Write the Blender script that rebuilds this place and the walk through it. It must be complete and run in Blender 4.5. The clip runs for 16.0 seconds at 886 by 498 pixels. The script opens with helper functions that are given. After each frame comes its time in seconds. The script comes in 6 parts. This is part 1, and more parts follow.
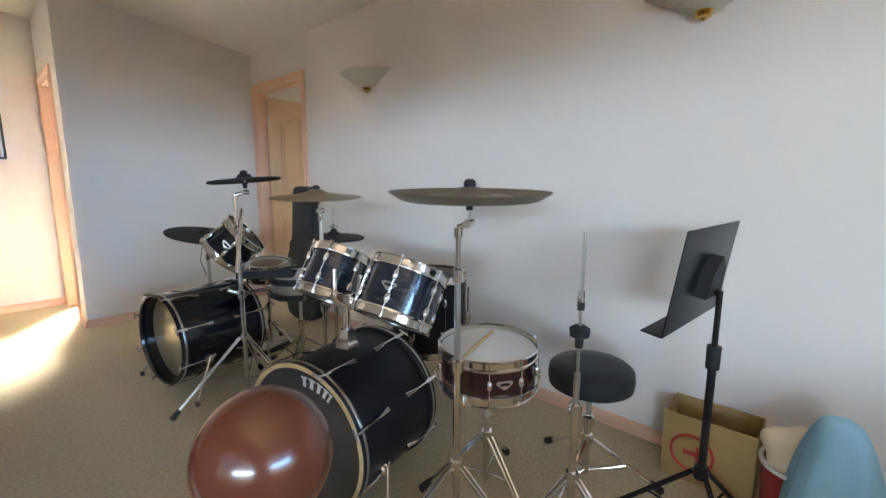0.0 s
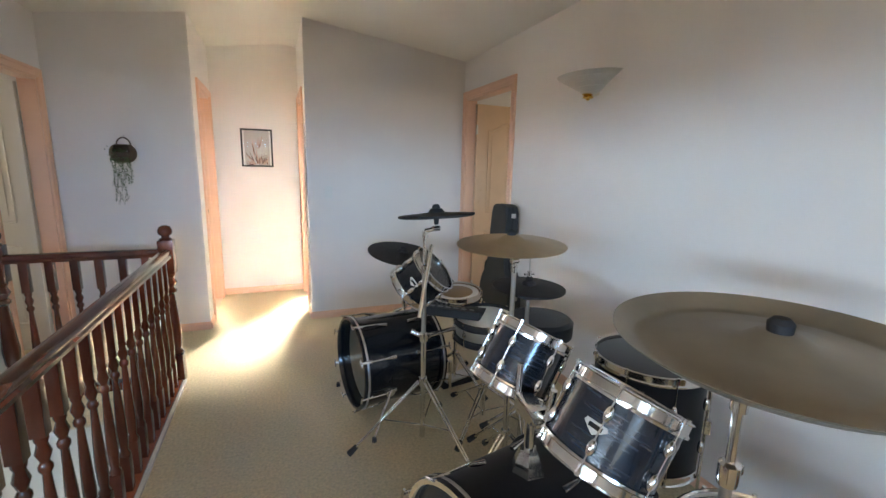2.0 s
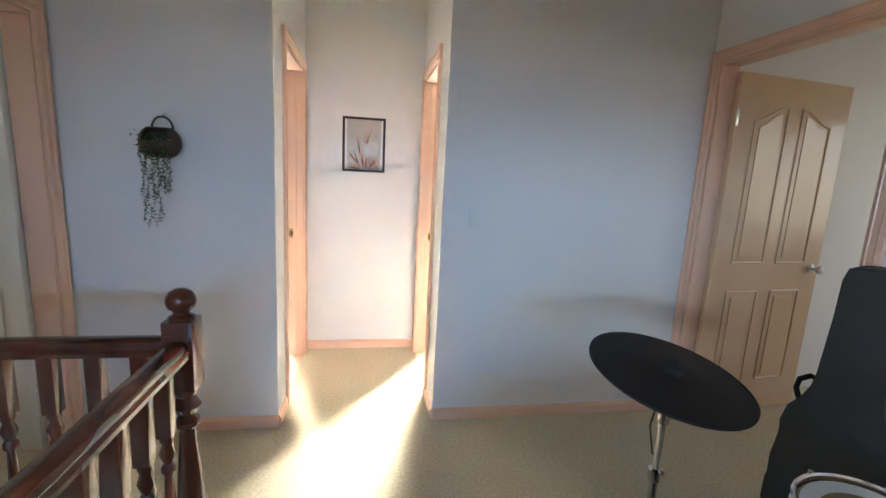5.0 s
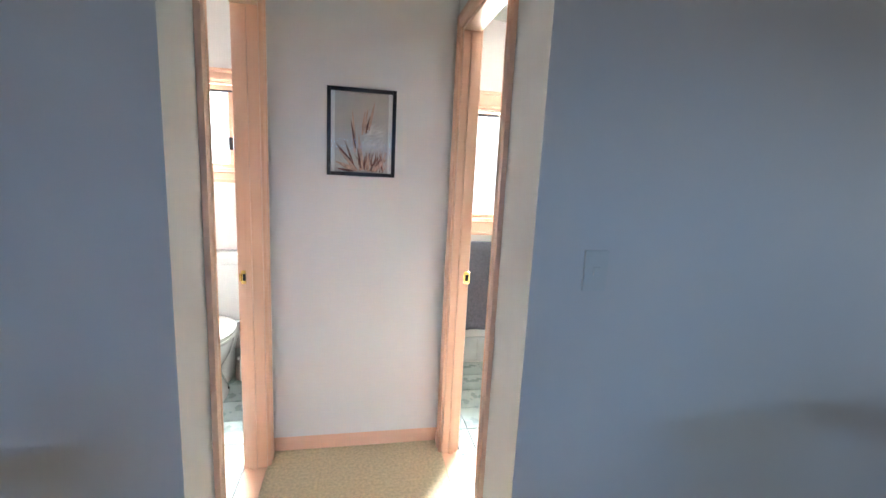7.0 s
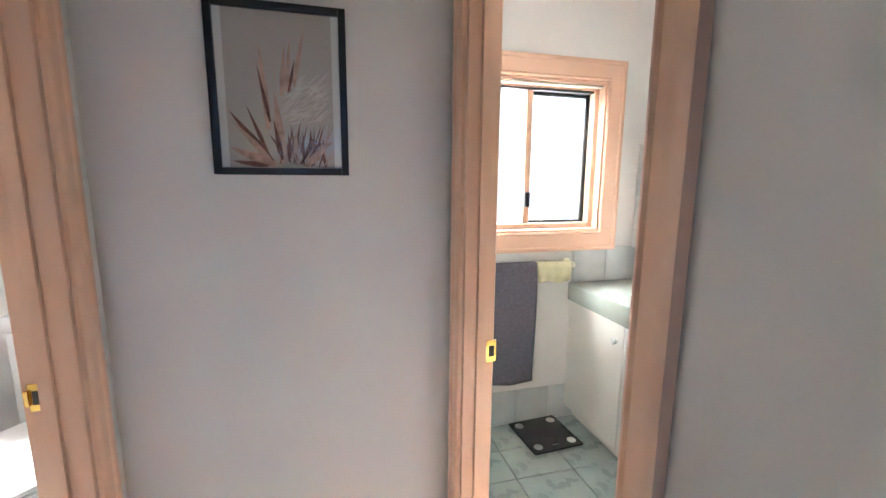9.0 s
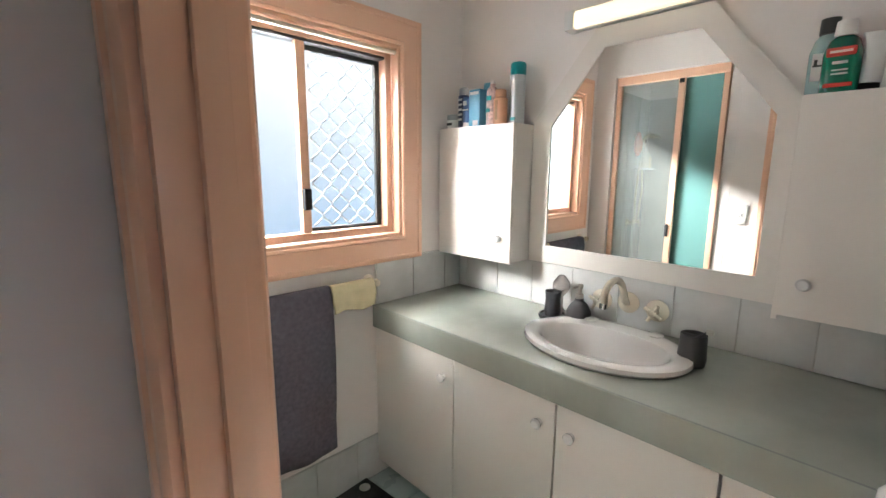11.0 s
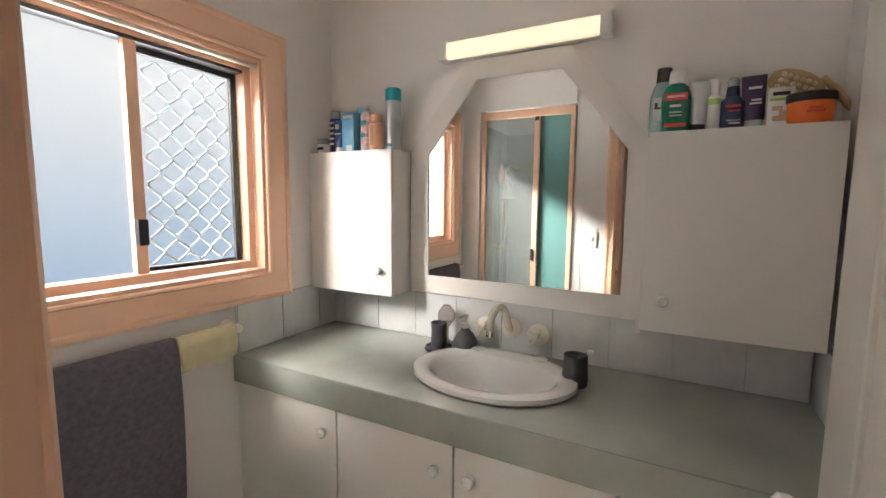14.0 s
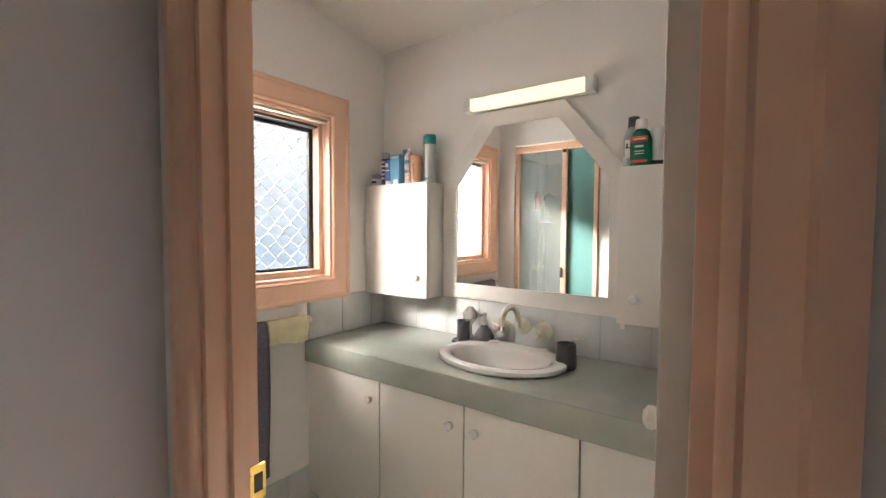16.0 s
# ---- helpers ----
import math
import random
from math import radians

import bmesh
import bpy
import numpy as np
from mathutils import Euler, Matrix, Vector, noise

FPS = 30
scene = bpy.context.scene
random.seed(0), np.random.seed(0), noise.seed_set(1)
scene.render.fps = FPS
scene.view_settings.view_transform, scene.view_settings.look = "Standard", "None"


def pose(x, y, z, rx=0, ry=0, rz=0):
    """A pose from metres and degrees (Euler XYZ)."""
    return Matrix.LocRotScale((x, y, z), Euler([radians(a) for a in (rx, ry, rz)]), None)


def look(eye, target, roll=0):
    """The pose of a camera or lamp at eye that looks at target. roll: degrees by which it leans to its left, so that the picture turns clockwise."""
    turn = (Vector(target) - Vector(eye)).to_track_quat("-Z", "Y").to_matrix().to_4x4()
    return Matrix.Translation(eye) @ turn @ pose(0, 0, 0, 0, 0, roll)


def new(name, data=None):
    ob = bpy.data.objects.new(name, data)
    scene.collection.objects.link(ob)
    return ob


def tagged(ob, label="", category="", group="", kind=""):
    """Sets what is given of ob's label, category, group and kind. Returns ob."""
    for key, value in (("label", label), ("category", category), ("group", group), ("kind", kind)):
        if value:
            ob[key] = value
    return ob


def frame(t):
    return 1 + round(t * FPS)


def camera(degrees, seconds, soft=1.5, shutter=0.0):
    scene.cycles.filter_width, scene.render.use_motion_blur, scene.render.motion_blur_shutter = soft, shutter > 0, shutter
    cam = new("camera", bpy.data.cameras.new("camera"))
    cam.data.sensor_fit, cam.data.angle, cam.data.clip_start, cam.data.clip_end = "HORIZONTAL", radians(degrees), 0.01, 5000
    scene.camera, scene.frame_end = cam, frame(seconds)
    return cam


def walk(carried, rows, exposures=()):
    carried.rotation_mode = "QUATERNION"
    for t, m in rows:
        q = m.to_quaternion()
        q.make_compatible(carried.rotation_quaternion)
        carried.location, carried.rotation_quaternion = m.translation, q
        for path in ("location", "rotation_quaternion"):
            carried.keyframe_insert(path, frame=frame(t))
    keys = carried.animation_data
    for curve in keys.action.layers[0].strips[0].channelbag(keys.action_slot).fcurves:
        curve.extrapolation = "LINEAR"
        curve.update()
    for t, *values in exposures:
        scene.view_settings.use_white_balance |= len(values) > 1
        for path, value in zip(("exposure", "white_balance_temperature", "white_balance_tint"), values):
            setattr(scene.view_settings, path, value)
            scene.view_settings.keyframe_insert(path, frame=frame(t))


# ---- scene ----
cam = camera(91.4, 16.0)
PATH = [
    (0, (-0.542, -4.483, 1.212), (0.918, -3.152, 0.902), 0.2),
    (0.5, (-0.447, -4.381, 1.262), (0.854, -2.897, 0.94), 0.6),
    (1, (-0.398, -4.303, 1.339), (0.728, -2.686, 0.998), 0.8),
    (1.5, (-0.347, -4.196, 1.365), (0.61, -2.474, 1.023), 0.9),
    (2, (-0.246, -4.066, 1.438), (0.464, -2.233, 1.064), 1.3),
    (2.5, (-0.222, -3.882, 1.471), (0.327, -2.002, 1.067), 1.5),
    (3, (-0.237, -3.539, 1.459), (0.2, -1.632, 1.042), 1.4),
    (3.5, (-0.251, -3.258, 1.441), (0.145, -1.34, 1.033), 1.5),
    (4, (-0.212, -2.912, 1.443), (0.113, -0.977, 1.054), 1.5),
    (4.5, (-0.29, -2.615, 1.448), (0.022, -0.676, 1.072), 2.6),
    (5, (-0.371, -2.282, 1.409), (-0.026, -0.342, 1.067), 3.0),
    (5.2, (-0.369, -2.139, 1.444), (-0.03, -0.199, 1.094), 2.8),
    (7.5, (-0.436, -0.749, 1.419), (-0.025, 1.178, 1.078), 2.5),
    (7.8, (-0.438, -0.582, 1.429), (-0.023, 1.343, 1.075), 1.7),
    (8, (-0.447, -0.486, 1.429), (-0.02, 1.434, 1.072), 1.3),
    (8.2, (-0.418, -0.393, 1.411), (-0.011, 1.536, 1.069), 1.3),
    (10.3, (-0.229, 0.367, 1.372), (0.872, 2.007, 1.055), 0.3),
    (10.5, (-0.197, 0.445, 1.356), (1.016, 2.005, 1.047), 0.7),
    (11, (-0.065, 0.527, 1.376), (1.325, 1.923, 1.031), 0.4),
    (11.5, (0.009, 0.596, 1.395), (1.56, 1.805, 1.03), 0.6),
    (12, (0.053, 0.644, 1.402), (1.731, 1.678, 1.062), 0.8),
    (12.5, (0.064, 0.666, 1.378), (1.814, 1.598, 1.115), 1.2),
    (13, (0.077, 0.673, 1.371), (1.844, 1.587, 1.16), 1.2),
    (13.5, (0.057, 0.661, 1.376), (1.822, 1.577, 1.16), 0.8),
    (14, (-0.003, 0.626, 1.371), (1.754, 1.558, 1.161), 0.5),
    (14.5, (-0.08, 0.569, 1.377), (1.663, 1.524, 1.152), -0.0),
    (15, (-0.164, 0.484, 1.377), (1.545, 1.494, 1.14), -0.7),
    (15.5, (-0.216, 0.395, 1.358), (1.457, 1.475, 1.142), -0.7),
    (16, (-0.285, 0.295, 1.345), (1.341, 1.460, 1.255), 0.3),
]
EXPOSURES = [(0.0, 2.35, 7500, 9), (3.0, 2.4, 7000, 8), (5.2, 2.05, 6300, 5), (7.3, 1.3, 5800, 4), (8.2, 1.1, 5700, 5), (10.3, 0.2, 6400, 10),
             (11.5, -0.4, 6200, 10), (13.0, -0.55, 6500, 10), (14.0, -0.55, 6600, 12), (16.0, -0.25, 6700, 12)]
walk(cam, [(t, look(eye, target, roll)) for t, eye, target, roll in PATH], EXPOSURES)

BATH_SKY, WEST_W, SOUTH_W, BATH_W, TOILET_W = 1.65, 200, 70, 17000, 950
# places of the drums, cymbals and stands
KB, KA = (0.165, -3.16, 0.30), (0.11, -1.70, 0.31)
TL, TR, FT, SN = (0.455, -2.895, 0.72), (0.485, -3.29, 0.70), (1.12, -2.86, 0.31), (0.72, -3.565, 0.605)
CH, CHS, HH, TH = (0.485, -3.655, 1.160), (0.475, -3.62), (0.685, -3.935), (1.02, -3.84)
CRB, MS = (0.65, -2.53, 1.13), (1.0, -4.24)
ECA, ESA, ET, ECC = (0.455, -2.16, 1.215), (0.41, -2.13), (0.40, -1.93, 0.80), (0.58, -1.14, 0.825)
EHH, ETH, ETZ = (0.83, -2.40, 0.90), (0.98, -2.28), 0.70
ES, EP, MD = (0.80, -2.05, 0.635), (0.82, -1.58, 0.645), (0.66, -1.93, 0.62)
GC = (1.385, -1.095, -80)
NEWEL = (-0.398, -4.150, 0.985)
# ---- light ----
world = bpy.data.worlds.new("sky_world")
scene.world = world
world.use_nodes = True
wn = world.node_tree
sky = wn.nodes.new("ShaderNodeTexSky")
sky.sky_type, sky.sun_disc, sky.sun_elevation, sky.sun_rotation = "NISHITA", False, radians(50), radians(200)
wn.links.new(sky.outputs[0], wn.nodes["Background"].inputs[0])
wn.nodes["Background"].inputs[1].default_value = 0.06


def area(name, m, sx, sy, watts, color):
    d = bpy.data.lights.new(name, "AREA")
    d.shape, d.size, d.size_y, d.energy, d.color = "RECTANGLE", sx, sy, watts, color
    ob = new(name, d)
    ob.matrix_world = m
    return ob


# lamps standing in for the sky beyond the windows of the landing, the bathroom, the toilet and the lower hall
area("sky_light_west", look((-6.2, -9.2, 2.12), (-1.6, -4.9, 1.86)), 6.0, 0.6, WEST_W, (0.46, 0.69, 1.0))
area("sky_light_south", look((-0.3, -10.5, 2.25), (-0.3, -6.2, 1.9)), 3.4, 0.6, SOUTH_W, (0.20, 0.48, 1.0))
# fill lamp added below the landing window to lift ceiling and upper walls
area("fill_light_landing", look((-3.4, -5.2, -0.5), (-0.6, -4.2, 2.5)), 2.4, 1.2, 60, (1.0, 0.83, 0.62))
area("sky_light_bathroom", look((2.9, 7.0, 4.5), (0.4, 1.0, 0.7)), 3.0, 1.3, BATH_W, (1.0, 0.97, 0.93))
# two added fills, hidden above and below the outlook through the bathroom window
area("fill_light_bathroom_high", look((1.5, 3.0, 2.55), (0.4, 0.3, 0.9)), 1.3, 0.4, 420, (1.0, 0.97, 0.93))
area("fill_light_bathroom_low", look((1.4, 3.0, 0.42), (0.4, 0.3, 2.0)), 1.4, 0.7, 430, (1.0, 0.97, 0.93))
area("sky_light_toilet", look((-1.25, 2.95, 2.65), (-1.05, 1.0, 0.7)), 1.2, 0.9, TOILET_W, (1.0, 0.97, 0.93))
area("sky_light_lower_hall", look((-3.2, -2.6, -0.9), (-1.5, -2.6, -2.2)), 1.6, 1.2, 32, (0.80, 0.94, 1.0))
# added fill lamps at unseen openings in the side rooms' far walls
area("fill_light_west_room", look((-4.27, -0.5, 1.45), (-2.0, -0.4, 1.2)), 0.7, 1.0, 1.8, (1.0, 0.93, 0.82))
area("fill_light_east_room", look((4.7, -1.5, 1.7), (1.7, -0.3, 1.1)), 2.0, 1.4, 3.5, (1.0, 0.9, 0.76))


# ---- materials ----
def mat(name, color, rough=0.6, metal=0.0, var=0.12, scale=6.0, bump=0.05, bscale=120.0, coat=0.0, stretch=(1, 1, 1), island=0.0, dist=0.002):
    m = bpy.data.materials.new(name)
    m.use_nodes = True
    t = m.node_tree
    b = t.nodes["Principled BSDF"]
    co = t.nodes.new("ShaderNodeTexCoord")
    mp = t.nodes.new("ShaderNodeMapping")
    mp.inputs["Scale"].default_value = stretch
    t.links.new(co.outputs["Object"], mp.inputs["Vector"])
    n1 = t.nodes.new("ShaderNodeTexNoise")
    n1.inputs["Scale"].default_value, n1.inputs["Detail"].default_value = scale, 6
    n2 = t.nodes.new("ShaderNodeTexNoise")
    n2.inputs["Scale"].default_value, n2.inputs["Detail"].default_value = bscale, 3
    for n in (n1, n2):
        t.links.new(mp.outputs[0], n.inputs["Vector"])
    r = t.nodes.new("ShaderNodeMapRange")
    r.inputs["To Min"].default_value, r.inputs["To Max"].default_value = 1 - var, 1 + var
    r.inputs["From Min"].default_value, r.inputs["From Max"].default_value = 0.3, 0.7
    t.links.new(n1.outputs[0], r.inputs["Value"])
    hsv = t.nodes.new("ShaderNodeHueSaturation")
    hsv.inputs["Color"].default_value = (*color, 1)
    t.links.new(r.outputs[0], hsv.inputs["Value"])
    t.links.new(hsv.outputs[0], b.inputs["Base Color"])
    if island:
        oi = t.nodes.new("ShaderNodeObjectInfo")
        ri = t.nodes.new("ShaderNodeMapRange")
        ri.inputs["To Min"].default_value, ri.inputs["To Max"].default_value = 1 - island, 1 + island
        t.links.new(oi.outputs["Random"], ri.inputs["Value"])
        mu = t.nodes.new("ShaderNodeMath")
        mu.operation = "MULTIPLY"
        t.links.new(r.outputs[0], mu.inputs[0])
        t.links.new(ri.outputs[0], mu.inputs[1])
        t.links.new(mu.outputs[0], hsv.inputs["Value"])
    rr = t.nodes.new("ShaderNodeMapRange")
    rr.inputs["To Min"].default_value, rr.inputs["To Max"].default_value = max(0.02, rough * 0.8), min(1, rough * 1.2)
    t.links.new(n1.outputs[0], rr.inputs["Value"])
    t.links.new(rr.outputs[0], b.inputs["Roughness"])
    b.inputs["Metallic"].default_value = metal
    b.inputs["Coat Weight"].default_value = coat
    if bump:
        bp = t.nodes.new("ShaderNodeBump")
        bp.inputs["Strength"].default_value, bp.inputs["Distance"].default_value = bump, dist
        t.links.new(n2.outputs[0], bp.inputs["Height"])
        t.links.new(bp.outputs[0], b.inputs["Normal"])
    return m


def glow(name, low, high, strength, z0, z1):
    m = bpy.data.materials.new(name)
    m.use_nodes = True
    t = m.node_tree
    t.nodes.remove(t.nodes["Principled BSDF"])
    e = t.nodes.new("ShaderNodeEmission")
    g = t.nodes.new("ShaderNodeNewGeometry")
    s = t.nodes.new("ShaderNodeSeparateXYZ")
    r = t.nodes.new("ShaderNodeMapRange")
    r.inputs["From Min"].default_value, r.inputs["From Max"].default_value = z0, z1
    n = t.nodes.new("ShaderNodeTexNoise")
    n.inputs["Scale"].default_value = 1.6
    ad = t.nodes.new("ShaderNodeMath")
    ad.operation = "MULTIPLY_ADD"
    ad.inputs[1].default_value = 0.7
    mx = t.nodes.new("ShaderNodeMix")
    mx.data_type = "RGBA"
    mx.inputs[6].default_value, mx.inputs[7].default_value = (*low, 1), (*high, 1)
    t.links.new(g.outputs["Position"], s.inputs[0])
    t.links.new(s.outputs[2], ad.inputs[2])
    t.links.new(n.outputs[0], ad.inputs[0])
    t.links.new(ad.outputs[0], r.inputs[0])
    t.links.new(r.outputs[0], mx.inputs[0])
    t.links.new(mx.outputs[2], e.inputs[0])
    e.inputs[1].default_value = strength
    t.links.new(e.outputs[0], t.nodes["Material Output"].inputs[0])
    return m


def clear(name, tint, gloss_rough=0.02, solid=0.06, body=(0.8, 0.85, 0.85)):
    m = bpy.data.materials.new(name)
    m.use_nodes = True
    t = m.node_tree
    b = t.nodes["Principled BSDF"]
    b.inputs["Base Color"].default_value, b.inputs["Roughness"].default_value = (*body, 1), gloss_rough
    tr = t.nodes.new("ShaderNodeBsdfTransparent")
    tr.inputs[0].default_value = (*tint, 1)
    mx = t.nodes.new("ShaderNodeMixShader")
    mx.inputs[0].default_value = solid
    t.links.new(tr.outputs[0], mx.inputs[1])
    t.links.new(b.outputs[0], mx.inputs[2])
    t.links.new(mx.outputs[0], t.nodes["Material Output"].inputs[0])
    return m


WALL = mat("wall_paint", (0.79, 0.75, 0.725), 0.55, var=0.025, scale=1.5, bump=0.06, bscale=260)
CEIL = mat("ceiling_paint", (0.80, 0.77, 0.72), 0.8, var=0.02, scale=2, bump=0.05, bscale=200)
TRIM = mat("peach_gloss_trim", (0.80, 0.50, 0.35), 0.33, var=0.02, scale=3, bump=0.02, bscale=90, coat=0.1)
DOORW = mat("door_white_gloss", (0.78, 0.75, 0.69), 0.25, var=0.03, scale=3, bump=0.03, bscale=80, coat=0.3)
CARPET = mat("carpet_beige", (0.68, 0.57, 0.38), 0.95, var=0.16, scale=75, bump=1.0, bscale=260, dist=0.010)
MAHO = mat("mahogany_varnish", (0.098, 0.024, 0.012), 0.2, var=0.35, scale=9, bump=0.04, bscale=90, coat=0.3, stretch=(1, 1, 0.15))
BLACK = mat("black_lacquer", (0.010, 0.010, 0.012), 0.16, var=0.2, bump=0.0, coat=0.0)
BLACKM = mat("black_wrap_matte", (0.009, 0.008, 0.009), 0.36, var=0.25, scale=5, bump=0.08, bscale=300)
RUBBER = mat("black_rubber", (0.018, 0.018, 0.02), 0.62, var=0.15, scale=20, bump=0.08, bscale=300)
CHROME = mat("chrome", (0.78, 0.77, 0.75), 0.12, 1.0, var=0.06, scale=8, bump=0.02, bscale=60)
STEEL = mat("dull_steel", (0.55, 0.53, 0.5), 0.3, 1.0, var=0.1, scale=10, bump=0.03, bscale=90)
BRASS = mat("polished_brass", (0.72, 0.48, 0.14), 0.18, 1.0, var=0.08, bump=0.02)
BRONZE = mat("cymbal_bronze", (0.46, 0.37, 0.24), 0.34, 0.85, var=0.18, scale=5, bump=0.12, bscale=45)
BRONZED = mat("cymbal_dark_bronze", (0.27, 0.235, 0.18), 0.42, 0.75, var=0.2, scale=5, bump=0.15, bscale=40)
HEADW = mat("coated_drum_head", (0.78, 0.78, 0.76), 0.55, var=0.03, bump=0.04, bscale=400)
HEADB = mat("black_drum_head", (0.03, 0.03, 0.033), 0.4, var=0.2, bump=0.03)
HEADG = mat("dark_glossy_head", (0.05, 0.045, 0.04), 0.22, var=0.2, bump=0.0)
HEADM = mat("mirror_drum_head", (0.62, 0.56, 0.42), 0.25, 0.6, var=0.15, scale=3, bump=0.02)
WOODL = mat("light_maple", (0.55, 0.38, 0.19), 0.45, var=0.15, scale=8, bump=0.04, stretch=(1, 1, 6))
WINE = mat("dark_wine_shell", (0.035, 0.010, 0.010), 0.2, var=0.3, bump=0.0, coat=0.5)
VINYL = mat("black_vinyl", (0.02, 0.02, 0.021), 0.38, var=0.15, scale=12, bump=0.15, bscale=220)
CARD = mat("cardboard", (0.40, 0.26, 0.11), 0.85, var=0.1, scale=5, bump=0.08, bscale=150, stretch=(1, 1, 4))
PRINT = mat("red_print", (0.55, 0.06, 0.04), 0.7, bump=0.0)
BLUEC = mat("pale_blue_cloth", (0.25, 0.46, 0.58), 0.9, var=0.1, scale=9, bump=0.3, bscale=240)
CREAM = mat("cream_plush", (0.72, 0.6, 0.42), 0.95, var=0.1, bump=0.4, bscale=180)
YELLOW = mat("yellow_plastic", (0.75, 0.52, 0.03), 0.4, bump=0.0)
REDP = mat("red_plastic", (0.35, 0.03, 0.03), 0.4, bump=0.0)
CASE = mat("grey_case_vinyl", (0.032, 0.034, 0.036), 0.55, var=0.15, scale=10, bump=0.25, bscale=350)
WICK = mat("dark_wicker", (0.075, 0.045, 0.028), 0.7, var=0.3, scale=20, bump=0.2, bscale=120)
LEAF = mat("trailing_leaf", (0.055, 0.095, 0.03), 0.55, var=0.4, scale=30, bump=0.0)
FROST = clear("frosted_sconce_glass", (0.9, 0.88, 0.83), 0.35, 0.8, (0.72, 0.69, 0.62))
SWITCHP = mat("switch_plastic", (0.74, 0.73, 0.70), 0.3, var=0.02, bump=0.0)
# near-black for small holes, their inner shade put in as colour
DARK = mat("hole_shade", (0.02, 0.02, 0.02), 0.5, bump=0.0)
PRINTPAPER = mat("art_paper", (0.50, 0.455, 0.42), 0.6, var=0.04, bump=0.02)
PETAL = mat("art_petal_rust", (0.17, 0.06, 0.042), 0.6, var=0.5, scale=40, bump=0.0)
PETALL = mat("art_petal_pale", (0.52, 0.33, 0.26), 0.6, var=0.35, scale=50, bump=0.0)
FLUFF = mat("art_fluff_white", (0.64, 0.60, 0.56), 0.6, var=0.15, scale=40, bump=0.0)
FRAMEB = mat("black_frame", (0.012, 0.012, 0.012), 0.35, bump=0.0)
PGLASS = clear("picture_glass", (1, 1, 1), 0.02, 0.05, (0.5, 0.5, 0.5))
COUNTER = mat("green_marble_laminate", (0.285, 0.305, 0.27), 0.2, var=0.16, scale=3.5, bump=0.02, bscale=40, coat=0.25)
TILEW = mat("wall_tile_grey_green", (0.55, 0.56, 0.55), 0.2, var=0.1, scale=7, bump=0.02, bscale=30, coat=0.4, island=0.04)
TILEF = mat("floor_tile_green", (0.34, 0.405, 0.385), 0.28, var=0.1, scale=9, bump=0.03, bscale=40, coat=0.2, island=0.06)
GROUT = mat("grout_pale", (0.5, 0.5, 0.48), 0.9, var=0.1, bump=0.1)
GROUTD = mat("grout_dark", (0.18, 0.2, 0.19), 0.9, var=0.1, bump=0.1)
CABW = mat("white_melamine", (0.74, 0.705, 0.66), 0.35, var=0.02, scale=2, bump=0.02, bscale=120)
CERAM = mat("white_ceramic", (0.78, 0.77, 0.76), 0.08, var=0.02, bump=0.0, coat=0.6)
IVORY = mat("ivory_tapware", (0.72, 0.66, 0.54), 0.25, var=0.05, bump=0.0, coat=0.4)
GREYR = mat("grey_resin", (0.055, 0.056, 0.06), 0.55, var=0.12, scale=30, bump=0.1, bscale=300)
TOWEL = mat("charcoal_towel", (0.11, 0.10, 0.125), 0.95, var=0.25, scale=60, bump=1.0, bscale=420, dist=0.006)
CLOTHY = mat("yellow_cloth", (0.52, 0.47, 0.30), 0.9, var=0.1, scale=20, bump=0.3, bscale=250)
ALU = mat("dark_aluminium", (0.05, 0.05, 0.052), 0.35, 0.5, var=0.1, bump=0.0)
MESH = mat("grey_mesh_metal", (0.42, 0.47, 0.51), 0.75, 0.0, var=0.1, bump=0.0)
GLASS = clear("frosted_window_glass", (0.88, 0.9, 0.91), 0.3, 0.10)
TEAL = clear("teal_shower_glass", (0.33, 0.55, 0.53), 0.3, 0.35, (0.24, 0.44, 0.42))
SHGL = clear("clear_shower_glass", (0.82, 0.86, 0.82), 0.05, 0.08)
MIRROR = mat("silvered_mirror", (0.88, 0.9, 0.89), 0.0, 1.0, var=0.0, bump=0.0)
LAMPG = mat("lit_tube_cover", (0.85, 0.83, 0.76), 0.4, var=0.02, bump=0.0)
b = LAMPG.node_tree.nodes["Principled BSDF"]
b.inputs["Emission Color"].default_value, b.inputs["Emission Strength"].default_value = (1.0, 0.84, 0.54, 1), 1.3
WICKW = mat("white_wicker", (0.68, 0.63, 0.52), 0.8, var=0.15, scale=25, bump=0.3, bscale=90)
LOWER = mat("lower_hall_paint", (0.62, 0.64, 0.64), 0.6, var=0.03, scale=1.5, bump=0.05)
for m in (BLACKM, VINYL, RUBBER, CASE):
    m.node_tree.nodes["Principled BSDF"].inputs["Specular IOR Level"].default_value = 0.28
COL = {}


def plain(name, color, rough=0.35):
    if name not in COL:
        COL[name] = mat(name, color, rough, var=0.05, scale=12, bump=0.0)
    return COL[name]


# ---- building helpers ----
def mesh_of(bm, name, material, smooth=True):
    bmesh.ops.recalc_face_normals(bm, faces=bm.faces)
    me = bpy.data.meshes.new(name)
    bm.to_mesh(me)
    bm.free()
    me.materials.append(material)
    if smooth:
        me.shade_smooth()
        me.set_sharp_from_angle(angle=radians(38))
    return me


def part(name, bm, material, parent, label=""):
    ob = new(name, mesh_of(bm, name, material))
    ob.parent = parent
    if label:
        tagged(ob, label)
    return ob


def solo(name, bm, material, label, category, kind="", group=""):
    return tagged(new(name, mesh_of(bm, name, material)), label, category, group, kind)


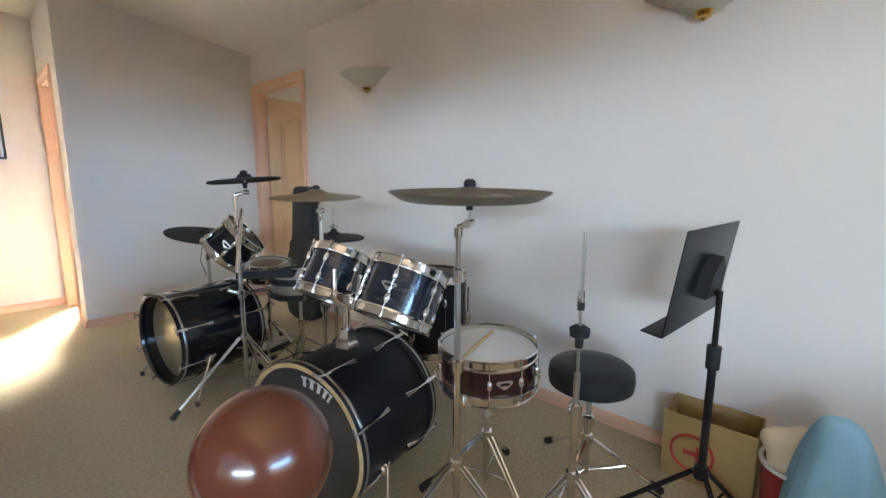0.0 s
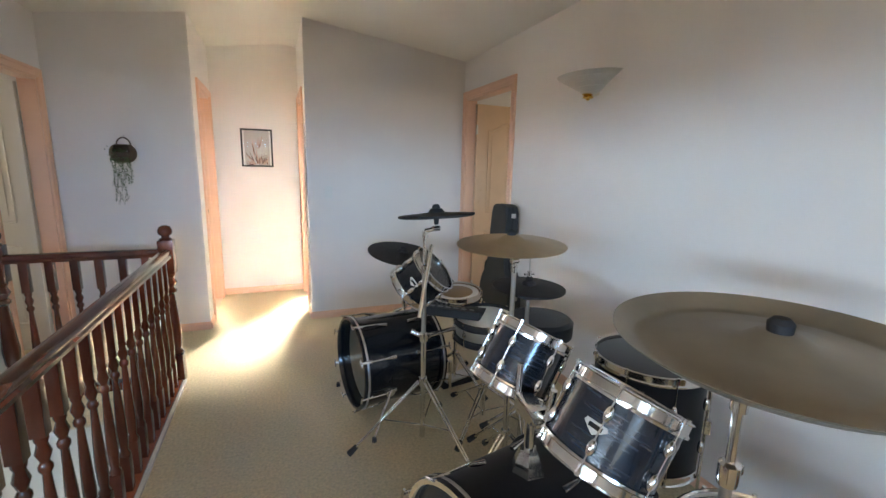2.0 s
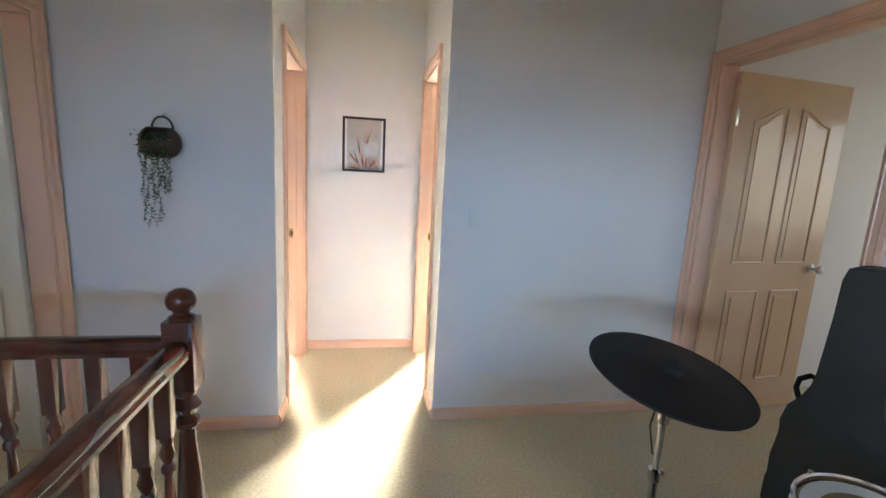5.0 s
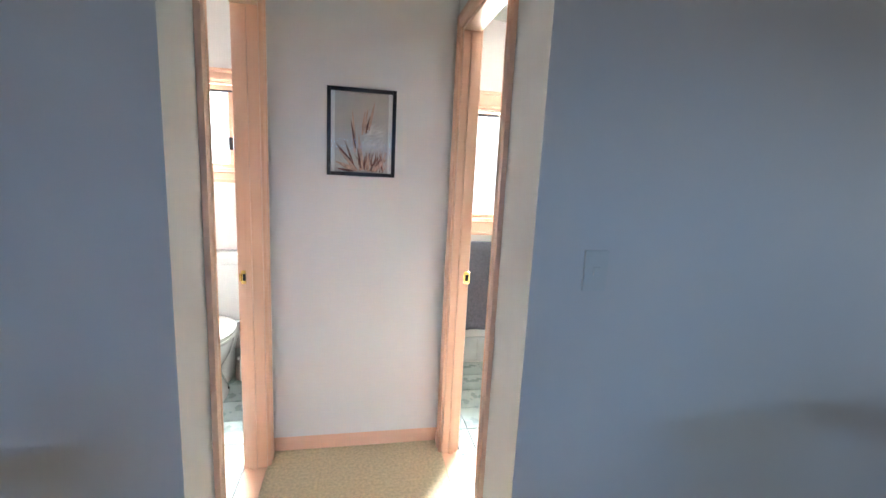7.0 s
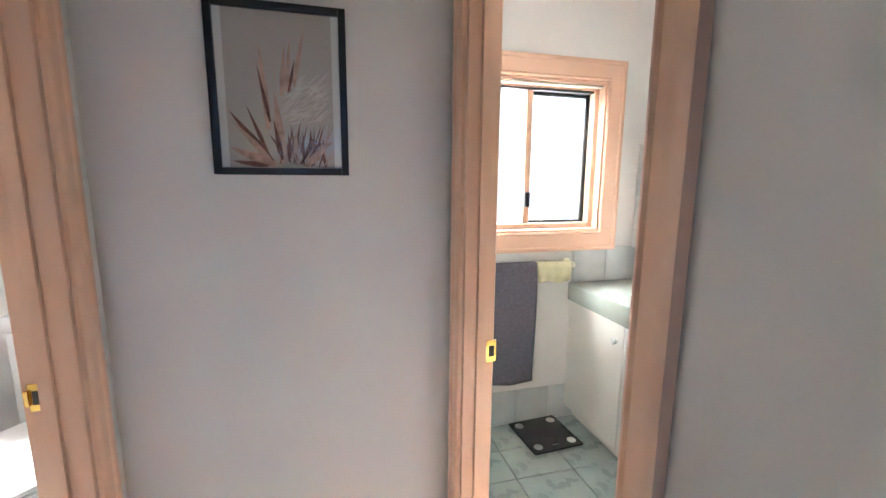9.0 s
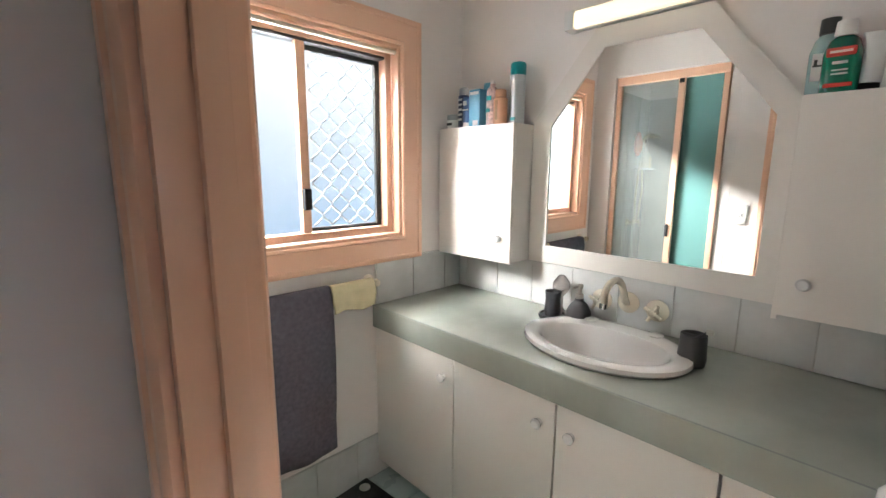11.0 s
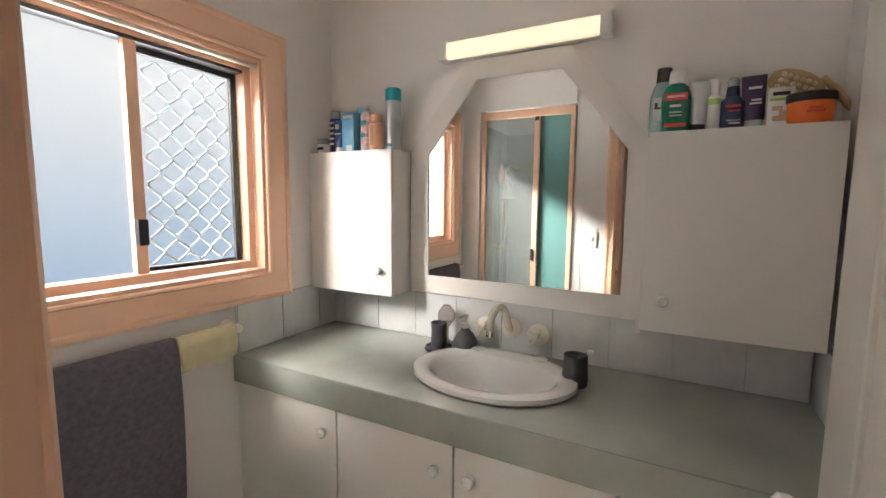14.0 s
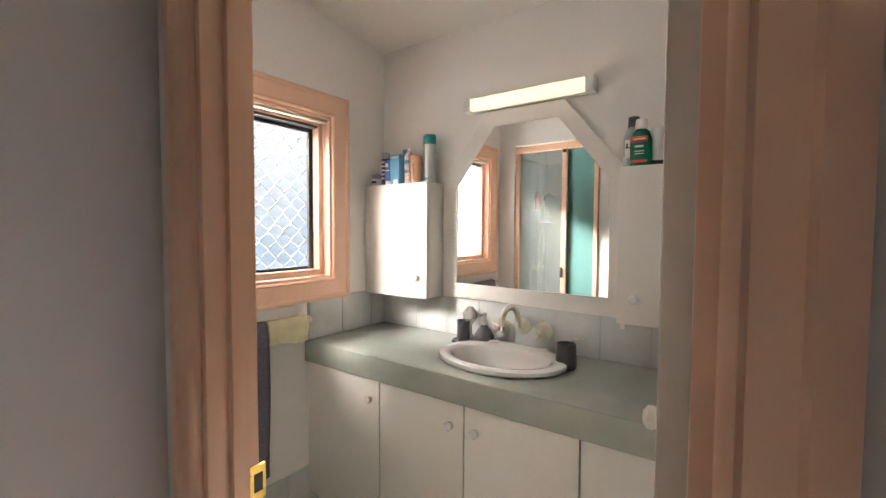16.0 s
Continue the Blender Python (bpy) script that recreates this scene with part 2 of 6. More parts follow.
def thing(name, m, label, category, group="", kind=""):
    ob = new(name)
    ob.empty_display_size = 0.05
    ob.matrix_world = m
    return tagged(ob, label, category, group, kind)


def box(bm, x0, x1, y0, y1, z0, z1, bev=0.0, m=None):
    mm = Matrix.Translation(((x0 + x1) / 2, (y0 + y1) / 2, (z0 + z1) / 2)) @ Matrix.Diagonal((abs(x1 - x0), abs(y1 - y0), abs(z1 - z0), 1))
    vs = bmesh.ops.create_cube(bm, size=1, matrix=(m @ mm) if m else mm)["verts"]
    if bev:
        es = list({e for v in vs for e in v.link_edges})
        bmesh.ops.bevel(bm, geom=es, offset=bev, segments=2, affect="EDGES", profile=0.6)
    return bm


def boxed(*a, **k):
    return box(bmesh.new(), *a, **k)


def lathe(bm, prof, seg=24, m=None):
    m = m or Matrix.Identity(4)
    rings = []
    for r, z in prof:
        if r < 1e-5:
            rings.append([bm.verts.new(m @ Vector((0, 0, z)))])
        else:
            rings.append([bm.verts.new(m @ Vector((r * math.cos(2 * math.pi * k / seg), r * math.sin(2 * math.pi * k / seg), z))) for k in range(seg)])
    for a, c in zip(rings, rings[1:]):
        for k in range(seg):
            j = (k + 1) % seg
            if len(a) == 1 and len(c) == 1:
                continue
            if len(a) == 1:
                bm.faces.new((a[0], c[k], c[j]))
            elif len(c) == 1:
                bm.faces.new((a[k], a[j], c[0]))
            else:
                bm.faces.new((a[k], a[j], c[j], c[k]))
    return bm


def turned(prof, seg=24, m=None):
    return lathe(bmesh.new(), prof, seg, m)


def aim(p, q):
    d = Vector(q) - Vector(p)
    return Matrix.Translation(p) @ d.to_track_quat("Z", "Y").to_matrix().to_4x4(), d.length


def rod(bm, p, q, r, r2=None, seg=12):
    m, n = aim(p, q)
    r2 = r if r2 is None else r2
    return lathe(bm, [(0, 0), (r, 0), (r2, n), (0, n)], seg, m)


def tube(bm, pts, r, seg=10):
    for a, c in zip(pts, pts[1:]):
        rod(bm, a, c, r, seg=seg)
    for p in pts[1:-1]:
        bmesh.ops.create_uvsphere(bm, u_segments=seg, v_segments=6, radius=r, matrix=Matrix.Translation(p))
    return bm


def prism(bm, pts, axis, a, c):
    """A flat outline of 2D points pushed from a to c along an axis."""
    def at(p, w):
        return {"x": (w, p[0], p[1]), "y": (p[0], w, p[1]), "z": (p[0], p[1], w)}[axis]
    lo = [bm.verts.new(at(p, a)) for p in pts]
    hi = [bm.verts.new(at(p, c)) for p in pts]
    bm.faces.new(lo)
    bm.faces.new(hi[::-1])
    for k in range(len(pts)):
        j = (k + 1) % len(pts)
        bm.faces.new((lo[k], lo[j], hi[j], hi[k]))
    return bm


def wall(name, axis, a0, a1, s0, s1, z0, z1, holes=(), material=None):
    """A wall a0..a1 thick that runs s0..s1, with openings (s, s, z, z)."""
    bm = bmesh.new()
    ss = sorted({s0, s1, *(v for h in holes for v in h[:2])})
    zs = sorted({z0, z1, *(v for h in holes for v in h[2:])})
    for p, q in zip(ss, ss[1:]):
        run = None
        for u, v in [*zip(zs, zs[1:]), (None, None)]:
            hole = u is None or any(h[0] <= p and q <= h[1] and h[2] <= u and v <= h[3] for h in holes)
            if not hole:
                run = (run[0] if run else u, v)
            if hole and run:
                if axis == "x":
                    box(bm, a0, a1, p, q, *run)
                else:
                    box(bm, p, q, a0, a1, *run)
                run = None
    return solo(name, bm, material or WALL, "warm white painted plasterboard wall", "wall", "structure")


def stepped(p, w=0.062):
    """Cross-section of a moulded architrave, w wide."""
    return [(0, 0), (w, 0), (w, 0.016), (w - 0.008, 0.019), (w - 0.02, 0.018), (w - 0.024, 0.014), (0.014, 0.012), (0.010, 0.016), (0.004, 0.014), (0, 0.010)]


def casing(name, axis, face, out, s0, s1, z0, z1, label, sill=False, jamb=None, w=0.062):
    """Architraves round an opening in a wall face; out is the side (+1 or -1) to which they stand proud. jamb: depth range of the lining."""
    ob = thing(name, Matrix.Identity(4), label, "door frame" if not sill else "window frame", "", "structure")
    prof = stepped(None, w)

    def bar(nm, p, q, inner):
        # p and q: (s, z) ends of the inner edge; inner: unit vector from the opening outward
        bm = bmesh.new()
        rings = []
        for e, (pt, mit) in enumerate(((p, -1), (q, 1))):
            ring = []
            for u, h in prof:
                s = pt[0] + inner[0] * u + (mit * u if inner[1] and pt[2] else 0)
                z = pt[1] + inner[1] * u + (mit * u if inner[0] and pt[2] else 0)
                d = face + out * (h + 0.001)
                ring.append(bm.verts.new((d, s, z) if axis == "x" else (s, d, z)))
            rings.append(ring)
        n = len(prof)
        for k in range(n):
            j = (k + 1) % n
            bm.faces.new((rings[0][k], rings[0][j], rings[1][j], rings[1][k]))
        bm.faces.new(rings[0])
        bm.faces.new(rings[1][::-1])
        part(nm, bm, TRIM, ob)

    bar("architrave", (s0, z0, sill), (s0, z1, True), (-1, 0))
    bar("architrave", (s1, z0, sill), (s1, z1, True), (1, 0))
    bar("head_architrave", (s0, z1, True), (s1, z1, True), (0, 1))
    if sill:
        bar("sill_architrave", (s0, z0, True), (s1, z0, True), (0, -1))
    if jamb:
        j0, j1 = jamb
        t = 0.014

        def lin(nm, sa, sb, za, zb):
            bm = bmesh.new()
            if axis == "x":
                box(bm, j0, j1, sa, sb, za, zb, 0.002)
            else:
                box(bm, sa, sb, j0, j1, za, zb, 0.002)
            part(nm, bm, TRIM, ob)
        lin("jamb", s0 - 0.001, s0 + t, z0, z1 - t)
        lin("jamb", s1 - t, s1 + 0.001, z0, z1 - t)
        lin("head_jamb", s0 - 0.001, s1 + 0.001, z1 - t, z1 + 0.001)
        if sill:
            lin("sill_board", s0 - 0.001, s1 + 0.001, z0 - 0.001, z0 + t)
    return ob


def panel_door(name, m, w, h, label, paint, knob_side=1, knobs=True):
    """A moulded door leaf from its hinge along +x, 35 mm thick in y, with four panels of which the upper two are arched."""
    ob = thing(name, m, label, "door", "", "structure")
    part("leaf", boxed(0, w, -0.0175, 0.0175, 0.008, h, 0.003), paint, ob)
    st, mid = w * 0.16, w / 2
    for x0, x1, left in ((st, mid - w * 0.065, True), (mid + w * 0.065, w - st, False)):
        for z0, z1, arch in ((0.22, 0.80, False), (0.98, h - 0.16, True)):
            for side in (-1, 1):
                for inset, d in ((0.0, 0.006), (0.035, 0.009)):
                    a, c, e, g = x0 + inset, x1 - inset, z0 + inset, z1 - inset
                    pts = [(a, e), (c, e)]
                    k = 8
                    for i in range(k + 1):
                        f = i / k
                        rise = (0.5 - 0.5 * math.cos(math.pi * f)) if left else (0.5 + 0.5 * math.cos(math.pi * f))
                        x = c + (a - c) * f
                        pts.append((x, g - (0.085 * (rise if left else rise) if arch else 0)))
                    if inset == 0.0:
                        bm = bmesh.new()
                        for p, q in zip(pts, pts[1:] + pts[:1]):
                            rod(bm, (p[0], side * 0.0175, p[1]), (q[0], side * 0.0175, q[1]), 0.007, seg=8)
                        part("panel_moulding", bm, paint, ob)
                    else:
                        bm = prism(bmesh.new(), pts, "y", side * 0.0168, side * 0.0215)
                        bmesh.ops.bevel(bm, geom=[x for x in bm.edges if abs(abs(x.verts[0].co.y) - 0.0215) < 1e-5 and abs(abs(x.verts[1].co.y) - 0.0215) < 1e-5], offset=0.004, segments=2, affect="EDGES")
                        part("raised_panel", bm, paint, ob)
    if knobs:
        for side in (-1, 1):
            mm = pose(w - 0.06, side * 0.0175, 0.94, -90 * side)
            k = part("door_knob", turned([(0, 0), (0.030, 0), (0.030, 0.004), (0.022, 0.009), (0.009, 0.012), (0.009, 0.030), (0.020, 0.038), (0.027, 0.050), (0.026, 0.062), (0.016, 0.070), (0, 0.072)], 20, mm), CERAM, ob, "white ceramic round door knob")
    for z in (0.24, h - 0.24):
        part("hinge", boxed(-0.012, 0.006, -0.026, -0.010, z - 0.045, z + 0.045, 0.002), STEEL, ob)
    return ob


def bars(parent, items, material, name="print_bar"):
    """Small flat marks on a face: boxes (x0, x1, y0, y1, z0, z1)."""
    bm = bmesh.new()
    for it in items:
        box(bm, *it)
    return part(name, bm, material, parent)


# ---- structure ----
N, XB = 2.02, 1.54          # north wall face; bathroom's east wall face
DS, DB, DN = 0.27, 0.31, 0.95   # the two corridor doorways: south jambs (toilet, bathroom) and north jamb
PW = 1.072                  # picture wall face
VX, VY0, VY1 = -0.93, -5.2, -0.98   # stair void

bm = bmesh.new()
box(bm, VX, 1.62, -6.3, 0.0, -0.22, 0)
box(bm, -1.87, VX, VY1, 0.0, -0.22, 0)
box(bm, -1.87, VX, -6.3, VY0, -0.22, 0)
box(bm, -0.83, 0.02, 0.0, PW, -0.22, 0)
solo("floor", bm, CARPET, "beige cut-pile carpet on the landing and corridor", "carpet", "structure")
solo("floor_rooms", box(boxed(1.62, 4.1, -2.7, 0.2, -0.22, -0.002), -4.2, -1.87, -1.1, 0.2, -0.22, -0.002), CARPET, "beige carpet in the side rooms", "carpet", "structure")
solo("floor_lower_hall", boxed(-1.87, VX + 0.1, VY0, VY1 + 0.1, -2.8, -2.7), LOWER, "pale floor of the hall below the stair void", "floor", "structure")

wall("wall_north_east_part", "y", 0.0, 0.1, 0.02, 1.62, -0.2, 2.8)
wall("wall_north_west_part", "y", 0.0, 0.1, -1.87, -0.83, -0.2, 2.8)
wall("wall_east", "x", 1.52, 1.62, -6.3, 0.0, -0.2, 2.8, [(-0.94, -0.065, -0.2, 2.085)])
wall("wall_west", "x", -1.87, -1.77, -6.3, 0.0, -2.8, 2.8, [(-0.78, -0.085, 0.0, 1.985), (-5.85, -4.0, 0.72, 1.86), (-3.4, -1.8, -2.3, -0.7)])
wall("wall_south", "y", -6.3, -6.2, -1.77, 1.52, -2.8, 2.8, [(-1.1, 0.5, 0.95, 2.05)])
wall("wall_corridor_east", "x", 0.02, 0.095, 0.1, PW, -0.2, 2.8, [(DB, DN, -0.2, 2.06)])
wall("wall_corridor_west", "x", -0.93, -0.83, 0.1, PW, -0.2, 2.8, [(DS, DN, -0.2, 2.06)])
wall("wall_picture", "y", PW, PW + 0.09, -0.93, 0.095, -0.2, 2.8)
wall("wall_north", "y", N, N + 0.13, -1.95, 1.7, -0.2, 2.8, [(0.30, 1.16, 1.10, 1.90), (-1.545, -0.985, 1.375, 1.925)])
wall("wall_bath_east", "x", XB, XB + 0.1, 0.1, N, -0.2, 2.8)
wall("wall_bath_south", "y", 0.145, 0.245, 0.095, XB, -0.2, 2.8)
wall("wall_toilet_west", "x", -1.88, -1.78, 0.1, N, -0.2, 2.8)
wall("wall_toilet_east", "x", -0.93, -0.85, PW + 0.09, N, -0.2, 2.8)
wall("wall_shower_south", "y", 1.161, 1.215, -0.85, 0.097, -0.2, 2.8)
wall("wall_bath_west_nib", "x", 0.05, 0.13, 1.885, N, -0.2, 2.8)
wall("wall_shower_head", "x", 0.05, 0.13, 1.215, 1.885, 2.02, 2.8)
for s, x0, x1, ys in (("east", 1.62, 4.1, -2.7), ("west", -4.2, -1.87, -1.1)):
    wall("wall_%s_room_north" % s, "y", 0.2, 0.3, x0, x1, -0.2, 2.8)
    wall("wall_%s_room_south" % s, "y", ys - 0.1, ys, x0, x1, -0.2, 2.8)
# unseen far walls; their openings are added to let light into the side rooms
wall("wall_east_room_far", "x", 4.1, 4.2, -2.8, 0.3, -0.2, 2.8, [(-2.5, -0.2, 0.5, 2.2)])
wall("wall_west_room_far", "x", -4.3, -4.2, -1.2, 0.3, -0.2, 2.8, [(-0.9, -0.15, 0.9, 2.0)])
wall("wall_void_north", "y", VY1, VY1 + 0.09, -1.77, VX, -2.8, -0.2, (), LOWER)
wall("wall_void_east", "x", VX, VX + 0.09, VY0, VY1, -2.8, -0.2, (), LOWER)
wall("wall_void_south", "y", VY0 - 0.09, VY0, -1.77, VX, -2.8, -0.2, (), LOWER)

# raked ceilings: the ridge runs along the landing
bm = bmesh.new()
prism(bm, [(-1.9, 2.41), (-0.14, 2.655), (1.64, 2.42), (1.64, 2.9), (-1.9, 2.9)], "y", -6.35, PW + 0.05)
solo("ceiling", bm, CEIL, "white raked plasterboard ceiling over the landing", "ceiling", "structure")
bm = bmesh.new()
prism(bm, [(0.07, 2.53), (1.66, 2.315), (1.66, 2.9), (0.07, 2.9)], "y", 0.1, N + 0.13)
prism(bm, [(-1.95, 2.40), (0.068, 2.53), (0.068, 2.9), (-1.95, 2.9)], "y", PW + 0.052, N + 0.13)
box(bm, -1.95, -0.88, 0.1, PW + 0.051, 2.45, 2.9)
solo("ceiling_wet_rooms", bm, CEIL, "white ceiling over bathroom, shower and toilet", "ceiling", "structure")
solo("ceiling_side_rooms", box(boxed(1.62, 4.2, -2.8, 0.3, 2.45, 2.6), -4.3, -1.87, -1.2, 0.3, 2.45, 2.6), CEIL, "white ceilings of the two side rooms", "ceiling", "structure")


def skirting(name, runs):
    """Baseboards: (axis, face, out, s0, s1)."""
    bm = bmesh.new()
    for axis, face, out, s0, s1 in runs:
        prof = [(0, 0), (0.014, 0), (0.014, 0.046), (0.011, 0.054), (0.006, 0.058), (0.004, 0.066), (0, 0.066)]
        ra, rc = [], []
        for d, z in prof:
            for ring, s in ((ra, s0), (rc, s1)):
                v = face + out * d
                ring.append(bm.verts.new((v, s, z) if axis == "x" else (s, v, z)))
        for k in range(len(prof)):
            j = (k + 1) % len(prof)
            bm.faces.new((ra[k], ra[j], rc[j], rc[k]))
        bm.faces.new(ra)
        bm.faces.new(rc[::-1])
    solo(name, bm, TRIM, "peach painted timber skirting board", "skirting", "structure")


skirting("baseboard_landing", [("y", 0, -1, 0.02, 1.52), ("y", 0, -1, -1.77, -0.83), ("x", 1.52, -1, -6.2, -1.005)])
skirting("baseboard_corridor", [("y", PW, -1, -0.83, 0.02), ("x", 0.02, -1, 0.0, DB - 0.063), ("x", -0.83, 1, 0.0, DS - 0.063), ("x", 0.02, -1, DN + 0.063, PW), ("x", -0.83, 1, DN + 0.063, PW)])

casing("door_frame_east", "x", 1.52, -1, -0.94, -0.065, 0, 2.085, "peach painted timber frame of the east room door", jamb=(1.519, 1.622))
casing("door_frame_west", "x", -1.77, 1, -0.78, -0.085, 0, 1.985, "peach painted timber frame of the west room door", jamb=(-1.872, -1.769))
fb = casing("door_frame_bathroom", "x", 0.02, -1, DB, DN, 0, 2.06, "peach gloss timber frame of the bathroom doorway", jamb=(0.019, 0.097))
casing("door_frame_bathroom_inside", "x", 0.095, 1, DB, DN, 0, 2.06, "peach gloss architrave on the bathroom side of the doorway")
ft = casing("door_frame_toilet", "x", -0.83, 1, DS, DN, 0, 2.06, "peach gloss timber frame of the toilet doorway", jamb=(-0.932, -0.829))
for fr, x, dx in ((fb, 0.07, 1), (ft, -0.88, -1)):
    part("door_stop", boxed(x - 0.018, x + 0.008, DN - 0.026, DN - 0.0135, 0, 2.04, 0.002), TRIM, fr)
    xs = x + 0.026 * dx
    bm = boxed(xs - 0.014, xs + 0.014, DN - 0.0165, DN - 0.0135, 0.905, 0.965, 0.001)
    box(bm, xs - 0.020, xs - 0.012, DN - 0.022, DN - 0.015, 0.918, 0.952, 0.001)
    st = part("strike_plate", bm, BRASS, fr, "brass latch strike plate")
    # dark plate on the strike, painted shade in place of a cut hole
    part("latch_hole_shade", boxed(xs - 0.007, xs + 0.008, DN - 0.0175, DN - 0.0165, 0.92, 0.95), DARK, st)
solo("threshold_bathroom", box(boxed(0.02, 0.12, DB, DN, -0.03, 0.004, 0.002), -0.93, -0.83, DS, DN, -0.03, 0.004, 0.002), TRIM, "thin timber threshold strips in the wet room doorways", "threshold", "structure")

panel_door("door_east_room", pose(1.61, -0.10, 0, 0, 0, 6), 0.85, 2.04, "peach cream four-panel door, standing open", mat("door_cream", (0.64, 0.43, 0.28), 0.3, var=0.04, bump=0.02, coat=0.3))
panel_door("door_west_room", pose(-1.882, -0.105, 0, 0, 0, 172), 0.66, 1.95, "off-white four-panel door, standing open", DOORW)
panel_door("door_bathroom", pose(0.135, 0.343, 0, 0, 0, 4.6), 0.66, 2.03, "white gloss panelled bathroom door, standing open", DOORW)


# ---- windows ----
def slider(name, x0, x1, z0, z1, y, label, meshy, stile):
    """A sliding window: peach outer frame, two panes, a meeting stile with a black catch; meshy: a diamond security screen."""
    ob = thing(name, Matrix.Identity(4), label, "window", "", "structure")
    f = 0.03
    for nm, a in (("frame_side", (x0, x0 + f, y, y + 0.06, z0, z1)), ("frame_side", (x1 - f, x1, y, y + 0.06, z0, z1)),
                  ("frame_head", (x0 + f, x1 - f, y, y + 0.06, z1 - f, z1)), ("frame_sill", (x0 + f, x1 - f, y, y + 0.06, z0, z0 + f))):
        part(nm, boxed(*a, bev=0.003), TRIM, ob)
    part("track", boxed(x0 + f, x1 - f, y + 0.005, y + 0.05, z1 - f - 0.012, z1 - f, 0.002), ALU, ob)
    part("meeting_stile", boxed(stile - 0.018, stile + 0.018, y + 0.004, y + 0.03, z0 + f, z1 - f - 0.012, 0.003), TRIM, ob)
    part("catch", boxed(stile - 0.016, stile + 0.014, y - 0.014, y + 0.006, z0 + 0.12, z0 + 0.20, 0.004), RUBBER, ob, "black plastic window catch")
    for nm, a, c, yy in (("pane", x0 + f, stile - 0.01, y + 0.018), ("pane", stile + 0.01, x1 - f, y + 0.042)):
        p = part(nm, boxed(a, c, yy, yy + 0.004, z0 + f, z1 - f - 0.01), GLASS, ob)
        p.visible_shadow = False
    if meshy:
        a, c, u, v = stile + 0.022, x1 - f, z0 + f, z1 - f - 0.012
        fr = bmesh.new()
        for q in ((a, a + 0.012, u, v), (c - 0.024, c, u, v)):
            box(fr, q[0], q[1], y + 0.046, y + 0.062, q[2], q[3], 0.002)
        for q in ((u, u + 0.014), (v - 0.02, v)):
            box(fr, a + 0.012, c - 0.024, y + 0.046, y + 0.062, q[0], q[1], 0.002)
        sc = part("screen_frame", fr, ALU, ob, "dark aluminium security screen frame")
        g = bmesh.new()
        sx, sz = 0.082, 0.088
        ax, cx, uz, vz = a + 0.012, c - 0.024, u + 0.014, v - 0.02
        # wavy strands that meet their neighbours at short upright joints
        for k in range(-1, int((cx - ax) / sx) + 2):
            for s in (-1, 1):
                pts, j = [], 0
                while uz + j * sz / 2 < vz + sz:
                    x = ax + (k + 0.25) * sx + (s * sx / 2 * 0.97 if j % 2 else 0.0)
                    for dz in (-0.14, 0.14):
                        z = uz + (j + dz) * sz / 2
                        if uz <= z <= vz and ax <= x <= cx:
                            pts.append((x, y + 0.054, z))
                        elif len(pts) > 1:
                            tube(g, pts, 0.0046, 6)
                            pts = []
                        else:
                            pts = []
                    j += 1
                if len(pts) > 1:
                    tube(g, pts, 0.0046, 6)
        part("diamond_mesh", g, MESH, sc, "grey diamond security mesh")
    return ob


slider("window_bathroom", 0.314, 1.146, 1.114, 1.886, N + 0.045, "peach framed sliding bathroom window with frosted glass and diamond security screen", True, 0.735)
casing("window_frame_bathroom", "y", N, -1, 0.30, 1.16, 1.10, 1.90, "peach moulded timber frame round the bathroom window", sill=True, jamb=(N - 0.001, N + 0.045), w=0.105)
solo("blind_rail", rod(bmesh.new(), (0.32, N + 0.018, 1.872), (1.15, N + 0.018, 1.872), 0.009), IVORY, "thin cream blind rail at the window head", "blind rail")
slider("window_toilet", -1.531, -0.999, 1.389, 1.911, N + 0.045, "small peach framed sliding toilet window with frosted glass", False, -1.235)
casing("window_frame_toilet", "y", N, -1, -1.545, -0.985, 1.375, 1.925, "peach moulded timber frame round the toilet window", sill=True, jamb=(N - 0.001, N + 0.045), w=0.075)
casing("window_frame_landing", "x", -1.77, 1, -5.85, -4.0, 0.72, 1.86, "peach timber frame of the landing window", sill=True, jamb=(-1.872, -1.769))
bm = boxed(-0.3, 5.0, N + 2.18, N + 2.20, -1.5, 2.95)
solo("backdrop_bathroom_sky", bm, glow("sky_glow_bath", (0.36, 0.56, 0.78), (1.0, 1.0, 1.0), BATH_SKY, 1.0, 2.68), "pale hazy sky beyond the bathroom window", "sky", "structure")
bm = boxed(-5.0, -0.3, N + 2.18, N + 2.20, -1.5, 2.95)
solo("backdrop_toilet_sky", bm, glow("sky_glow_toilet", (0.85, 0.92, 1.0), (1.0, 1.0, 1.0), BATH_SKY * 4.0, 0.35, 2.68), "pale hazy sky beyond the toilet window", "sky", "structure")


# ---- landing: balustrade ----
def baluster_profile(h, r):
    return [(0, h * 0.20), (r * 1.0, h * 0.20), (r * 1.15, h * 0.215), (r * 0.75, h * 0.235), (r * 0.95, h * 0.26), (r * 1.1, h * 0.34), (r * 0.92, h * 0.46), (r * 0.62, h * 0.60),
            (r * 0.58, h * 0.63), (r * 0.95, h * 0.645), (r * 0.95, h * 0.66), (r * 0.62, h * 0.675), (r * 1.1, h * 0.71), (r * 0.7, h * 0.745), (r * 0.95, h * 0.76), (r * 0.95, h * 0.775), (0, h * 0.775)]


def post(parent, name, x, y, z, h, side, r):
    """A turned post with square ends."""
    bm = boxed(x - side, x + side, y - side, y + side, z, z + h * 0.20, 0.003)
    box(bm, x - side, x + side, y - side, y + side, z + h * 0.775, z + h, 0.003)
    lathe(bm, baluster_profile(h, r), 14, Matrix.Translation((x, y, z)))
    return part(name, bm, MAHO, parent)


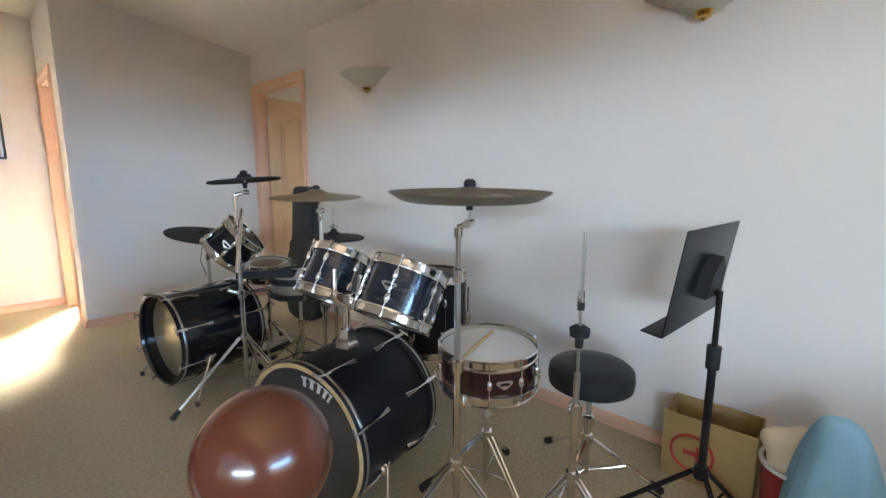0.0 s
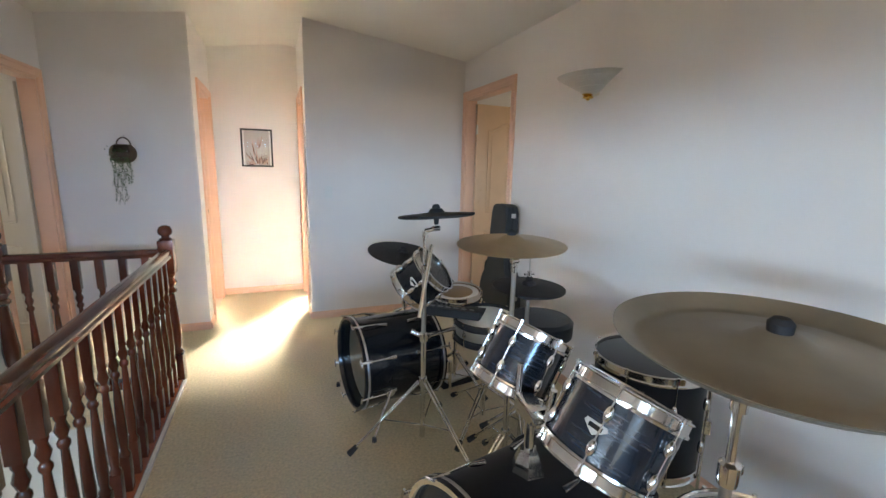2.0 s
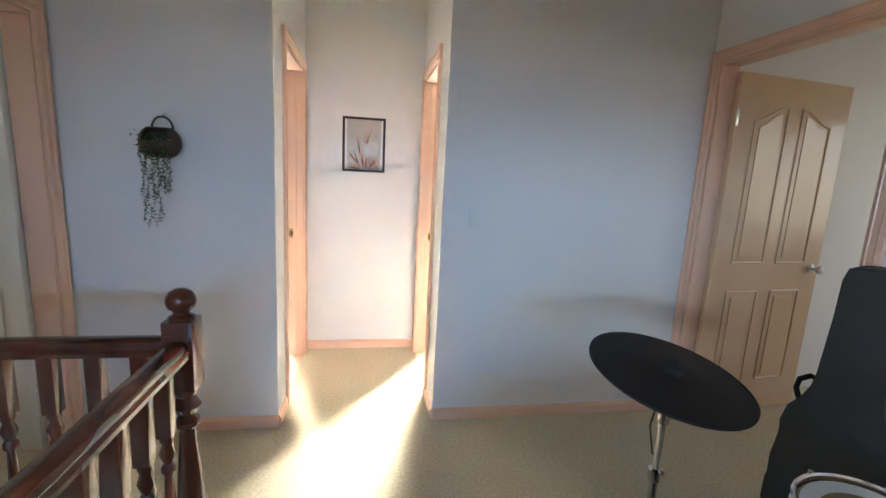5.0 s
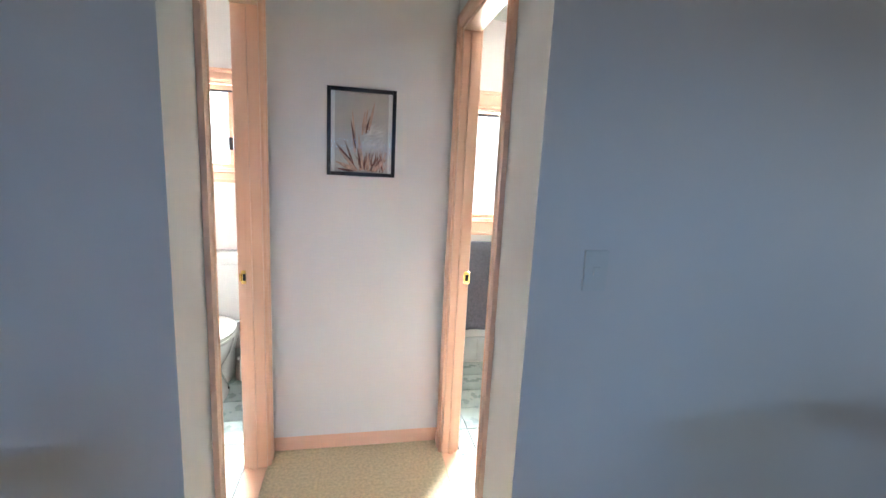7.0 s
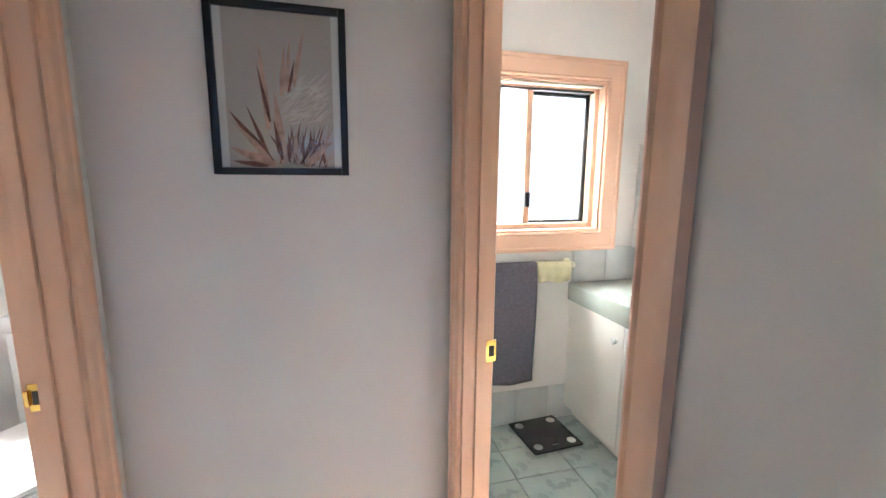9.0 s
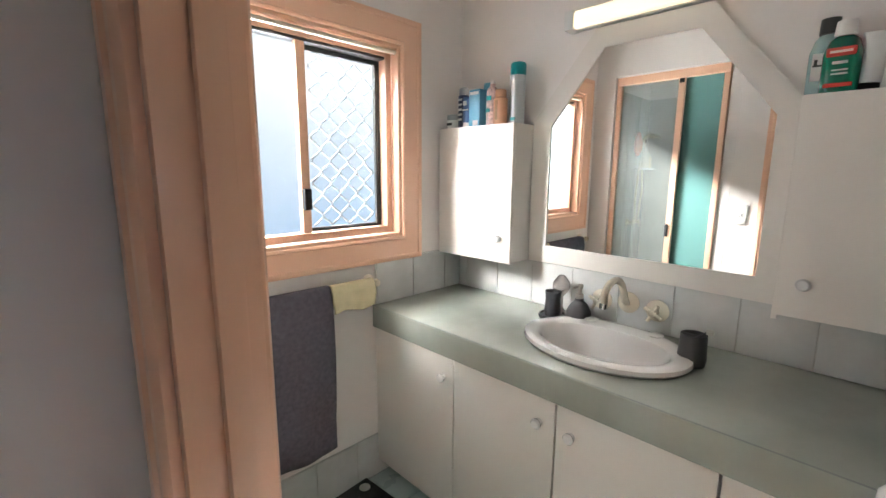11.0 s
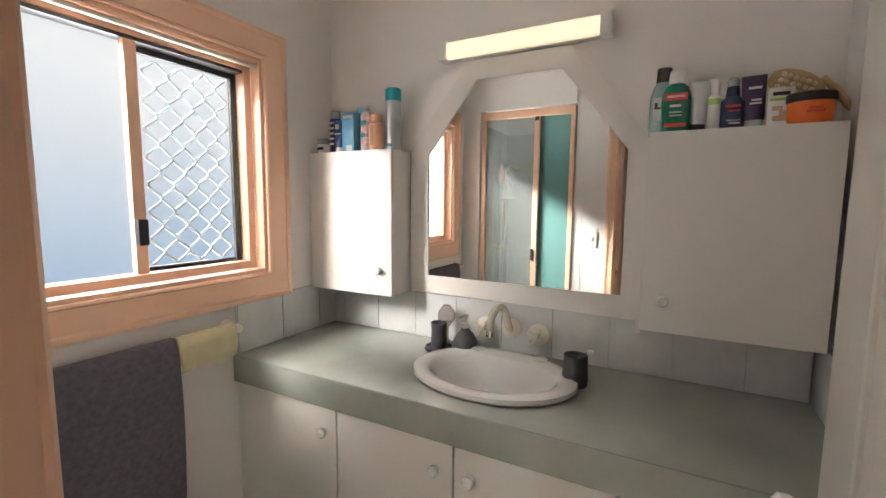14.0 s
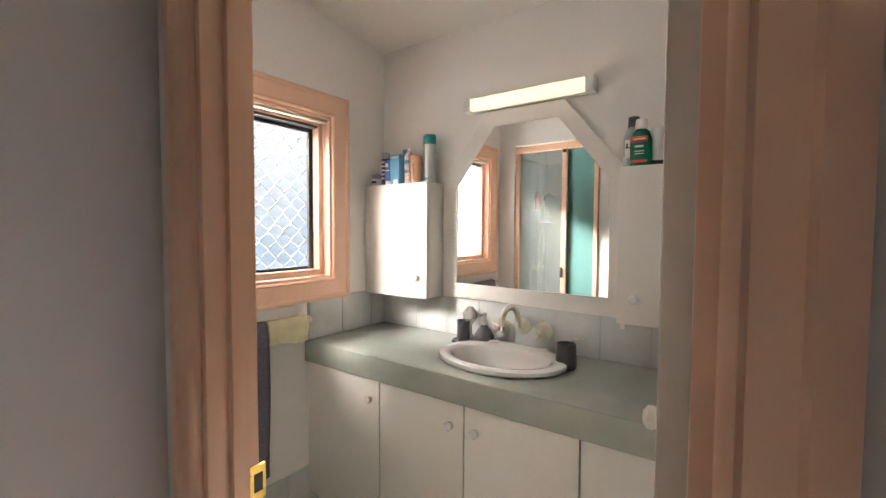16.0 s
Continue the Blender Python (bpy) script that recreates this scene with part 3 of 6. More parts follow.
bal = thing("balustrade", Matrix.Identity(4), "mahogany stained timber balustrade round the stair void", "balustrade")
RX, RY = -0.905, -0.955
for x, y in ((RX, RY), (-1.735, RY), (RX, -4.75)):
    nw = post(bal, "newel_post", x, y, 0.0, 0.95, 0.041, 0.038)
    part("newel_knob", turned([(0, 0.948), (0.036, 0.95), (0.036, 0.958), (0.022, 0.965), (0.022, 0.975), (0.036, 0.985), (0.041, 1.0), (0.040, 1.015), (0.031, 1.032), (0.014, 1.041), (0, 1.042)], 20, Matrix.Translation((x, y, 0))), MAHO, nw)
nw = thing("newel_post", Matrix.Identity(4), "mahogany newel post with a round knob at the stair head", "newel post")
NX, NY, NZ = NEWEL
bm = boxed(NX - 0.042, NX + 0.042, NY - 0.042, NY + 0.042, 0.0, 0.22, 0.003)
box(bm, NX - 0.042, NX + 0.042, NY - 0.042, NY + 0.042, NZ - 0.26, NZ - 0.080, 0.004)
lathe(bm, [(0, 0.22), (0.036, 0.22), (0.041, 0.24), (0.030, 0.26), (0.036, 0.30), (0.040, 0.36), (0.034, 0.48), (0.024, 0.62), (0.036, 0.64), (0.036, 0.66), (0.026, 0.68), (0.040, 0.73), (0.028, NZ - 0.30), (0.038, NZ - 0.28), (0.038, NZ - 0.26), (0, NZ - 0.26)], 20, Matrix.Translation((NX, NY, 0)))
part("post", bm, MAHO, nw)
part("knob", turned([(0, NZ - 0.082), (0.040, NZ - 0.080), (0.040, NZ - 0.072), (0.030, NZ - 0.064), (0.030, NZ - 0.056), *((0.056 * math.cos(math.pi * k / 24), NZ + 0.056 * math.sin(math.pi * k / 24)) for k in range(-8, 12)), (0, NZ + 0.056)], 36, Matrix.Translation((NX, NY, 0))), MAHO, nw)
rail = [(-0.034, 0), (-0.034, 0.012), (-0.027, 0.020), (-0.030, 0.030), (-0.026, 0.042), (-0.012, 0.050), (0.012, 0.050), (0.026, 0.042), (0.030, 0.030), (0.027, 0.020), (0.034, 0.012), (0.034, 0)]
part("handrail", prism(bmesh.new(), [(RX + a, 0.845 + c) for a, c in rail], "y", -4.71, RY - 0.04), MAHO, bal)
part("handrail", prism(bmesh.new(), [(RY + a, 0.845 + c) for a, c in rail], "x", -1.695, RX - 0.04), MAHO, bal)
part("base_rail", boxed(RX - 0.035, RX + 0.030, -4.71, RY - 0.04, 0.0, 0.022, 0.004), mat("mahogany_light", (0.30, 0.085, 0.035), 0.25, var=0.2, bump=0.02, coat=0.6), bal)
part("base_rail", boxed(-1.695, RX - 0.04, RY - 0.035, RY + 0.035, 0.0, 0.05, 0.004), MAHO, bal)
y = RY - 0.135
while y > -4.65:
    post(bal, "baluster", RX, y, 0.022, 0.823, 0.020, 0.019)
    y -= 0.118
for i in range(6):
    post(bal, "baluster", -1.735 + (i + 1) * 0.1186, RY, 0.05, 0.795, 0.020, 0.019)
solo("trim_void_edge", box(boxed(VX - 0.012, RX + 0.052, VY0, VY1 + 0.06, -0.2, -0.004, 0.002), RX + 0.031, RX + 0.050, -4.7, RY - 0.03, -0.004, 0.018, 0.003), DOORW, "white painted timber edge of the stair void", "trim", "structure")


# ---- landing: wall things ----
def sconce(y):
    ob = thing("wall_sconce", pose(1.52, y, 1.847) @ Matrix.Diagonal((1.14, 1.12, 0.80, 1)), "frosted ribbed glass uplight sconce with a brass finial, unlit", "wall lamp", "sconces on the landing wall")
    bm = bmesh.new()
    seg, prof = 28, [(0.018, 0.02), (0.045, 0.032), (0.095, 0.075), (0.150, 0.118), (0.205, 0.155), (0.212, 0.163), (0.20, 0.158), (0.145, 0.124), (0.09, 0.082), (0.04, 0.04)]
    rings = []
    for i, (r, z) in enumerate(prof):
        rings.append([bm.verts.new((-max(0.0, math.sin(math.pi * k / seg)) * r * 0.78, math.cos(math.pi * k / seg) * r, z)) for k in range(seg + 1)])
    for a, c in zip(rings, rings[1:]):
        for k in range(seg):
            bm.faces.new((a[k], a[k + 1], c[k + 1], c[k]))
    part("shade", bm, FROST, ob)
    for i in range(4):
        r, z = 0.065 + i * 0.036, 0.053 + i * 0.027
        tb = bmesh.new()
        tube(tb, [(-math.sin(math.pi * k / 14) * r * 0.79, math.cos(math.pi * k / 14) * r * 1.01, z) for k in range(15)], 0.003, 6)
        part("rib", tb, FROST, ob)
    part("finial", turned([(0, -0.012), (0.008, -0.008), (0.010, 0.0), (0.026, 0.006), (0.028, 0.014), (0.020, 0.022), (0.032, 0.030), (0.030, 0.036), (0, 0.036)], 20, pose(-0.024, 0, 0)), BRASS, ob, "polished brass finial")
    part("back_plate", boxed(-0.006, 0, -0.06, 0.06, 0.02, 0.14, 0.002), IVORY, ob)
    return ob


sconce(-1.88)
sconce(-4.01)


def switch(name, m, label, w=0.068, h=0.112):
    ob = thing(name, m, label, "light switch")
    part("plate", boxed(-w / 2, w / 2, -0.009, 0, -h / 2, h / 2, 0.003), SWITCHP, ob)
    part("rocker", boxed(-0.010, 0.010, -0.014, -0.008, -0.012, 0.012, 0.002), SWITCHP, ob)
    return ob


switch("light_switch", pose(0.20, 0, 1.187), "white plastic single light switch on the landing wall")
switch("light_switch", pose(0.095, 1.095, 1.15, 0, 0, 90), "white plastic single light switch beside the shower")

# framed print in the corridor
pic = thing("framed_print", pose(-0.412, PW, 1.59), "black framed print of a rust-coloured protea flower", "picture")
w, h = 0.156, 0.197
for nm, a in (("frame_side", (-w, -w + 0.017, -h, h)), ("frame_side", (w - 0.017, w, -h, h)), ("frame_top", (-w + 0.017, w - 0.017, h - 0.017, h)), ("frame_bottom", (-w + 0.017, w - 0.017, -h, -h + 0.017))):
    part(nm, boxed(a[0], a[1], -0.018, 0, a[2], a[3], 0.002), FRAMEB, pic)
paper = part("paper", boxed(-w + 0.017, w - 0.017, -0.006, -0.002, -h + 0.017, h - 0.017), PRINTPAPER, pic)
for sx in (-1, 1):
    part("mat_strip", boxed(sx * (w - 0.026) - 0.0085, sx * (w - 0.026) + 0.0085, -0.0066, -0.0062, -h + 0.017, h - 0.017), SWITCHP, paper)
rng = random.Random(4)
iw, ih = w - 0.036, h - 0.019


def blade(bmm, x0, z0, x1, z1, wd, i, belly=0.35):
    """A printed petal from base to tip, in shares of the paper's half width and half height."""
    p, q = Vector((x0 * iw, 0, z0 * ih)), Vector((x1 * iw, 0, z1 * ih))
    d = q - p
    sd = Vector((d.z, 0, -d.x)).normalized() * wd
    pts = [p - sd * 0.6, p + d * belly - sd, p + d * 0.75 - sd * 0.5, q, p + d * 0.75 + sd * 0.42, p + d * belly + sd, p + sd * 0.6]
    for v in pts:
        v.x, v.z, v.y = max(-iw, min(iw, v.x)), max(-ih, min(ih, v.z)), -0.0070 - 0.000012 * i
    bmm.faces.new([bmm.verts.new(v) for v in pts])


petals = {"fluff": bmesh.new(), "rust": bmesh.new(), "pale": bmesh.new()}
k = 0
for i in range(110):
    x, z = rng.uniform(-0.05, 0.75), rng.uniform(-0.42, 0.12)
    blade(petals["fluff"], x, z, x + rng.uniform(0.16, 0.38), z + rng.uniform(0.04, 0.24), 0.0016, k)
    k += 1
for i in range(70):
    x, a = rng.uniform(-0.1, 0.85), rng.uniform(-0.35, 0.5)
    blade(petals["rust" if i % 3 else "pale"], x, rng.uniform(-1.0, -0.75), x + a * 0.6, rng.uniform(-0.72, -0.35), rng.uniform(0.0016, 0.0036), k)
    k += 1
for x0, z0, x1, z1, wd, tone in ((-0.25, -0.5, -0.36, 0.62, 0.0085, "pale"), (-0.22, -0.4, -0.42, 0.34, 0.005, "rust"), (0.02, -0.05, 0.12, 0.62, 0.0065, "pale"), (0.12, 0.0, 0.22, 0.72, 0.005, "pale"),
                                 (0.26, 0.08, 0.50, 0.84, 0.0062, "pale"), (0.16, 0.0, 0.30, 0.44, 0.004, "rust"), (-0.2, -0.95, -0.98, -0.26, 0.010, "rust"), (-0.25, -0.9, -0.95, -0.38, 0.007, "pale"),
                                 (-0.3, -0.8, -0.66, -0.18, 0.005, "rust"), (-0.15, -0.98, -1.0, -0.74, 0.013, "pale"), (-0.3, -1.0, -0.95, -0.92, 0.008, "rust"), (0.02, -0.95, -0.12, 0.02, 0.011, "pale"),
                                 (0.42, -1.0, 0.98, -0.62, 0.010, "pale"), (-0.02, -0.9, -0.16, -0.35, 0.006, "rust")):
    blade(petals[tone], x0, z0, x1, z1, wd, k)
    k += 1
for nm, mtl in (("fluff", FLUFF), ("rust", PETAL), ("pale", PETALL)):
    part("printed_petals", petals[nm], mtl, paper)
part("glass", boxed(-w + 0.017, w - 0.017, -0.012, -0.010, -h + 0.017, h - 0.017), PGLASS, pic)

# wicker wall basket with trailing plant
bk = thing("wall_basket_planter", pose(-1.315, 0, 1.485), "dark wicker wall basket with trailing green succulent", "wall planter")
bm = bmesh.new()
seg, nr = 30, 16
rings = []
for j in range(nr + 1):
    u = -1.2 + 2.25 * j / nr
    rr = 0.086 * math.cos(u) ** 0.8 if abs(u) < 1.55 else 0.0
    ring = []
    for k in range(seg):
        a = 2 * math.pi * k / seg
        wob = 1 + 0.035 * (1 if (j + k) % 2 else -1)
        ring.append(bm.verts.new((rr * wob * math.cos(a), -0.062 + 0.062 * math.sin(a) * rr / 0.086 * wob, 0.075 * math.sin(u))))
    rings.append(ring)
for a, c in zip(rings, rings[1:]):
    for k in range(seg):
        j = (k + 1) % seg
        mid = (a[k].co + c[j].co) / 2
        if mid.z > 0.0 and mid.y < -0.075 and abs(mid.x) < 0.052 and mid.z < 0.062:
            continue
        bm.faces.new((a[k], a[j], c[j], c[k]))
part("basket", bm, WICK, bk)
part("handle", tube(bmesh.new(), [(0.045 * math.cos(math.pi * i / 12), -0.03, 0.062 + 0.055 * math.sin(math.pi * i / 12)) for i in range(13)], 0.005, 8), WICK, bk)
part("hook", rod(bmesh.new(), (0, 0, 0.135), (0, -0.035, 0.118), 0.003), STEEL, bk)
soil = bmesh.new()
lv = bmesh.new()
rng = random.Random(7)
def leafat(bmm, p, size):
    a, c = rng.uniform(0, 6.28), rng.uniform(-0.8, 0.8)
    d = Vector((math.cos(a) * math.cos(c), math.sin(a) * math.cos(c), math.sin(c)))
    s = d.cross(Vector((0.3, 0.5, 0.8))).normalized() * size * 0.32
    n = d.cross(s).normalized() * size * 0.12
    v = [bmm.verts.new(x) for x in (p, p + d * size * 0.5 + s + n, p + d * size, p + d * size * 0.5 - s + n)]
    bmm.faces.new(v)
for i in range(340):
    leafat(lv, Vector((rng.gauss(-0.012, 0.026), -0.105 + rng.gauss(0, 0.014), rng.gauss(-0.02, 0.024))), 0.017)
part("leaf_clump", lv, LEAF, bk)
for i in range(15):
    vb = bmesh.new()
    x, y0 = -0.062 + 0.0085 * i + rng.uniform(-0.004, 0.004), -0.115 + rng.uniform(-0.012, 0.03)
    L = rng.choice((0.16, 0.22, 0.27, 0.33, 0.36)) if i < 10 else rng.choice((0.12, 0.2))
    pts, z = [], -0.04
    while z > -0.04 - L:
        pts.append(Vector((x + 0.006 * math.sin(z * 40 + i), y0 + 0.004 * math.cos(z * 30 + i), z)))
        z -= 0.012
    for p, q in zip(pts, pts[1:]):
        rod(vb, p, q, 0.0008, seg=4)
        for r in range(2):
            leafat(vb, p, 0.0135)
    part("trailing_stem", vb, LEAF, bk)


# ---- drum kits ----
def tilt_to(p, up, spin=0.0):
    q = Vector((0, 0, 1)).rotation_difference(Vector(up).normalized())
    return Matrix.Translation(p) @ q.to_matrix().to_4x4() @ pose(0, 0, 0, 0, 0, spin)


def drum(name, m, r, depth, shell, top, bottom, label, lugs=6, hoop=None, category="drum", group="", lug_len=None, badge=0.0):
    """A drum along local z from 0 (bottom head) to depth (top head)."""
    hoop = hoop or CHROME
    ob = thing(name, m, label, category, group)
    part("shell", turned([(r, 0.004), (r, depth - 0.004)], 48), shell, ob)
    part("top_head", turned([(0, depth + 0.001), (r * 0.96, depth + 0.001), (r, depth - 0.003)], 48), top, ob)
    part("bottom_head", turned([(0, -0.001), (r * 0.96, -0.001), (r, 0.003)], 48), bottom, ob)
    for z, s in ((depth, 1), (0, -1)):
        part("hoop", turned([(r + 0.002, z - s * 0.022), (r + 0.010, z - s * 0.022), (r + 0.011, z - s * 0.016), (r + 0.006, z - s * 0.012), (r + 0.006, z + s * 0.010), (r + 0.012, z + s * 0.014), (r + 0.006, z + s * 0.017), (r + 0.002, z + s * 0.012), (r + 0.002, z - s * 0.022)], 48), hoop, ob)
    L = lug_len or min(0.055, depth * 0.30)
    for k in range(lugs):
        a = 360.0 * (k + 0.5) / lugs
        mm = pose(0, 0, 0, 0, 0, a)
        centres = (depth / 2,) if depth < 0.16 else (depth * 0.28, depth * 0.72)
        for cz in centres:
            bm = bmesh.new()
            bmesh.ops.create_uvsphere(bm, u_segments=12, v_segments=8, radius=1.0, matrix=mm @ Matrix.Translation((r + 0.007, 0, cz)) @ Matrix.Diagonal((0.012, 0.0115, L / 2, 1)))
            lg = part("lug", bm, CHROME, ob)
        bm = bmesh.new()
        for z0, z1 in ((depth * 0.5, depth + 0.012), (depth * 0.5, -0.012)):
            rod(bm, mm @ Vector((r + 0.012, 0, z0)), mm @ Vector((r + 0.012, 0, z1)), 0.0021, seg=8)
            rod(bm, mm @ Vector((r + 0.012, 0, z1 - 0.004)), mm @ Vector((r + 0.012, 0, z1 + 0.008)), 0.0055, seg=8)
        part("tension_rod", bm, CHROME, ob)
    if badge is not None:
        mb = pose(0, 0, depth * 0.5, 0, 0, badge)
        bm = prism(bmesh.new(), [(-0.026, 0.013), (-0.030, 0.004), (-0.016, -0.008), (0, -0.019), (0.016, -0.008), (0.030, 0.004), (0.026, 0.013)], "x", r + 0.002, r + 0.004)
        bm.transform(mb)
        bd = part("badge", bm, STEEL, ob, "small metal maker's badge")
        bm = boxed(r + 0.004, r + 0.005, -0.017, 0.017, -0.004, 0.007)
        bm.transform(mb)
        part("badge_plate", bm, BLACK, bd)
    return ob


def bass_drum(name, p, n, r, depth, shell, front, label, hoopm, stripe, nl=8, spur=0.12, logo=None, front_inset=0.03, knob_up=True):
    """A bass drum lying with its front centre at p, facing n."""
    n = Vector(n).normalized()
    m = Matrix.Translation(p) @ Matrix(((n.x, n.y, 0, 0), (n.y, -n.x, 0, 0), (0, 0, 1, 0), (0, 0, 0, 1))).to_4x4()
    # local +x is the way it faces, z is up
    xax, zax = n, Vector((0, 0, 1))
    yax = zax.cross(xax)
    m = Matrix(((xax.x, yax.x, 0, p[0]), (xax.y, yax.y, 0, p[1]), (0, 0, 1, p[2]), (0, 0, 0, 1)))
    ob = thing(name, m, label, "bass drum", "bass drums")
    ax = pose(0, 0, 0, 0, 90, 0)
    part("shell", turned([(r, -depth + 0.02), (r, -0.02)], 64, ax), shell, ob)
    part("front_head", turned([(0, -front_inset), (r * 0.985, -front_inset)], 64, ax), front, ob)
    part("rear_head", turned([(0, -depth + front_inset), (r * 0.985, -depth + front_inset)], 64, ax), HEADB, ob)
    for z0, z1, nm in ((-0.042, 0.0, "front_hoop"), (-depth, -depth + 0.042, "rear_hoop")):
        part(nm, turned([(r + 0.003, z0), (r + 0.014, z0 + 0.003), (r + 0.014, z1 - 0.003), (r + 0.010, z1), (r - 0.002, z1), (r - 0.004, z1 - 0.003), (r - 0.004, z0), (r + 0.003, z0)], 64, ax), hoopm, ob)
        zz = z0 - 0.006 if nm == "front_hoop" else z1 + 0.002
        part("silver_inlay", turned([(r + 0.0148, (z0 + z1) / 2 - 0.006), (r + 0.0158, (z0 + z1) / 2 - 0.004), (r + 0.0158, (z0 + z1) / 2 + 0.004), (r + 0.0148, (z0 + z1) / 2 + 0.006), (r + 0.0148, (z0 + z1) / 2 - 0.006)], 64, ax), stripe, ob)
    if logo:
        part("hoop_edge", turned([(r - 0.0045, -0.012), (r - 0.0045, 0.0012), (r + 0.0095, 0.0012), (r + 0.0112, -0.0006)], 64, ax), WOODL, ob, "bare maple front edge of the hoop")
    for k in range(nl):
        a = 2 * math.pi * (k + 0.5) / nl
        c, s = math.cos(a), math.sin(a)
        for z0, z1 in ((0.004, -depth * 0.33), (-depth - 0.004, -depth * 0.67)):
            d = 1 if z0 > -depth / 2 else -1
            bm = bmesh.new()
            rod(bm, (z0 + d * 0.006, c * (r + 0.020), s * (r + 0.020)), (z1 + d * 0.03, c * (r + 0.016), s * (r + 0.016)), 0.0034, seg=8)
            rod(bm, (z0 - d * 0.048, c * (r + 0.012), s * (r + 0.012)), (z0 + d * 0.012, c * (r + 0.021), s * (r + 0.021)), 0.009, 0.006, seg=8)
            t = Vector((0, -s, c))
            rod(bm, Vector((z0 + d * 0.014, c * (r + 0.021), s * (r + 0.021))) - t * 0.022, Vector((z0 + d * 0.014, c * (r + 0.021), s * (r + 0.021))) + t * 0.022, 0.0045, seg=8)
            part("claw_rod", bm, CHROME, ob)
            bm = bmesh.new()
            rod(bm, (z1 - d * 0.02, c * (r + 0.001), s * (r + 0.001)), (z1 + d * 0.035, c * (r + 0.014), s * (r + 0.014)), 0.011, 0.006, seg=10)
            part("lug", bm, CHROME, ob)
    for s in (-1, 1):
        a = -0.42
        b0 = Vector((-depth * 0.30, s * (r + 0.005) * math.cos(a), (r + 0.005) * math.sin(a)))
        bm = turned([(0, 0), (0.028, 0), (0.026, 0.012), (0.012, 0.022), (0, 0.024)], 16, aim(b0, b0 + Vector((0, s * 0.1, -0.03)))[0])
        sp = part("spur_bracket", bm, CHROME, ob)
        foot = Vector((-depth * 0.30 + 0.13, s * (r + spur), -p[2] + 0.012))
        bm = rod(bmesh.new(), b0 + Vector((0, s * 0.02, 0.02)), foot, 0.0065)
        rod(bm, b0.lerp(foot, 0.35), b0.lerp(foot, 0.5), 0.010)
        part("spur_leg", bm, CHROME, sp)
        part("rubber_foot", turned([(0, -0.012), (0.013, -0.012), (0.012, 0.012), (0, 0.016)], 12, Matrix.Translation(foot)), RUBBER, sp)
    if logo:
        lb = bmesh.new()
        u = 0.0
        for wdt in (0.020, 0.030, 0.034, 0.040, 0.034):
            for q in ((0, wdt * 0.86, 0.030, 0.037), (wdt * 0.2, wdt * 0.62, 0.0, 0.030)):
                a0 = 0.62 - (u + (q[0] + q[1]) / 2) / (r * 0.80)
                cy, cz = math.sin(a0), math.cos(a0)
                mm = Matrix(((1, 0, 0, -front_inset + 0.0006), (0, cz, cy, cy * r * 0.70), (0, -cy, cz, cz * r * 0.70), (0, 0, 0, 1)))
                box(lb, 0, 0.0008, -(q[1] - q[0]) / 2, (q[1] - q[0]) / 2, q[2], q[3], 0, mm)
            u += wdt
        part("logo_shape", lb, logo, ob, "silver printed shapes on the head")
    return ob


def tripod(parent, x, y, hub, spread, a0, r=0.0085, foot=0.016, flat=True, metal=None):
    """Three braced legs from a hub height down to the floor, under a stand whose base is at the origin of parent."""
    metal = metal or CHROME
    part("leg_collar", turned([(0, hub - 0.02), (0.022, hub - 0.02), (0.024, hub), (0.020, hub + 0.022), (0, hub + 0.022)], 16, pose(x, y, 0)), metal, parent)
    for k in range(3):
        a = radians(a0 + 120 * k)
        e = Vector((x + spread * math.cos(a), y + spread * math.sin(a), 0.026))
        s = Vector((x + 0.022 * math.cos(a), y + 0.022 * math.sin(a), hub))
        o = Vector((-math.sin(a), math.cos(a), 0)) * 0.010
        bm = bmesh.new()
        for side in ((-1, 1) if flat else (0,)):
            rod(bm, s + o * side, e + o * side * 0.55, r * (0.62 if flat else 1), seg=8)
        lo = Vector((x, y, max(0.05, hub * 0.32)))
        rod(bm, lo, s.lerp(e, 0.55), r * 0.5, seg=8)
        lg = part("leg", bm, metal, parent)
        d = (e - s).normalized()
        part("rubber_foot", rod(bmesh.new(), e - d * 0.03, e + d * 0.022, foot * 0.8, foot, 12), RUBBER, lg)


def stand(name, p, segs, hub, spread, a0, label, flat=True):
    """A stand with a stepped vertical pole: segs of (z0, z1, radius)."""
    ob = thing(name, pose(p[0], p[1], 0), label, "stand", "drum hardware")
    for i, (z0, z1, r) in enumerate(segs):
        part("pole", rod(bmesh.new(), (0, 0, z0), (0, 0, z1), r, seg=16), CHROME if i != 1 else STEEL, ob)
        if i:
            bm = turned([(0, z0 - 0.022), (r * 1.9, z0 - 0.022), (r * 2.1, z0 - 0.01), (r * 2.1, z0 + 0.018), (r * 1.4, z0 + 0.024), (0, z0 + 0.024)], 16)
            rod(bm, (0, 0, z0), (0.034, 0.012, z0), 0.006)
            box(bm, 0.026, 0.034, -0.006, 0.030, z0 - 0.010, z0 + 0.010, 0.003)
            part("clamp", bm, CHROME, ob)
    tripod(ob, 0, 0, hub, spread, a0, flat=flat)
    return ob


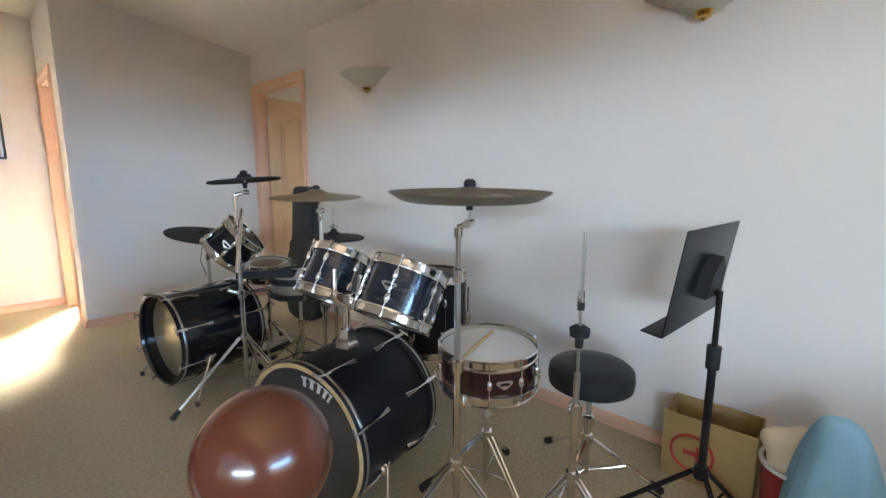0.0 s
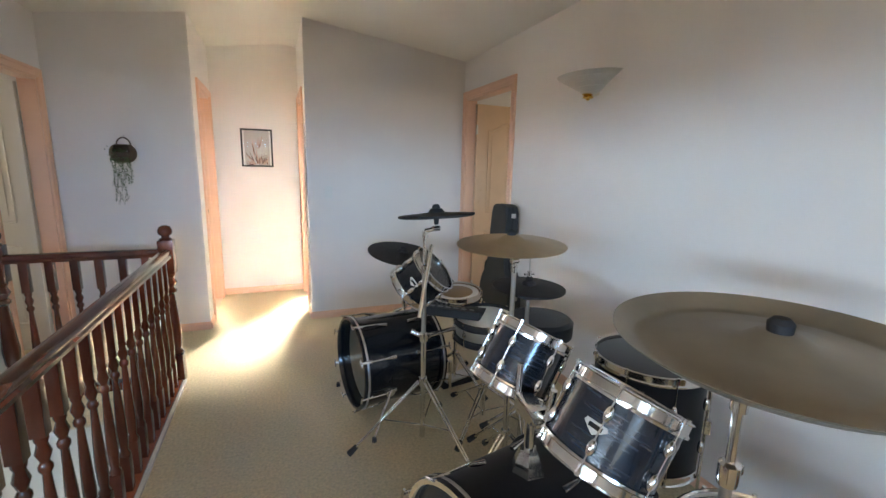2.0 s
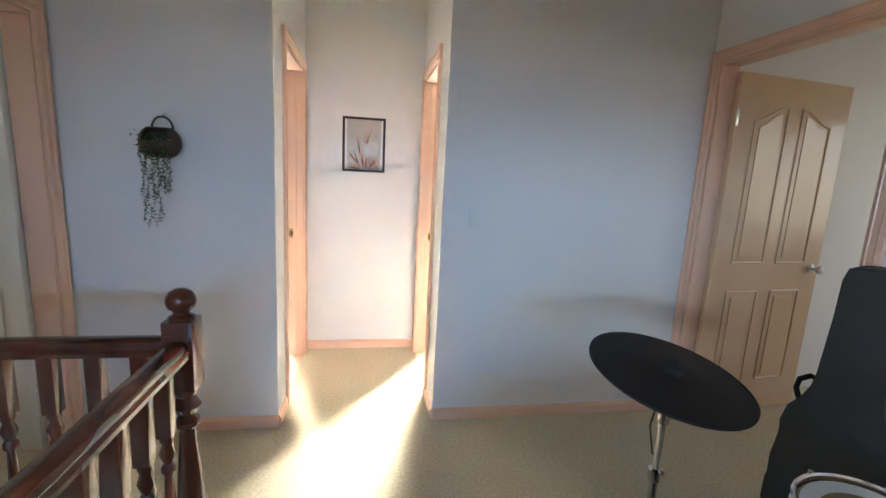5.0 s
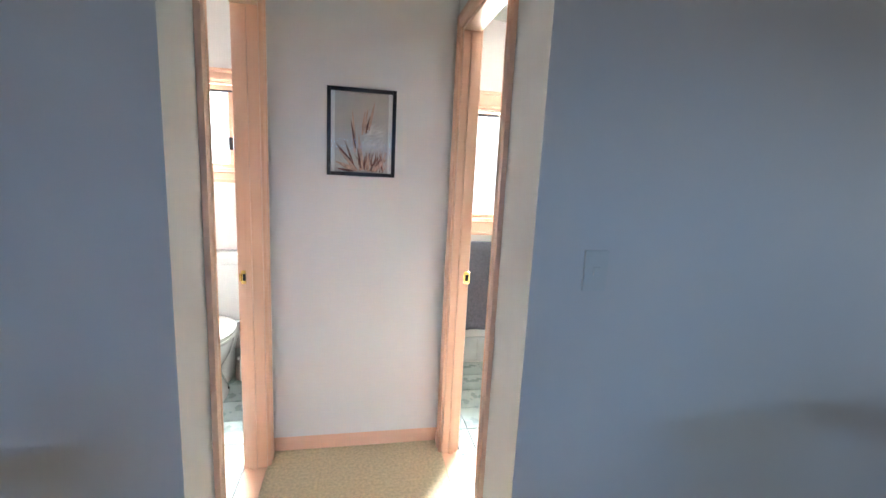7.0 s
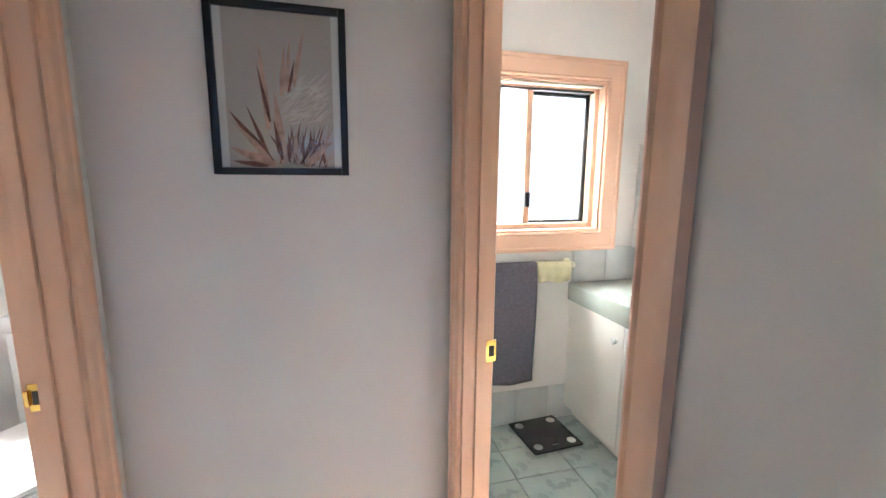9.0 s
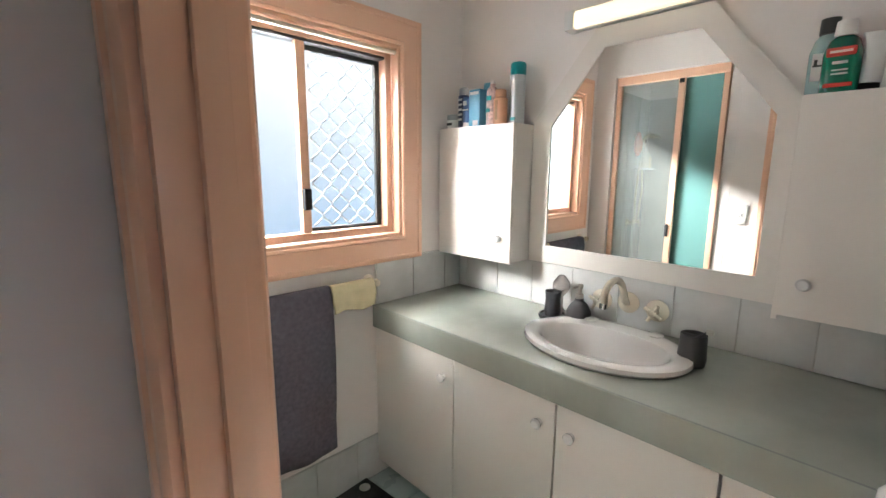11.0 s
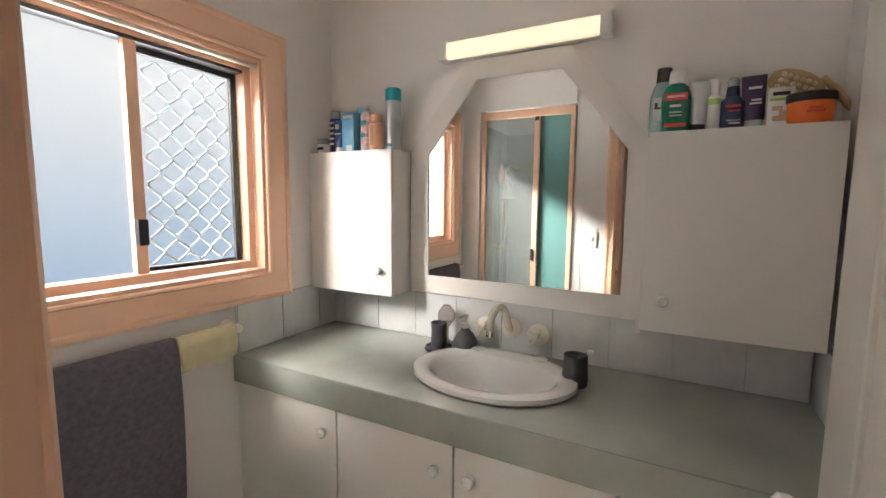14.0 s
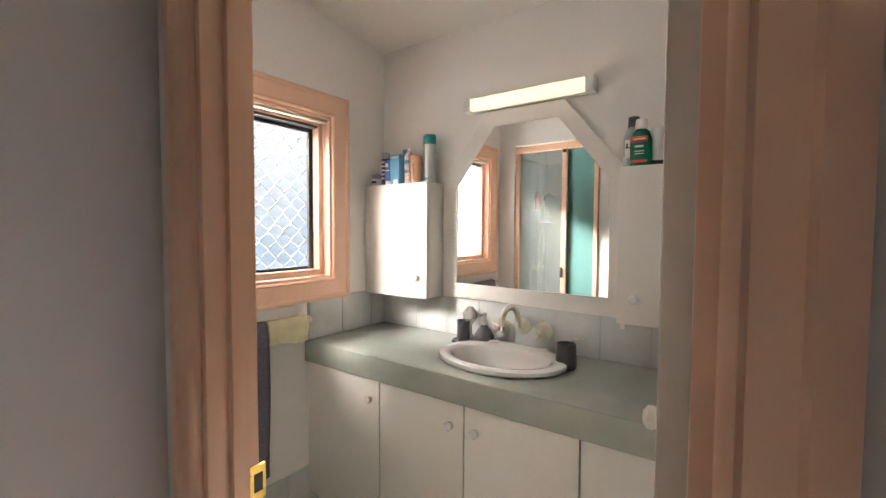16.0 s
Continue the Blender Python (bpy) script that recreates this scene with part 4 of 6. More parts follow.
def tilter(parent, z, off, top):
    """The tilter and boom stub that carries a cymbal at the local point top."""
    bm = turned([(0, 0), (0.014, 0), (0.014, 0.03), (0, 0.03)], 14, pose(0, 0, z))
    rod(bm, (0, 0, z + 0.03), off, 0.010)
    rod(bm, (off[0] - 0.016, off[1] - 0.004, off[2]), (off[0] + 0.016, off[1] + 0.004, off[2]), 0.013)
    part("tilter", bm, CHROME, parent)
    part("cymbal_rod", rod(bmesh.new(), off, top, 0.004), STEEL, parent)
    d = (Vector(top) - Vector(off)).normalized()
    part("sleeve", rod(bmesh.new(), Vector(top) - d * 0.055, Vector(top) - d * 0.024, 0.010, 0.014), RUBBER, parent)


def cymbal(name, p, up, r, material, label, bell=0.05, bow=0.10, china=False, pad=False, group="cymbals"):
    ob = thing(name, tilt_to(p, up), label, "cymbal", group)
    h = r * bow
    if china:
        prof = [(0.006, h + 0.016), (0.03, h + 0.015), (0.05, h), (r * 0.45, h * 0.62), (r * 0.70, h * 0.1), (r * 0.80, -0.004), (r * 0.86, 0.0), (r, 0.022)]
    else:
        prof = [(0.006, h + 0.022), (0.028, h + 0.019), (bell, h + 0.002), (r * 0.5, h * 0.66), (r * 0.8, h * 0.26), (r, 0)]
    th = 0.009 if pad else 0.0022
    full = prof + [(r - 0.0005, prof[-1][1] - th)] + [(max(0.006, a - 0.001), z - th) for a, z in prof[::-1][1:]]
    part("disc", turned(full, 72), material, ob)
    if pad:
        part("edge_band", turned([(r - 0.004, -th - 0.001), (r + 0.003, -th * 0.7), (r + 0.003, 0.001), (r - 0.004, 0.002), (r - 0.004, -th - 0.001)], 72), RUBBER, ob)
    part("wing_nut" if not pad else "bell_cap", turned([(0, h + 0.014), (0.018, h + 0.014), (0.019, h + 0.030), (0.012, h + 0.038), (0, h + 0.040)], 16), RUBBER, ob)
    return ob


# acoustic kit
NB = (-0.975, -0.22, 0)
bass_drum("bass_drum", KB, NB, 0.272, 0.46, BLACKM, HEADG, "matte black acoustic bass drum with a bare wood front edge", BLACKM, STEEL, 8, logo=plain("silver_print", (0.6, 0.6, 0.6)), spur=0.10)
WRAP = mat("dark_blue_oyster_wrap", (0.012, 0.016, 0.024), 0.22, var=0.8, scale=26, bump=0.05, bscale=60, coat=0.6, stretch=(0.3, 0.3, 6))
MT = Vector(KB) - Vector(NB).normalized() * 0.25 + Vector((0, 0, 0.272))
tm = thing("tom_mount", Matrix.Translation(MT), "chrome double tom mount on the bass drum", "tom mount", "drum hardware")
part("base_plate", turned([(0, -0.012), (0.055, -0.012), (0.052, 0.0), (0.034, 0.05), (0.026, 0.066), (0, 0.066)], 6), CHROME, tm)
part("post", rod(bmesh.new(), (0, 0, 0.05), (0, 0, 0.20), 0.0155, seg=18), CHROME, tm)
part("arm_clamp", boxed(-0.03, 0.03, -0.05, 0.05, 0.165, 0.215, 0.01), CHROME, tm)
for s in (-1, 1):
    part("tom_arm", tube(bmesh.new(), [(0, s * 0.03, 0.19), (0.0, s * 0.075, 0.20), (0.01, s * 0.085, 0.29)], 0.0095), CHROME, tm)
UP = (0.50, 0.02, 0.86)
drum("mounted_tom", tilt_to(TL, (0.50, 0.07, 0.86)), 0.122, 0.195, WRAP, HEADB, HEADB, "dark oyster-wrapped small rack tom with chrome hoops", 6, group="toms", badge=None, lug_len=0.045)
drum("mounted_tom", tilt_to(TR, UP), 0.142, 0.195, WRAP, HEADB, HEADB, "dark oyster-wrapped large rack tom with chrome hoops", 6, group="toms", badge=205, lug_len=0.045)
ftm = drum("floor_tom", pose(*FT), 0.205, 0.40, BLACKM, HEADB, HEADB, "black floor tom with chrome legs by the wall", 8, group="toms", lug_len=0.05, badge=None)
for k in range(3):
    a = radians(200 + 120 * k)
    bm = rod(bmesh.new(), (0.225 * math.cos(a), 0.225 * math.sin(a), 0.32), (0.225 * math.cos(a), 0.225 * math.sin(a), -FT[2] + 0.02), 0.006)
    rod(bm, (0.225 * math.cos(a), 0.225 * math.sin(a), -FT[2]), (0.225 * math.cos(a), 0.225 * math.sin(a), -FT[2] + 0.04), 0.012)
    part("leg", bm, CHROME, ftm)
    part("leg_bracket", boxed(0.205, 0.238, -0.016, 0.016, 0.12, 0.18, 0.004, pose(0, 0, 0, 0, 0, 200 + 120 * k)), CHROME, ftm)
sn = drum("snare_drum", tilt_to((SN[0], SN[1], SN[2] - 0.135), (-0.03, -0.02, 1), 20), 0.177, 0.135, WINE, HEADW, HEADW, "dark wine snare drum with white coated head", 10, category="snare drum", badge=215)
part("throw_off", boxed(0.177, 0.205, -0.018, 0.018, 0.02, 0.115, 0.005, pose(0, 0, 0, 0, 0, 330)), CHROME, sn)
solo("drumstick", rod(rod(bmesh.new(), (SN[0] - 0.155, SN[1] - 0.02, SN[2] + 0.014), (SN[0] + 0.10, SN[1] + 0.055, SN[2] + 0.012), 0.0068, 0.0072), (SN[0] - 0.20, SN[1] - 0.033, SN[2] + 0.0145), (SN[0] - 0.155, SN[1] - 0.02, SN[2] + 0.014), 0.0035, 0.0068), WOODL, "light hickory drumstick lying on the snare", "drumstick")
ssn = stand("snare_stand", (SN[0], SN[1]), [(0.05, 0.30, 0.0125), (0.30, 0.40, 0.0095)], 0.235, 0.24, 15, "chrome snare stand under the snare drum")
part("basket_hub", turned([(0, 0.385), (0.026, 0.385), (0.028, 0.41), (0.012, 0.425), (0, 0.425)], 14), RUBBER, ssn)
for k in range(3):
    a = radians(70 + 120 * k)
    part("basket_arm", tube(bmesh.new(), [(0, 0, 0.41), (0.19 * math.cos(a), 0.19 * math.sin(a), 0.448), (0.194 * math.cos(a), 0.194 * math.sin(a), 0.49)], 0.0055), CHROME, ssn)
c1 = stand("china_cymbal_stand", CHS, [(0.05, 0.62, 0.0135), (0.62, 0.92, 0.0105), (0.92, CH[2] - 0.10, 0.0085)], 0.26, 0.28, 40, "chrome straight cymbal stand with double-braced legs")
tilter(c1, CH[2] - 0.12, (CH[0] - CHS[0], CH[1] - CHS[1], CH[2] - 0.075), (CH[0] - CHS[0], CH[1] - CHS[1], CH[2] + 0.02))
cymbal("china_cymbal", CH, (-0.02, -0.02, 1), 0.245, BRONZED, "dull bronze china cymbal with upturned edge", 0.05, 0.08, china=True)
hs_ = stand("hi_hat_stand", HH, [(0.05, 0.50, 0.0125), (0.50, 0.62, 0.010)], 0.26, 0.26, 25, "chrome hi-hat stand without cymbals")
part("pull_rod", rod(bmesh.new(), (0, 0, 0.60), (0.004, 0, 1.065), 0.005), STEEL, hs_)
part("cymbal_seat", turned([(0, 0.705), (0.012, 0.705), (0.014, 0.735), (0.030, 0.742), (0.032, 0.765), (0.018, 0.775), (0, 0.775)], 20), RUBBER, hs_)
part("clutch", turned([(0, 0.825), (0.011, 0.825), (0.012, 0.85), (0, 0.85)], 14), RUBBER, hs_)
part("clutch_screw", rod(rod(bmesh.new(), (0, 0, 0.85), (0, 0, 0.885), 0.010), (-0.02, 0, 0.868), (0.03, 0.01, 0.872), 0.006), CHROME, hs_)
part("footboard", boxed(-0.035, 0.035, -0.19, 0.10, 0.02, 0.032, 0.004, pose(0, 0, 0, 0, 0, 120)), STEEL, hs_)
th = stand("drum_throne", TH, [(0.05, 0.28, 0.014), (0.28, 0.43, 0.011)], 0.20, 0.27, 60, "round black vinyl drum throne on chrome legs", False)
tagged(th, category="stool")
part("seat", turned([(0, 0.425), (0.14, 0.425), (0.158, 0.437), (0.162, 0.47), (0.158, 0.50), (0.140, 0.515), (0.08, 0.520), (0, 0.521)], 48), VINYL, th)
cr = stand("crash_cymbal_stand", (CRB[0] + 0.02, CRB[1]), [(0.05, 0.55, 0.0125), (0.55, CRB[2] - 0.10, 0.0105)], 0.26, 0.28, 80, "chrome cymbal stand behind the rack toms")
tilter(cr, CRB[2] - 0.12, (0.0, 0, CRB[2] - 0.07), (-0.02, 0, CRB[2] + 0.025))
cymbal("crash_cymbal", CRB, (-0.03, -0.04, 1), 0.225, BRONZE, "bronze crash cymbal on a stand", 0.055, 0.09)

# music stand
ms = thing("music_stand", pose(*MS, 0), "black folding music stand with a solid tilted desk", "music stand")
part("pole", rod(bmesh.new(), (0, 0, 0.24), (0, 0, 0.70), 0.0125), BLACKM, ms)
part("upper_pole", rod(bmesh.new(), (0, 0, 0.66), (0, 0, 0.88), 0.009), BLACKM, ms)
bm = turned([(0, 0.625), (0.020, 0.625), (0.021, 0.70), (0, 0.70)], 14)
rod(bm, (0, 0, 0.67), (0.045, 0.01, 0.67), 0.010, 0.013)
part("height_clamp", bm, RUBBER, ms)
bm = bmesh.new()
rod(bm, (0.0, 0, 0.865), (0.035, 0.01, 0.865), 0.009, 0.012)
part("tilt_knob", bm, RUBBER, ms)
DM = pose(0.02, 0.03, 0.918, 0, 0, -5) @ pose(0, 0, 0, 8)
bm = boxed(-0.252, 0.252, 0.02, 0.024, -0.16, 0.16, 0.001, DM)
dk = part("desk", bm, BLACKM, ms)
part("lip", boxed(-0.252, 0.252, 0.024, 0.085, -0.162, -0.158, 0.001, DM), BLACKM, dk)
bm = prism(bmesh.new(), [(-0.075, -0.06), (0.075, -0.06), (0.055, 0.02), (0.0, 0.07), (-0.055, 0.02)], "y", -0.02, 0.019)
bm.transform(DM)
part("desk_bracket", bm, RUBBER, dk)
tripod(ms, 0, 0, 0.26, 0.27, 100, 0.009, 0.014, False, BLACKM)

# box, plush and cloth by the wall
cb_ = thing("cardboard_box", pose(1.415, -4.24, 0), "open cardboard box with a red printed mark", "box")
for nm, a in (("box_side", (-0.10, -0.095, -0.12, 0.20)), ("box_side", (0.090, 0.095, -0.12, 0.20)), ("box_end", (-0.095, 0.090, 0.195, 0.20)), ("box_end", (-0.095, 0.090, -0.12, -0.115))):
    part(nm, boxed(a[0], a[1], a[2], a[3], 0.002, 0.28), CARD, cb_)
part("box_base", boxed(-0.095, 0.09, -0.115, 0.195, 0.002, 0.006), CARD, cb_)
bm = bmesh.new()
tube(bm, [(-0.1012, 0.09 + 0.075 * math.cos(2 * math.pi * i / 24), 0.13 + 0.075 * math.sin(2 * math.pi * i / 24)) for i in range(25)], 0.006, 6)
box(bm, -0.1025, -0.1005, 0.06, 0.12, 0.12, 0.14)
box(bm, -0.1025, -0.1005, 0.05, 0.075, 0.10, 0.165)
part("printed_mark", bm, PRINT, cb_, "round red printed mark")
bt = thing("red_tub", pose(1.30, -4.485, 0), "red round tub with a pale rim", "tub")
part("tub", turned([(0, 0), (0.10, 0), (0.115, 0.24), (0.108, 0.24), (0.095, 0.02), (0, 0.02)], 28), REDP, bt)
part("rim", turned([(0.113, 0.235), (0.122, 0.235), (0.122, 0.25), (0.108, 0.25), (0.113, 0.235)], 28), SWITCHP, bt)
bm = bmesh.new()
bmesh.ops.create_uvsphere(bm, u_segments=32, v_segments=20, radius=1.0)
for v in bm.verts:
    x, y, z = v.co
    g = 1 + 0.10 * math.sin(5 * x + 2) * math.sin(4 * z) + 0.08 * math.sin(6 * y + 3 * z) + 0.22 * max(0.0, z) * max(0.0, abs(y) - 0.35)
    v.co = Vector((1.29 + 0.085 * g * x, -4.465 + 0.095 * g * y, 0.290 + 0.085 * g * z))
solo("plush_toy", bm, CREAM, "cream plush toy stuffed into the tub", "soft toy")
bm = bmesh.new()
nu, nv = 40, 20
rows = []
for j in range(nv + 1):
    f = j / nv
    row = []
    for i in range(nu):
        a = 2 * math.pi * i / nu
        rr = (0.035 + 0.125 * f ** 0.75) * (1 + (0.10 * math.sin(5 * a + 3 * f) + 0.05 * math.sin(11 * a - 5 * f)) * f)
        row.append(bm.verts.new((1.19 + rr * math.cos(a) * 0.8, -4.575 + 0.07 * (1 - f) - 0.14 * (1 - f) * 0.4 + rr * math.sin(a), 0.49 * (1 - f ** 1.35) + 0.002 + 0.012 * math.sin(7 * a) * f * (1 - f))))
    rows.append(row)
for a, c in zip(rows, rows[1:]):
    for i in range(nu):
        j = (i + 1) % nu
        bm.faces.new((a[i], a[j], c[j], c[i]))
bm.faces.new(rows[0])
solo("blue_blanket", bm, BLUEC, "pale blue blanket heaped over a tall thing", "blanket")
solo("yellow_toy_block", boxed(1.38, 1.50, -4.98, -4.86, 0, 0.11, 0.015), YELLOW, "yellow plastic toy block on the carpet", "toy")

# electronic kit
bass_drum("bass_drum", KA, (-0.985, -0.15, 0), 0.252, 0.50, BLACK, HEADM, "gloss black bass drum with a mirror-like resonant head", BLACK, STEEL, 8, front_inset=0.075, spur=0.08)
ea = stand("rack_stand", ESA, [(0.05, 0.60, 0.0135), (0.60, 0.95, 0.011), (0.95, ECA[2] - 0.09, 0.009)], 0.36, 0.36, 175, "chrome double-braced stand carrying an electronic cymbal and pad")
tilter(ea, ECA[2] - 0.11, (ECA[0] - ESA[0], ECA[1] - ESA[1], ECA[2] - 0.065), (ECA[0] - ESA[0], ECA[1] - ESA[1], ECA[2] + 0.01))
part("boom_arm", rod(bmesh.new(), (-0.055, -0.10, 0.74), (0.045, 0.03, 1.06), 0.011), CHROME, ea)
part("pad_arm", tube(bmesh.new(), [(0, 0, 0.82), (0.03, 0.10, 0.85), (ET[0] - ESA[0], ET[1] - ESA[1], ET[2])], 0.010), CHROME, ea)
part("side_arm", tube(bmesh.new(), [(-0.06, 0.02, 0.63), (0, 0, 0.60), (0.18, 0.12, 0.57), (0.32, 0.2, 0.55)], 0.011), CHROME, ea)
cymbal("electronic_cymbal", ECA, (-0.05, 0.08, 1), 0.178, RUBBER, "black rubber electronic crash cymbal pad", 0.04, 0.06, pad=True)
drum("electronic_tom", tilt_to(ET, (0.62, -0.42, 0.66), 30), 0.125, 0.17, BLACK, HEADG, HEADW, "black electronic tom pad with chrome fittings, tilted", 6, group="electronic pads", badge=200)
cymbal("electronic_cymbal", ECC, (0.10, -0.17, 1), 0.245, RUBBER, "black rubber electronic ride cymbal pad", 0.04, 0.05, pad=True)
ec = stand("cymbal_stand", (ECC[0] + 0.02, ECC[1] + 0.02), [(0.05, 0.45, 0.0125), (0.45, 0.66, 0.0105), (0.66, ECC[2] - 0.09, 0.009)], 0.24, 0.26, 30, "chrome cymbal stand of the electronic kit")
tilter(ec, ECC[2] - 0.11, (-0.01, -0.01, ECC[2] - 0.065), (-0.02, -0.02, ECC[2]))
part("cable", tube(bmesh.new(), [(-0.03, -0.02, ECC[2] - 0.03), (-0.06, -0.02, ECC[2] - 0.18), (-0.02, 0, ECC[2] - 0.3)], 0.003, 6), RUBBER, ec)
eh = stand("electronic_hi_hat_stand", (EHH[0], EHH[1]), [(0.05, 0.60, 0.0125), (0.60, EHH[2] - 0.06, 0.0105)], 0.26, 0.26, 10, "chrome hi-hat stand with a black hi-hat pad")
part("pull_rod", rod(bmesh.new(), (0, 0, EHH[2] - 0.08), (0, 0, EHH[2] + 0.17), 0.0035), STEEL, eh)
part("clutch", rod(rod(bmesh.new(), (0, 0, EHH[2] + 0.035), (0, 0, EHH[2] + 0.075), 0.009), (-0.025, 0, EHH[2] + 0.06), (0.025, 0, EHH[2] + 0.06), 0.005), CHROME, eh)
part("trigger_box", turned([(0, EHH[2] - 0.06), (0.035, EHH[2] - 0.055), (0.035, EHH[2] - 0.015), (0.02, EHH[2] - 0.01), (0, EHH[2] - 0.01)], 18), RUBBER, eh)
cymbal("electronic_hi_hat", EHH, (0.02, -0.03, 1), 0.165, RUBBER, "black rubber electronic hi-hat pad", 0.035, 0.06, pad=True)
et = thing("drum_throne", pose(*ETH, 0), "round black vinyl drum throne of the electronic kit", "stool")
part("seat", turned([(0, ETZ - 0.10), (0.155, ETZ - 0.10), (0.17, ETZ - 0.09), (0.172, ETZ - 0.02), (0.155, ETZ - 0.004), (0, ETZ)], 40), VINYL, et)
part("pole", rod(bmesh.new(), (0, 0, 0.05), (0, 0, ETZ - 0.1), 0.014), CHROME, et)
tripod(et, 0, 0, 0.24, 0.26, 20, 0.009, 0.016, False)
esn = drum("electronic_snare", tilt_to((ES[0], ES[1], ES[2] - 0.10), (-0.05, -0.05, 1)), 0.165, 0.10, STEEL, HEADW, HEADB, "electronic snare pad with white mesh head", 8, group="electronic pads", hoop=RUBBER, badge=None)
est = stand("pad_stand", (ES[0], ES[1]), [(0.05, 0.32, 0.0125), (0.32, ES[2] - 0.14, 0.010)], 0.22, 0.30, 100, "chrome stand under the electronic snare")
for k in range(3):
    a = radians(10 + 120 * k)
    part("basket_arm", tube(bmesh.new(), [(0, 0, ES[2] - 0.15), (0.17 * math.cos(a), 0.17 * math.sin(a), ES[2] - 0.12), (0.175 * math.cos(a), 0.175 * math.sin(a), ES[2] - 0.08)], 0.006), CHROME, est)
e2 = drum("electronic_tom", tilt_to((EP[0], EP[1], EP[2] - 0.09), (-0.06, -0.08, 1)), 0.150, 0.09, BLACK, mat("brown_pad", (0.24, 0.15, 0.07), 0.35, var=0.2, bump=0.02), HEADB, "electronic tom pad with a brown centre and white ring", 6, group="electronic pads", badge=None)
part("white_ring", turned([(0.105, 0.0925), (0.143, 0.0922), (0.143, 0.0935), (0.105, 0.0938), (0.105, 0.0925)], 40), SWITCHP, e2)
epst = stand("pad_stand", (EP[0], EP[1]), [(0.05, 0.34, 0.0125), (0.34, EP[2] - 0.10, 0.011)], 0.22, 0.28, 50, "chrome stand under the electronic tom")
md = thing("drum_module", pose(MD[0], MD[1], MD[2], -10, 0, -38), "black electronic drum sound module with buttons and a screen", "sound module")
part("case", boxed(-0.16, 0.16, -0.105, 0.105, 0, 0.045, 0.006), RUBBER, md)
part("screen", boxed(-0.05, 0.05, 0.01, 0.05, 0.0452, 0.0465), plain("dim_screen", (0.06, 0.065, 0.06), 0.15), md)
for i in range(6):
    part("button", boxed(-0.13 + 0.045 * i, -0.105 + 0.045 * i, -0.06, -0.045, 0.045, 0.050, 0.001), plain("grey_button", (0.12, 0.12, 0.12)), md)
for i in range(4):
    part("dial", turned([(0, 0.045), (0.009, 0.045), (0.008, 0.058), (0, 0.058)], 12, pose(-0.13 + 0.028 * i, 0.03, 0)), RUBBER, md)
part("mount_rod", rod(bmesh.new(), (0.0, 0.0, 0.0), (0.03, 0.02, -0.09), 0.010), CHROME, md)
pd = thing("bass_pedal", pose(KA[0] + 0.66, KA[1] + 0.12, 0, 0, 0, 10), "black and chrome double-chain bass drum pedal", "pedal")
part("footboard", boxed(-0.02, 0.24, -0.045, 0.045, 0.03, 0.045, 0.004, pose(0, 0, 0, 0, -6, 0)), STEEL, pd)
part("base_plate", boxed(-0.06, 0.24, -0.05, 0.05, 0.002, 0.012, 0.002), RUBBER, pd)
for s in (-1, 1):
    part("upright", boxed(-0.03, -0.01, s * 0.06 - 0.008, s * 0.06 + 0.008, 0.01, 0.20, 0.004), CHROME, pd)
part("axle", rod(bmesh.new(), (-0.02, -0.07, 0.19), (-0.02, 0.07, 0.19), 0.008), CHROME, pd)
part("beater", rod(rod(bmesh.new(), (-0.02, 0, 0.19), (-0.09, 0, 0.32), 0.004), (-0.105, 0, 0.31), (-0.075, 0, 0.33), 0.022), RUBBER, pd)

# guitar case leaning by the wall
gc = thing("guitar_case", pose(GC[0], GC[1], 0, 0, 0, GC[2]) @ pose(0, 0, 0, 0, 0, 0), "dark grey hard guitar case standing upright by the wall", "guitar case")
half = [(0.0, 0.0), (0.10, 0.005), (0.17, 0.04), (0.205, 0.13), (0.205, 0.23), (0.182, 0.33), (0.185, 0.42), (0.196, 0.49), (0.180, 0.56), (0.135, 0.62), (0.098, 0.67), (0.088, 0.73), (0.092, 0.95), (0.097, 1.10), (0.085, 1.145), (0.05, 1.163)]
outl = [(-a, z) for a, z in half[::-1]] + half[1:]
LEAN = pose(0, 0, 0, -2, 0, 0)
bm = prism(bmesh.new(), outl, "y", -0.065, 0.065)
bmesh.ops.bevel(bm, geom=[e for e in bm.edges if abs(e.verts[0].co.y - e.verts[1].co.y) < 1e-5], offset=0.014, segments=3, affect="EDGES")
bm.transform(LEAN)
part("shell", bm, CASE, gc)
bm = prism(bmesh.new(), [(a * 1.012, z * 1.002 - 0.001) for a, z in outl], "y", -0.008, 0.008)
bm.transform(LEAN)
part("seam_band", bm, RUBBER, gc)
bm = tube(bmesh.new(), [(-0.09, -0.02, 0.69), (-0.14, -0.02, 0.70), (-0.175, -0.02, 0.67), (-0.18, -0.02, 0.63), (-0.16, -0.02, 0.585)], 0.010, 8)
bm.transform(LEAN)
part("handle", bm, RUBBER, gc)
for x, z in ((0.097, 1.08), (0.190, 0.45), (-0.205, 0.2)):
    bm = boxed(x - 0.006, x + 0.008, -0.022, 0.022, z - 0.018, z + 0.018, 0.003)
    bm.transform(LEAN)
    part("latch", bm, CHROME, gc, "chrome case latch")


# ---- bathroom ----
CF, CT, CU = 0.995, 0.812, 0.715      # counter front, top and underside
SY = 0.245                            # south end


def knob(parent, x, y, z, name="knob"):
    return part(name, turned([(0, 0), (0.012, 0), (0.010, 0.008), (0.016, 0.014), (0.017, 0.020), (0.012, 0.026), (0, 0.027)], 18, pose(x, y, z, 0, -90, 0)), CERAM, parent, "white round knob")


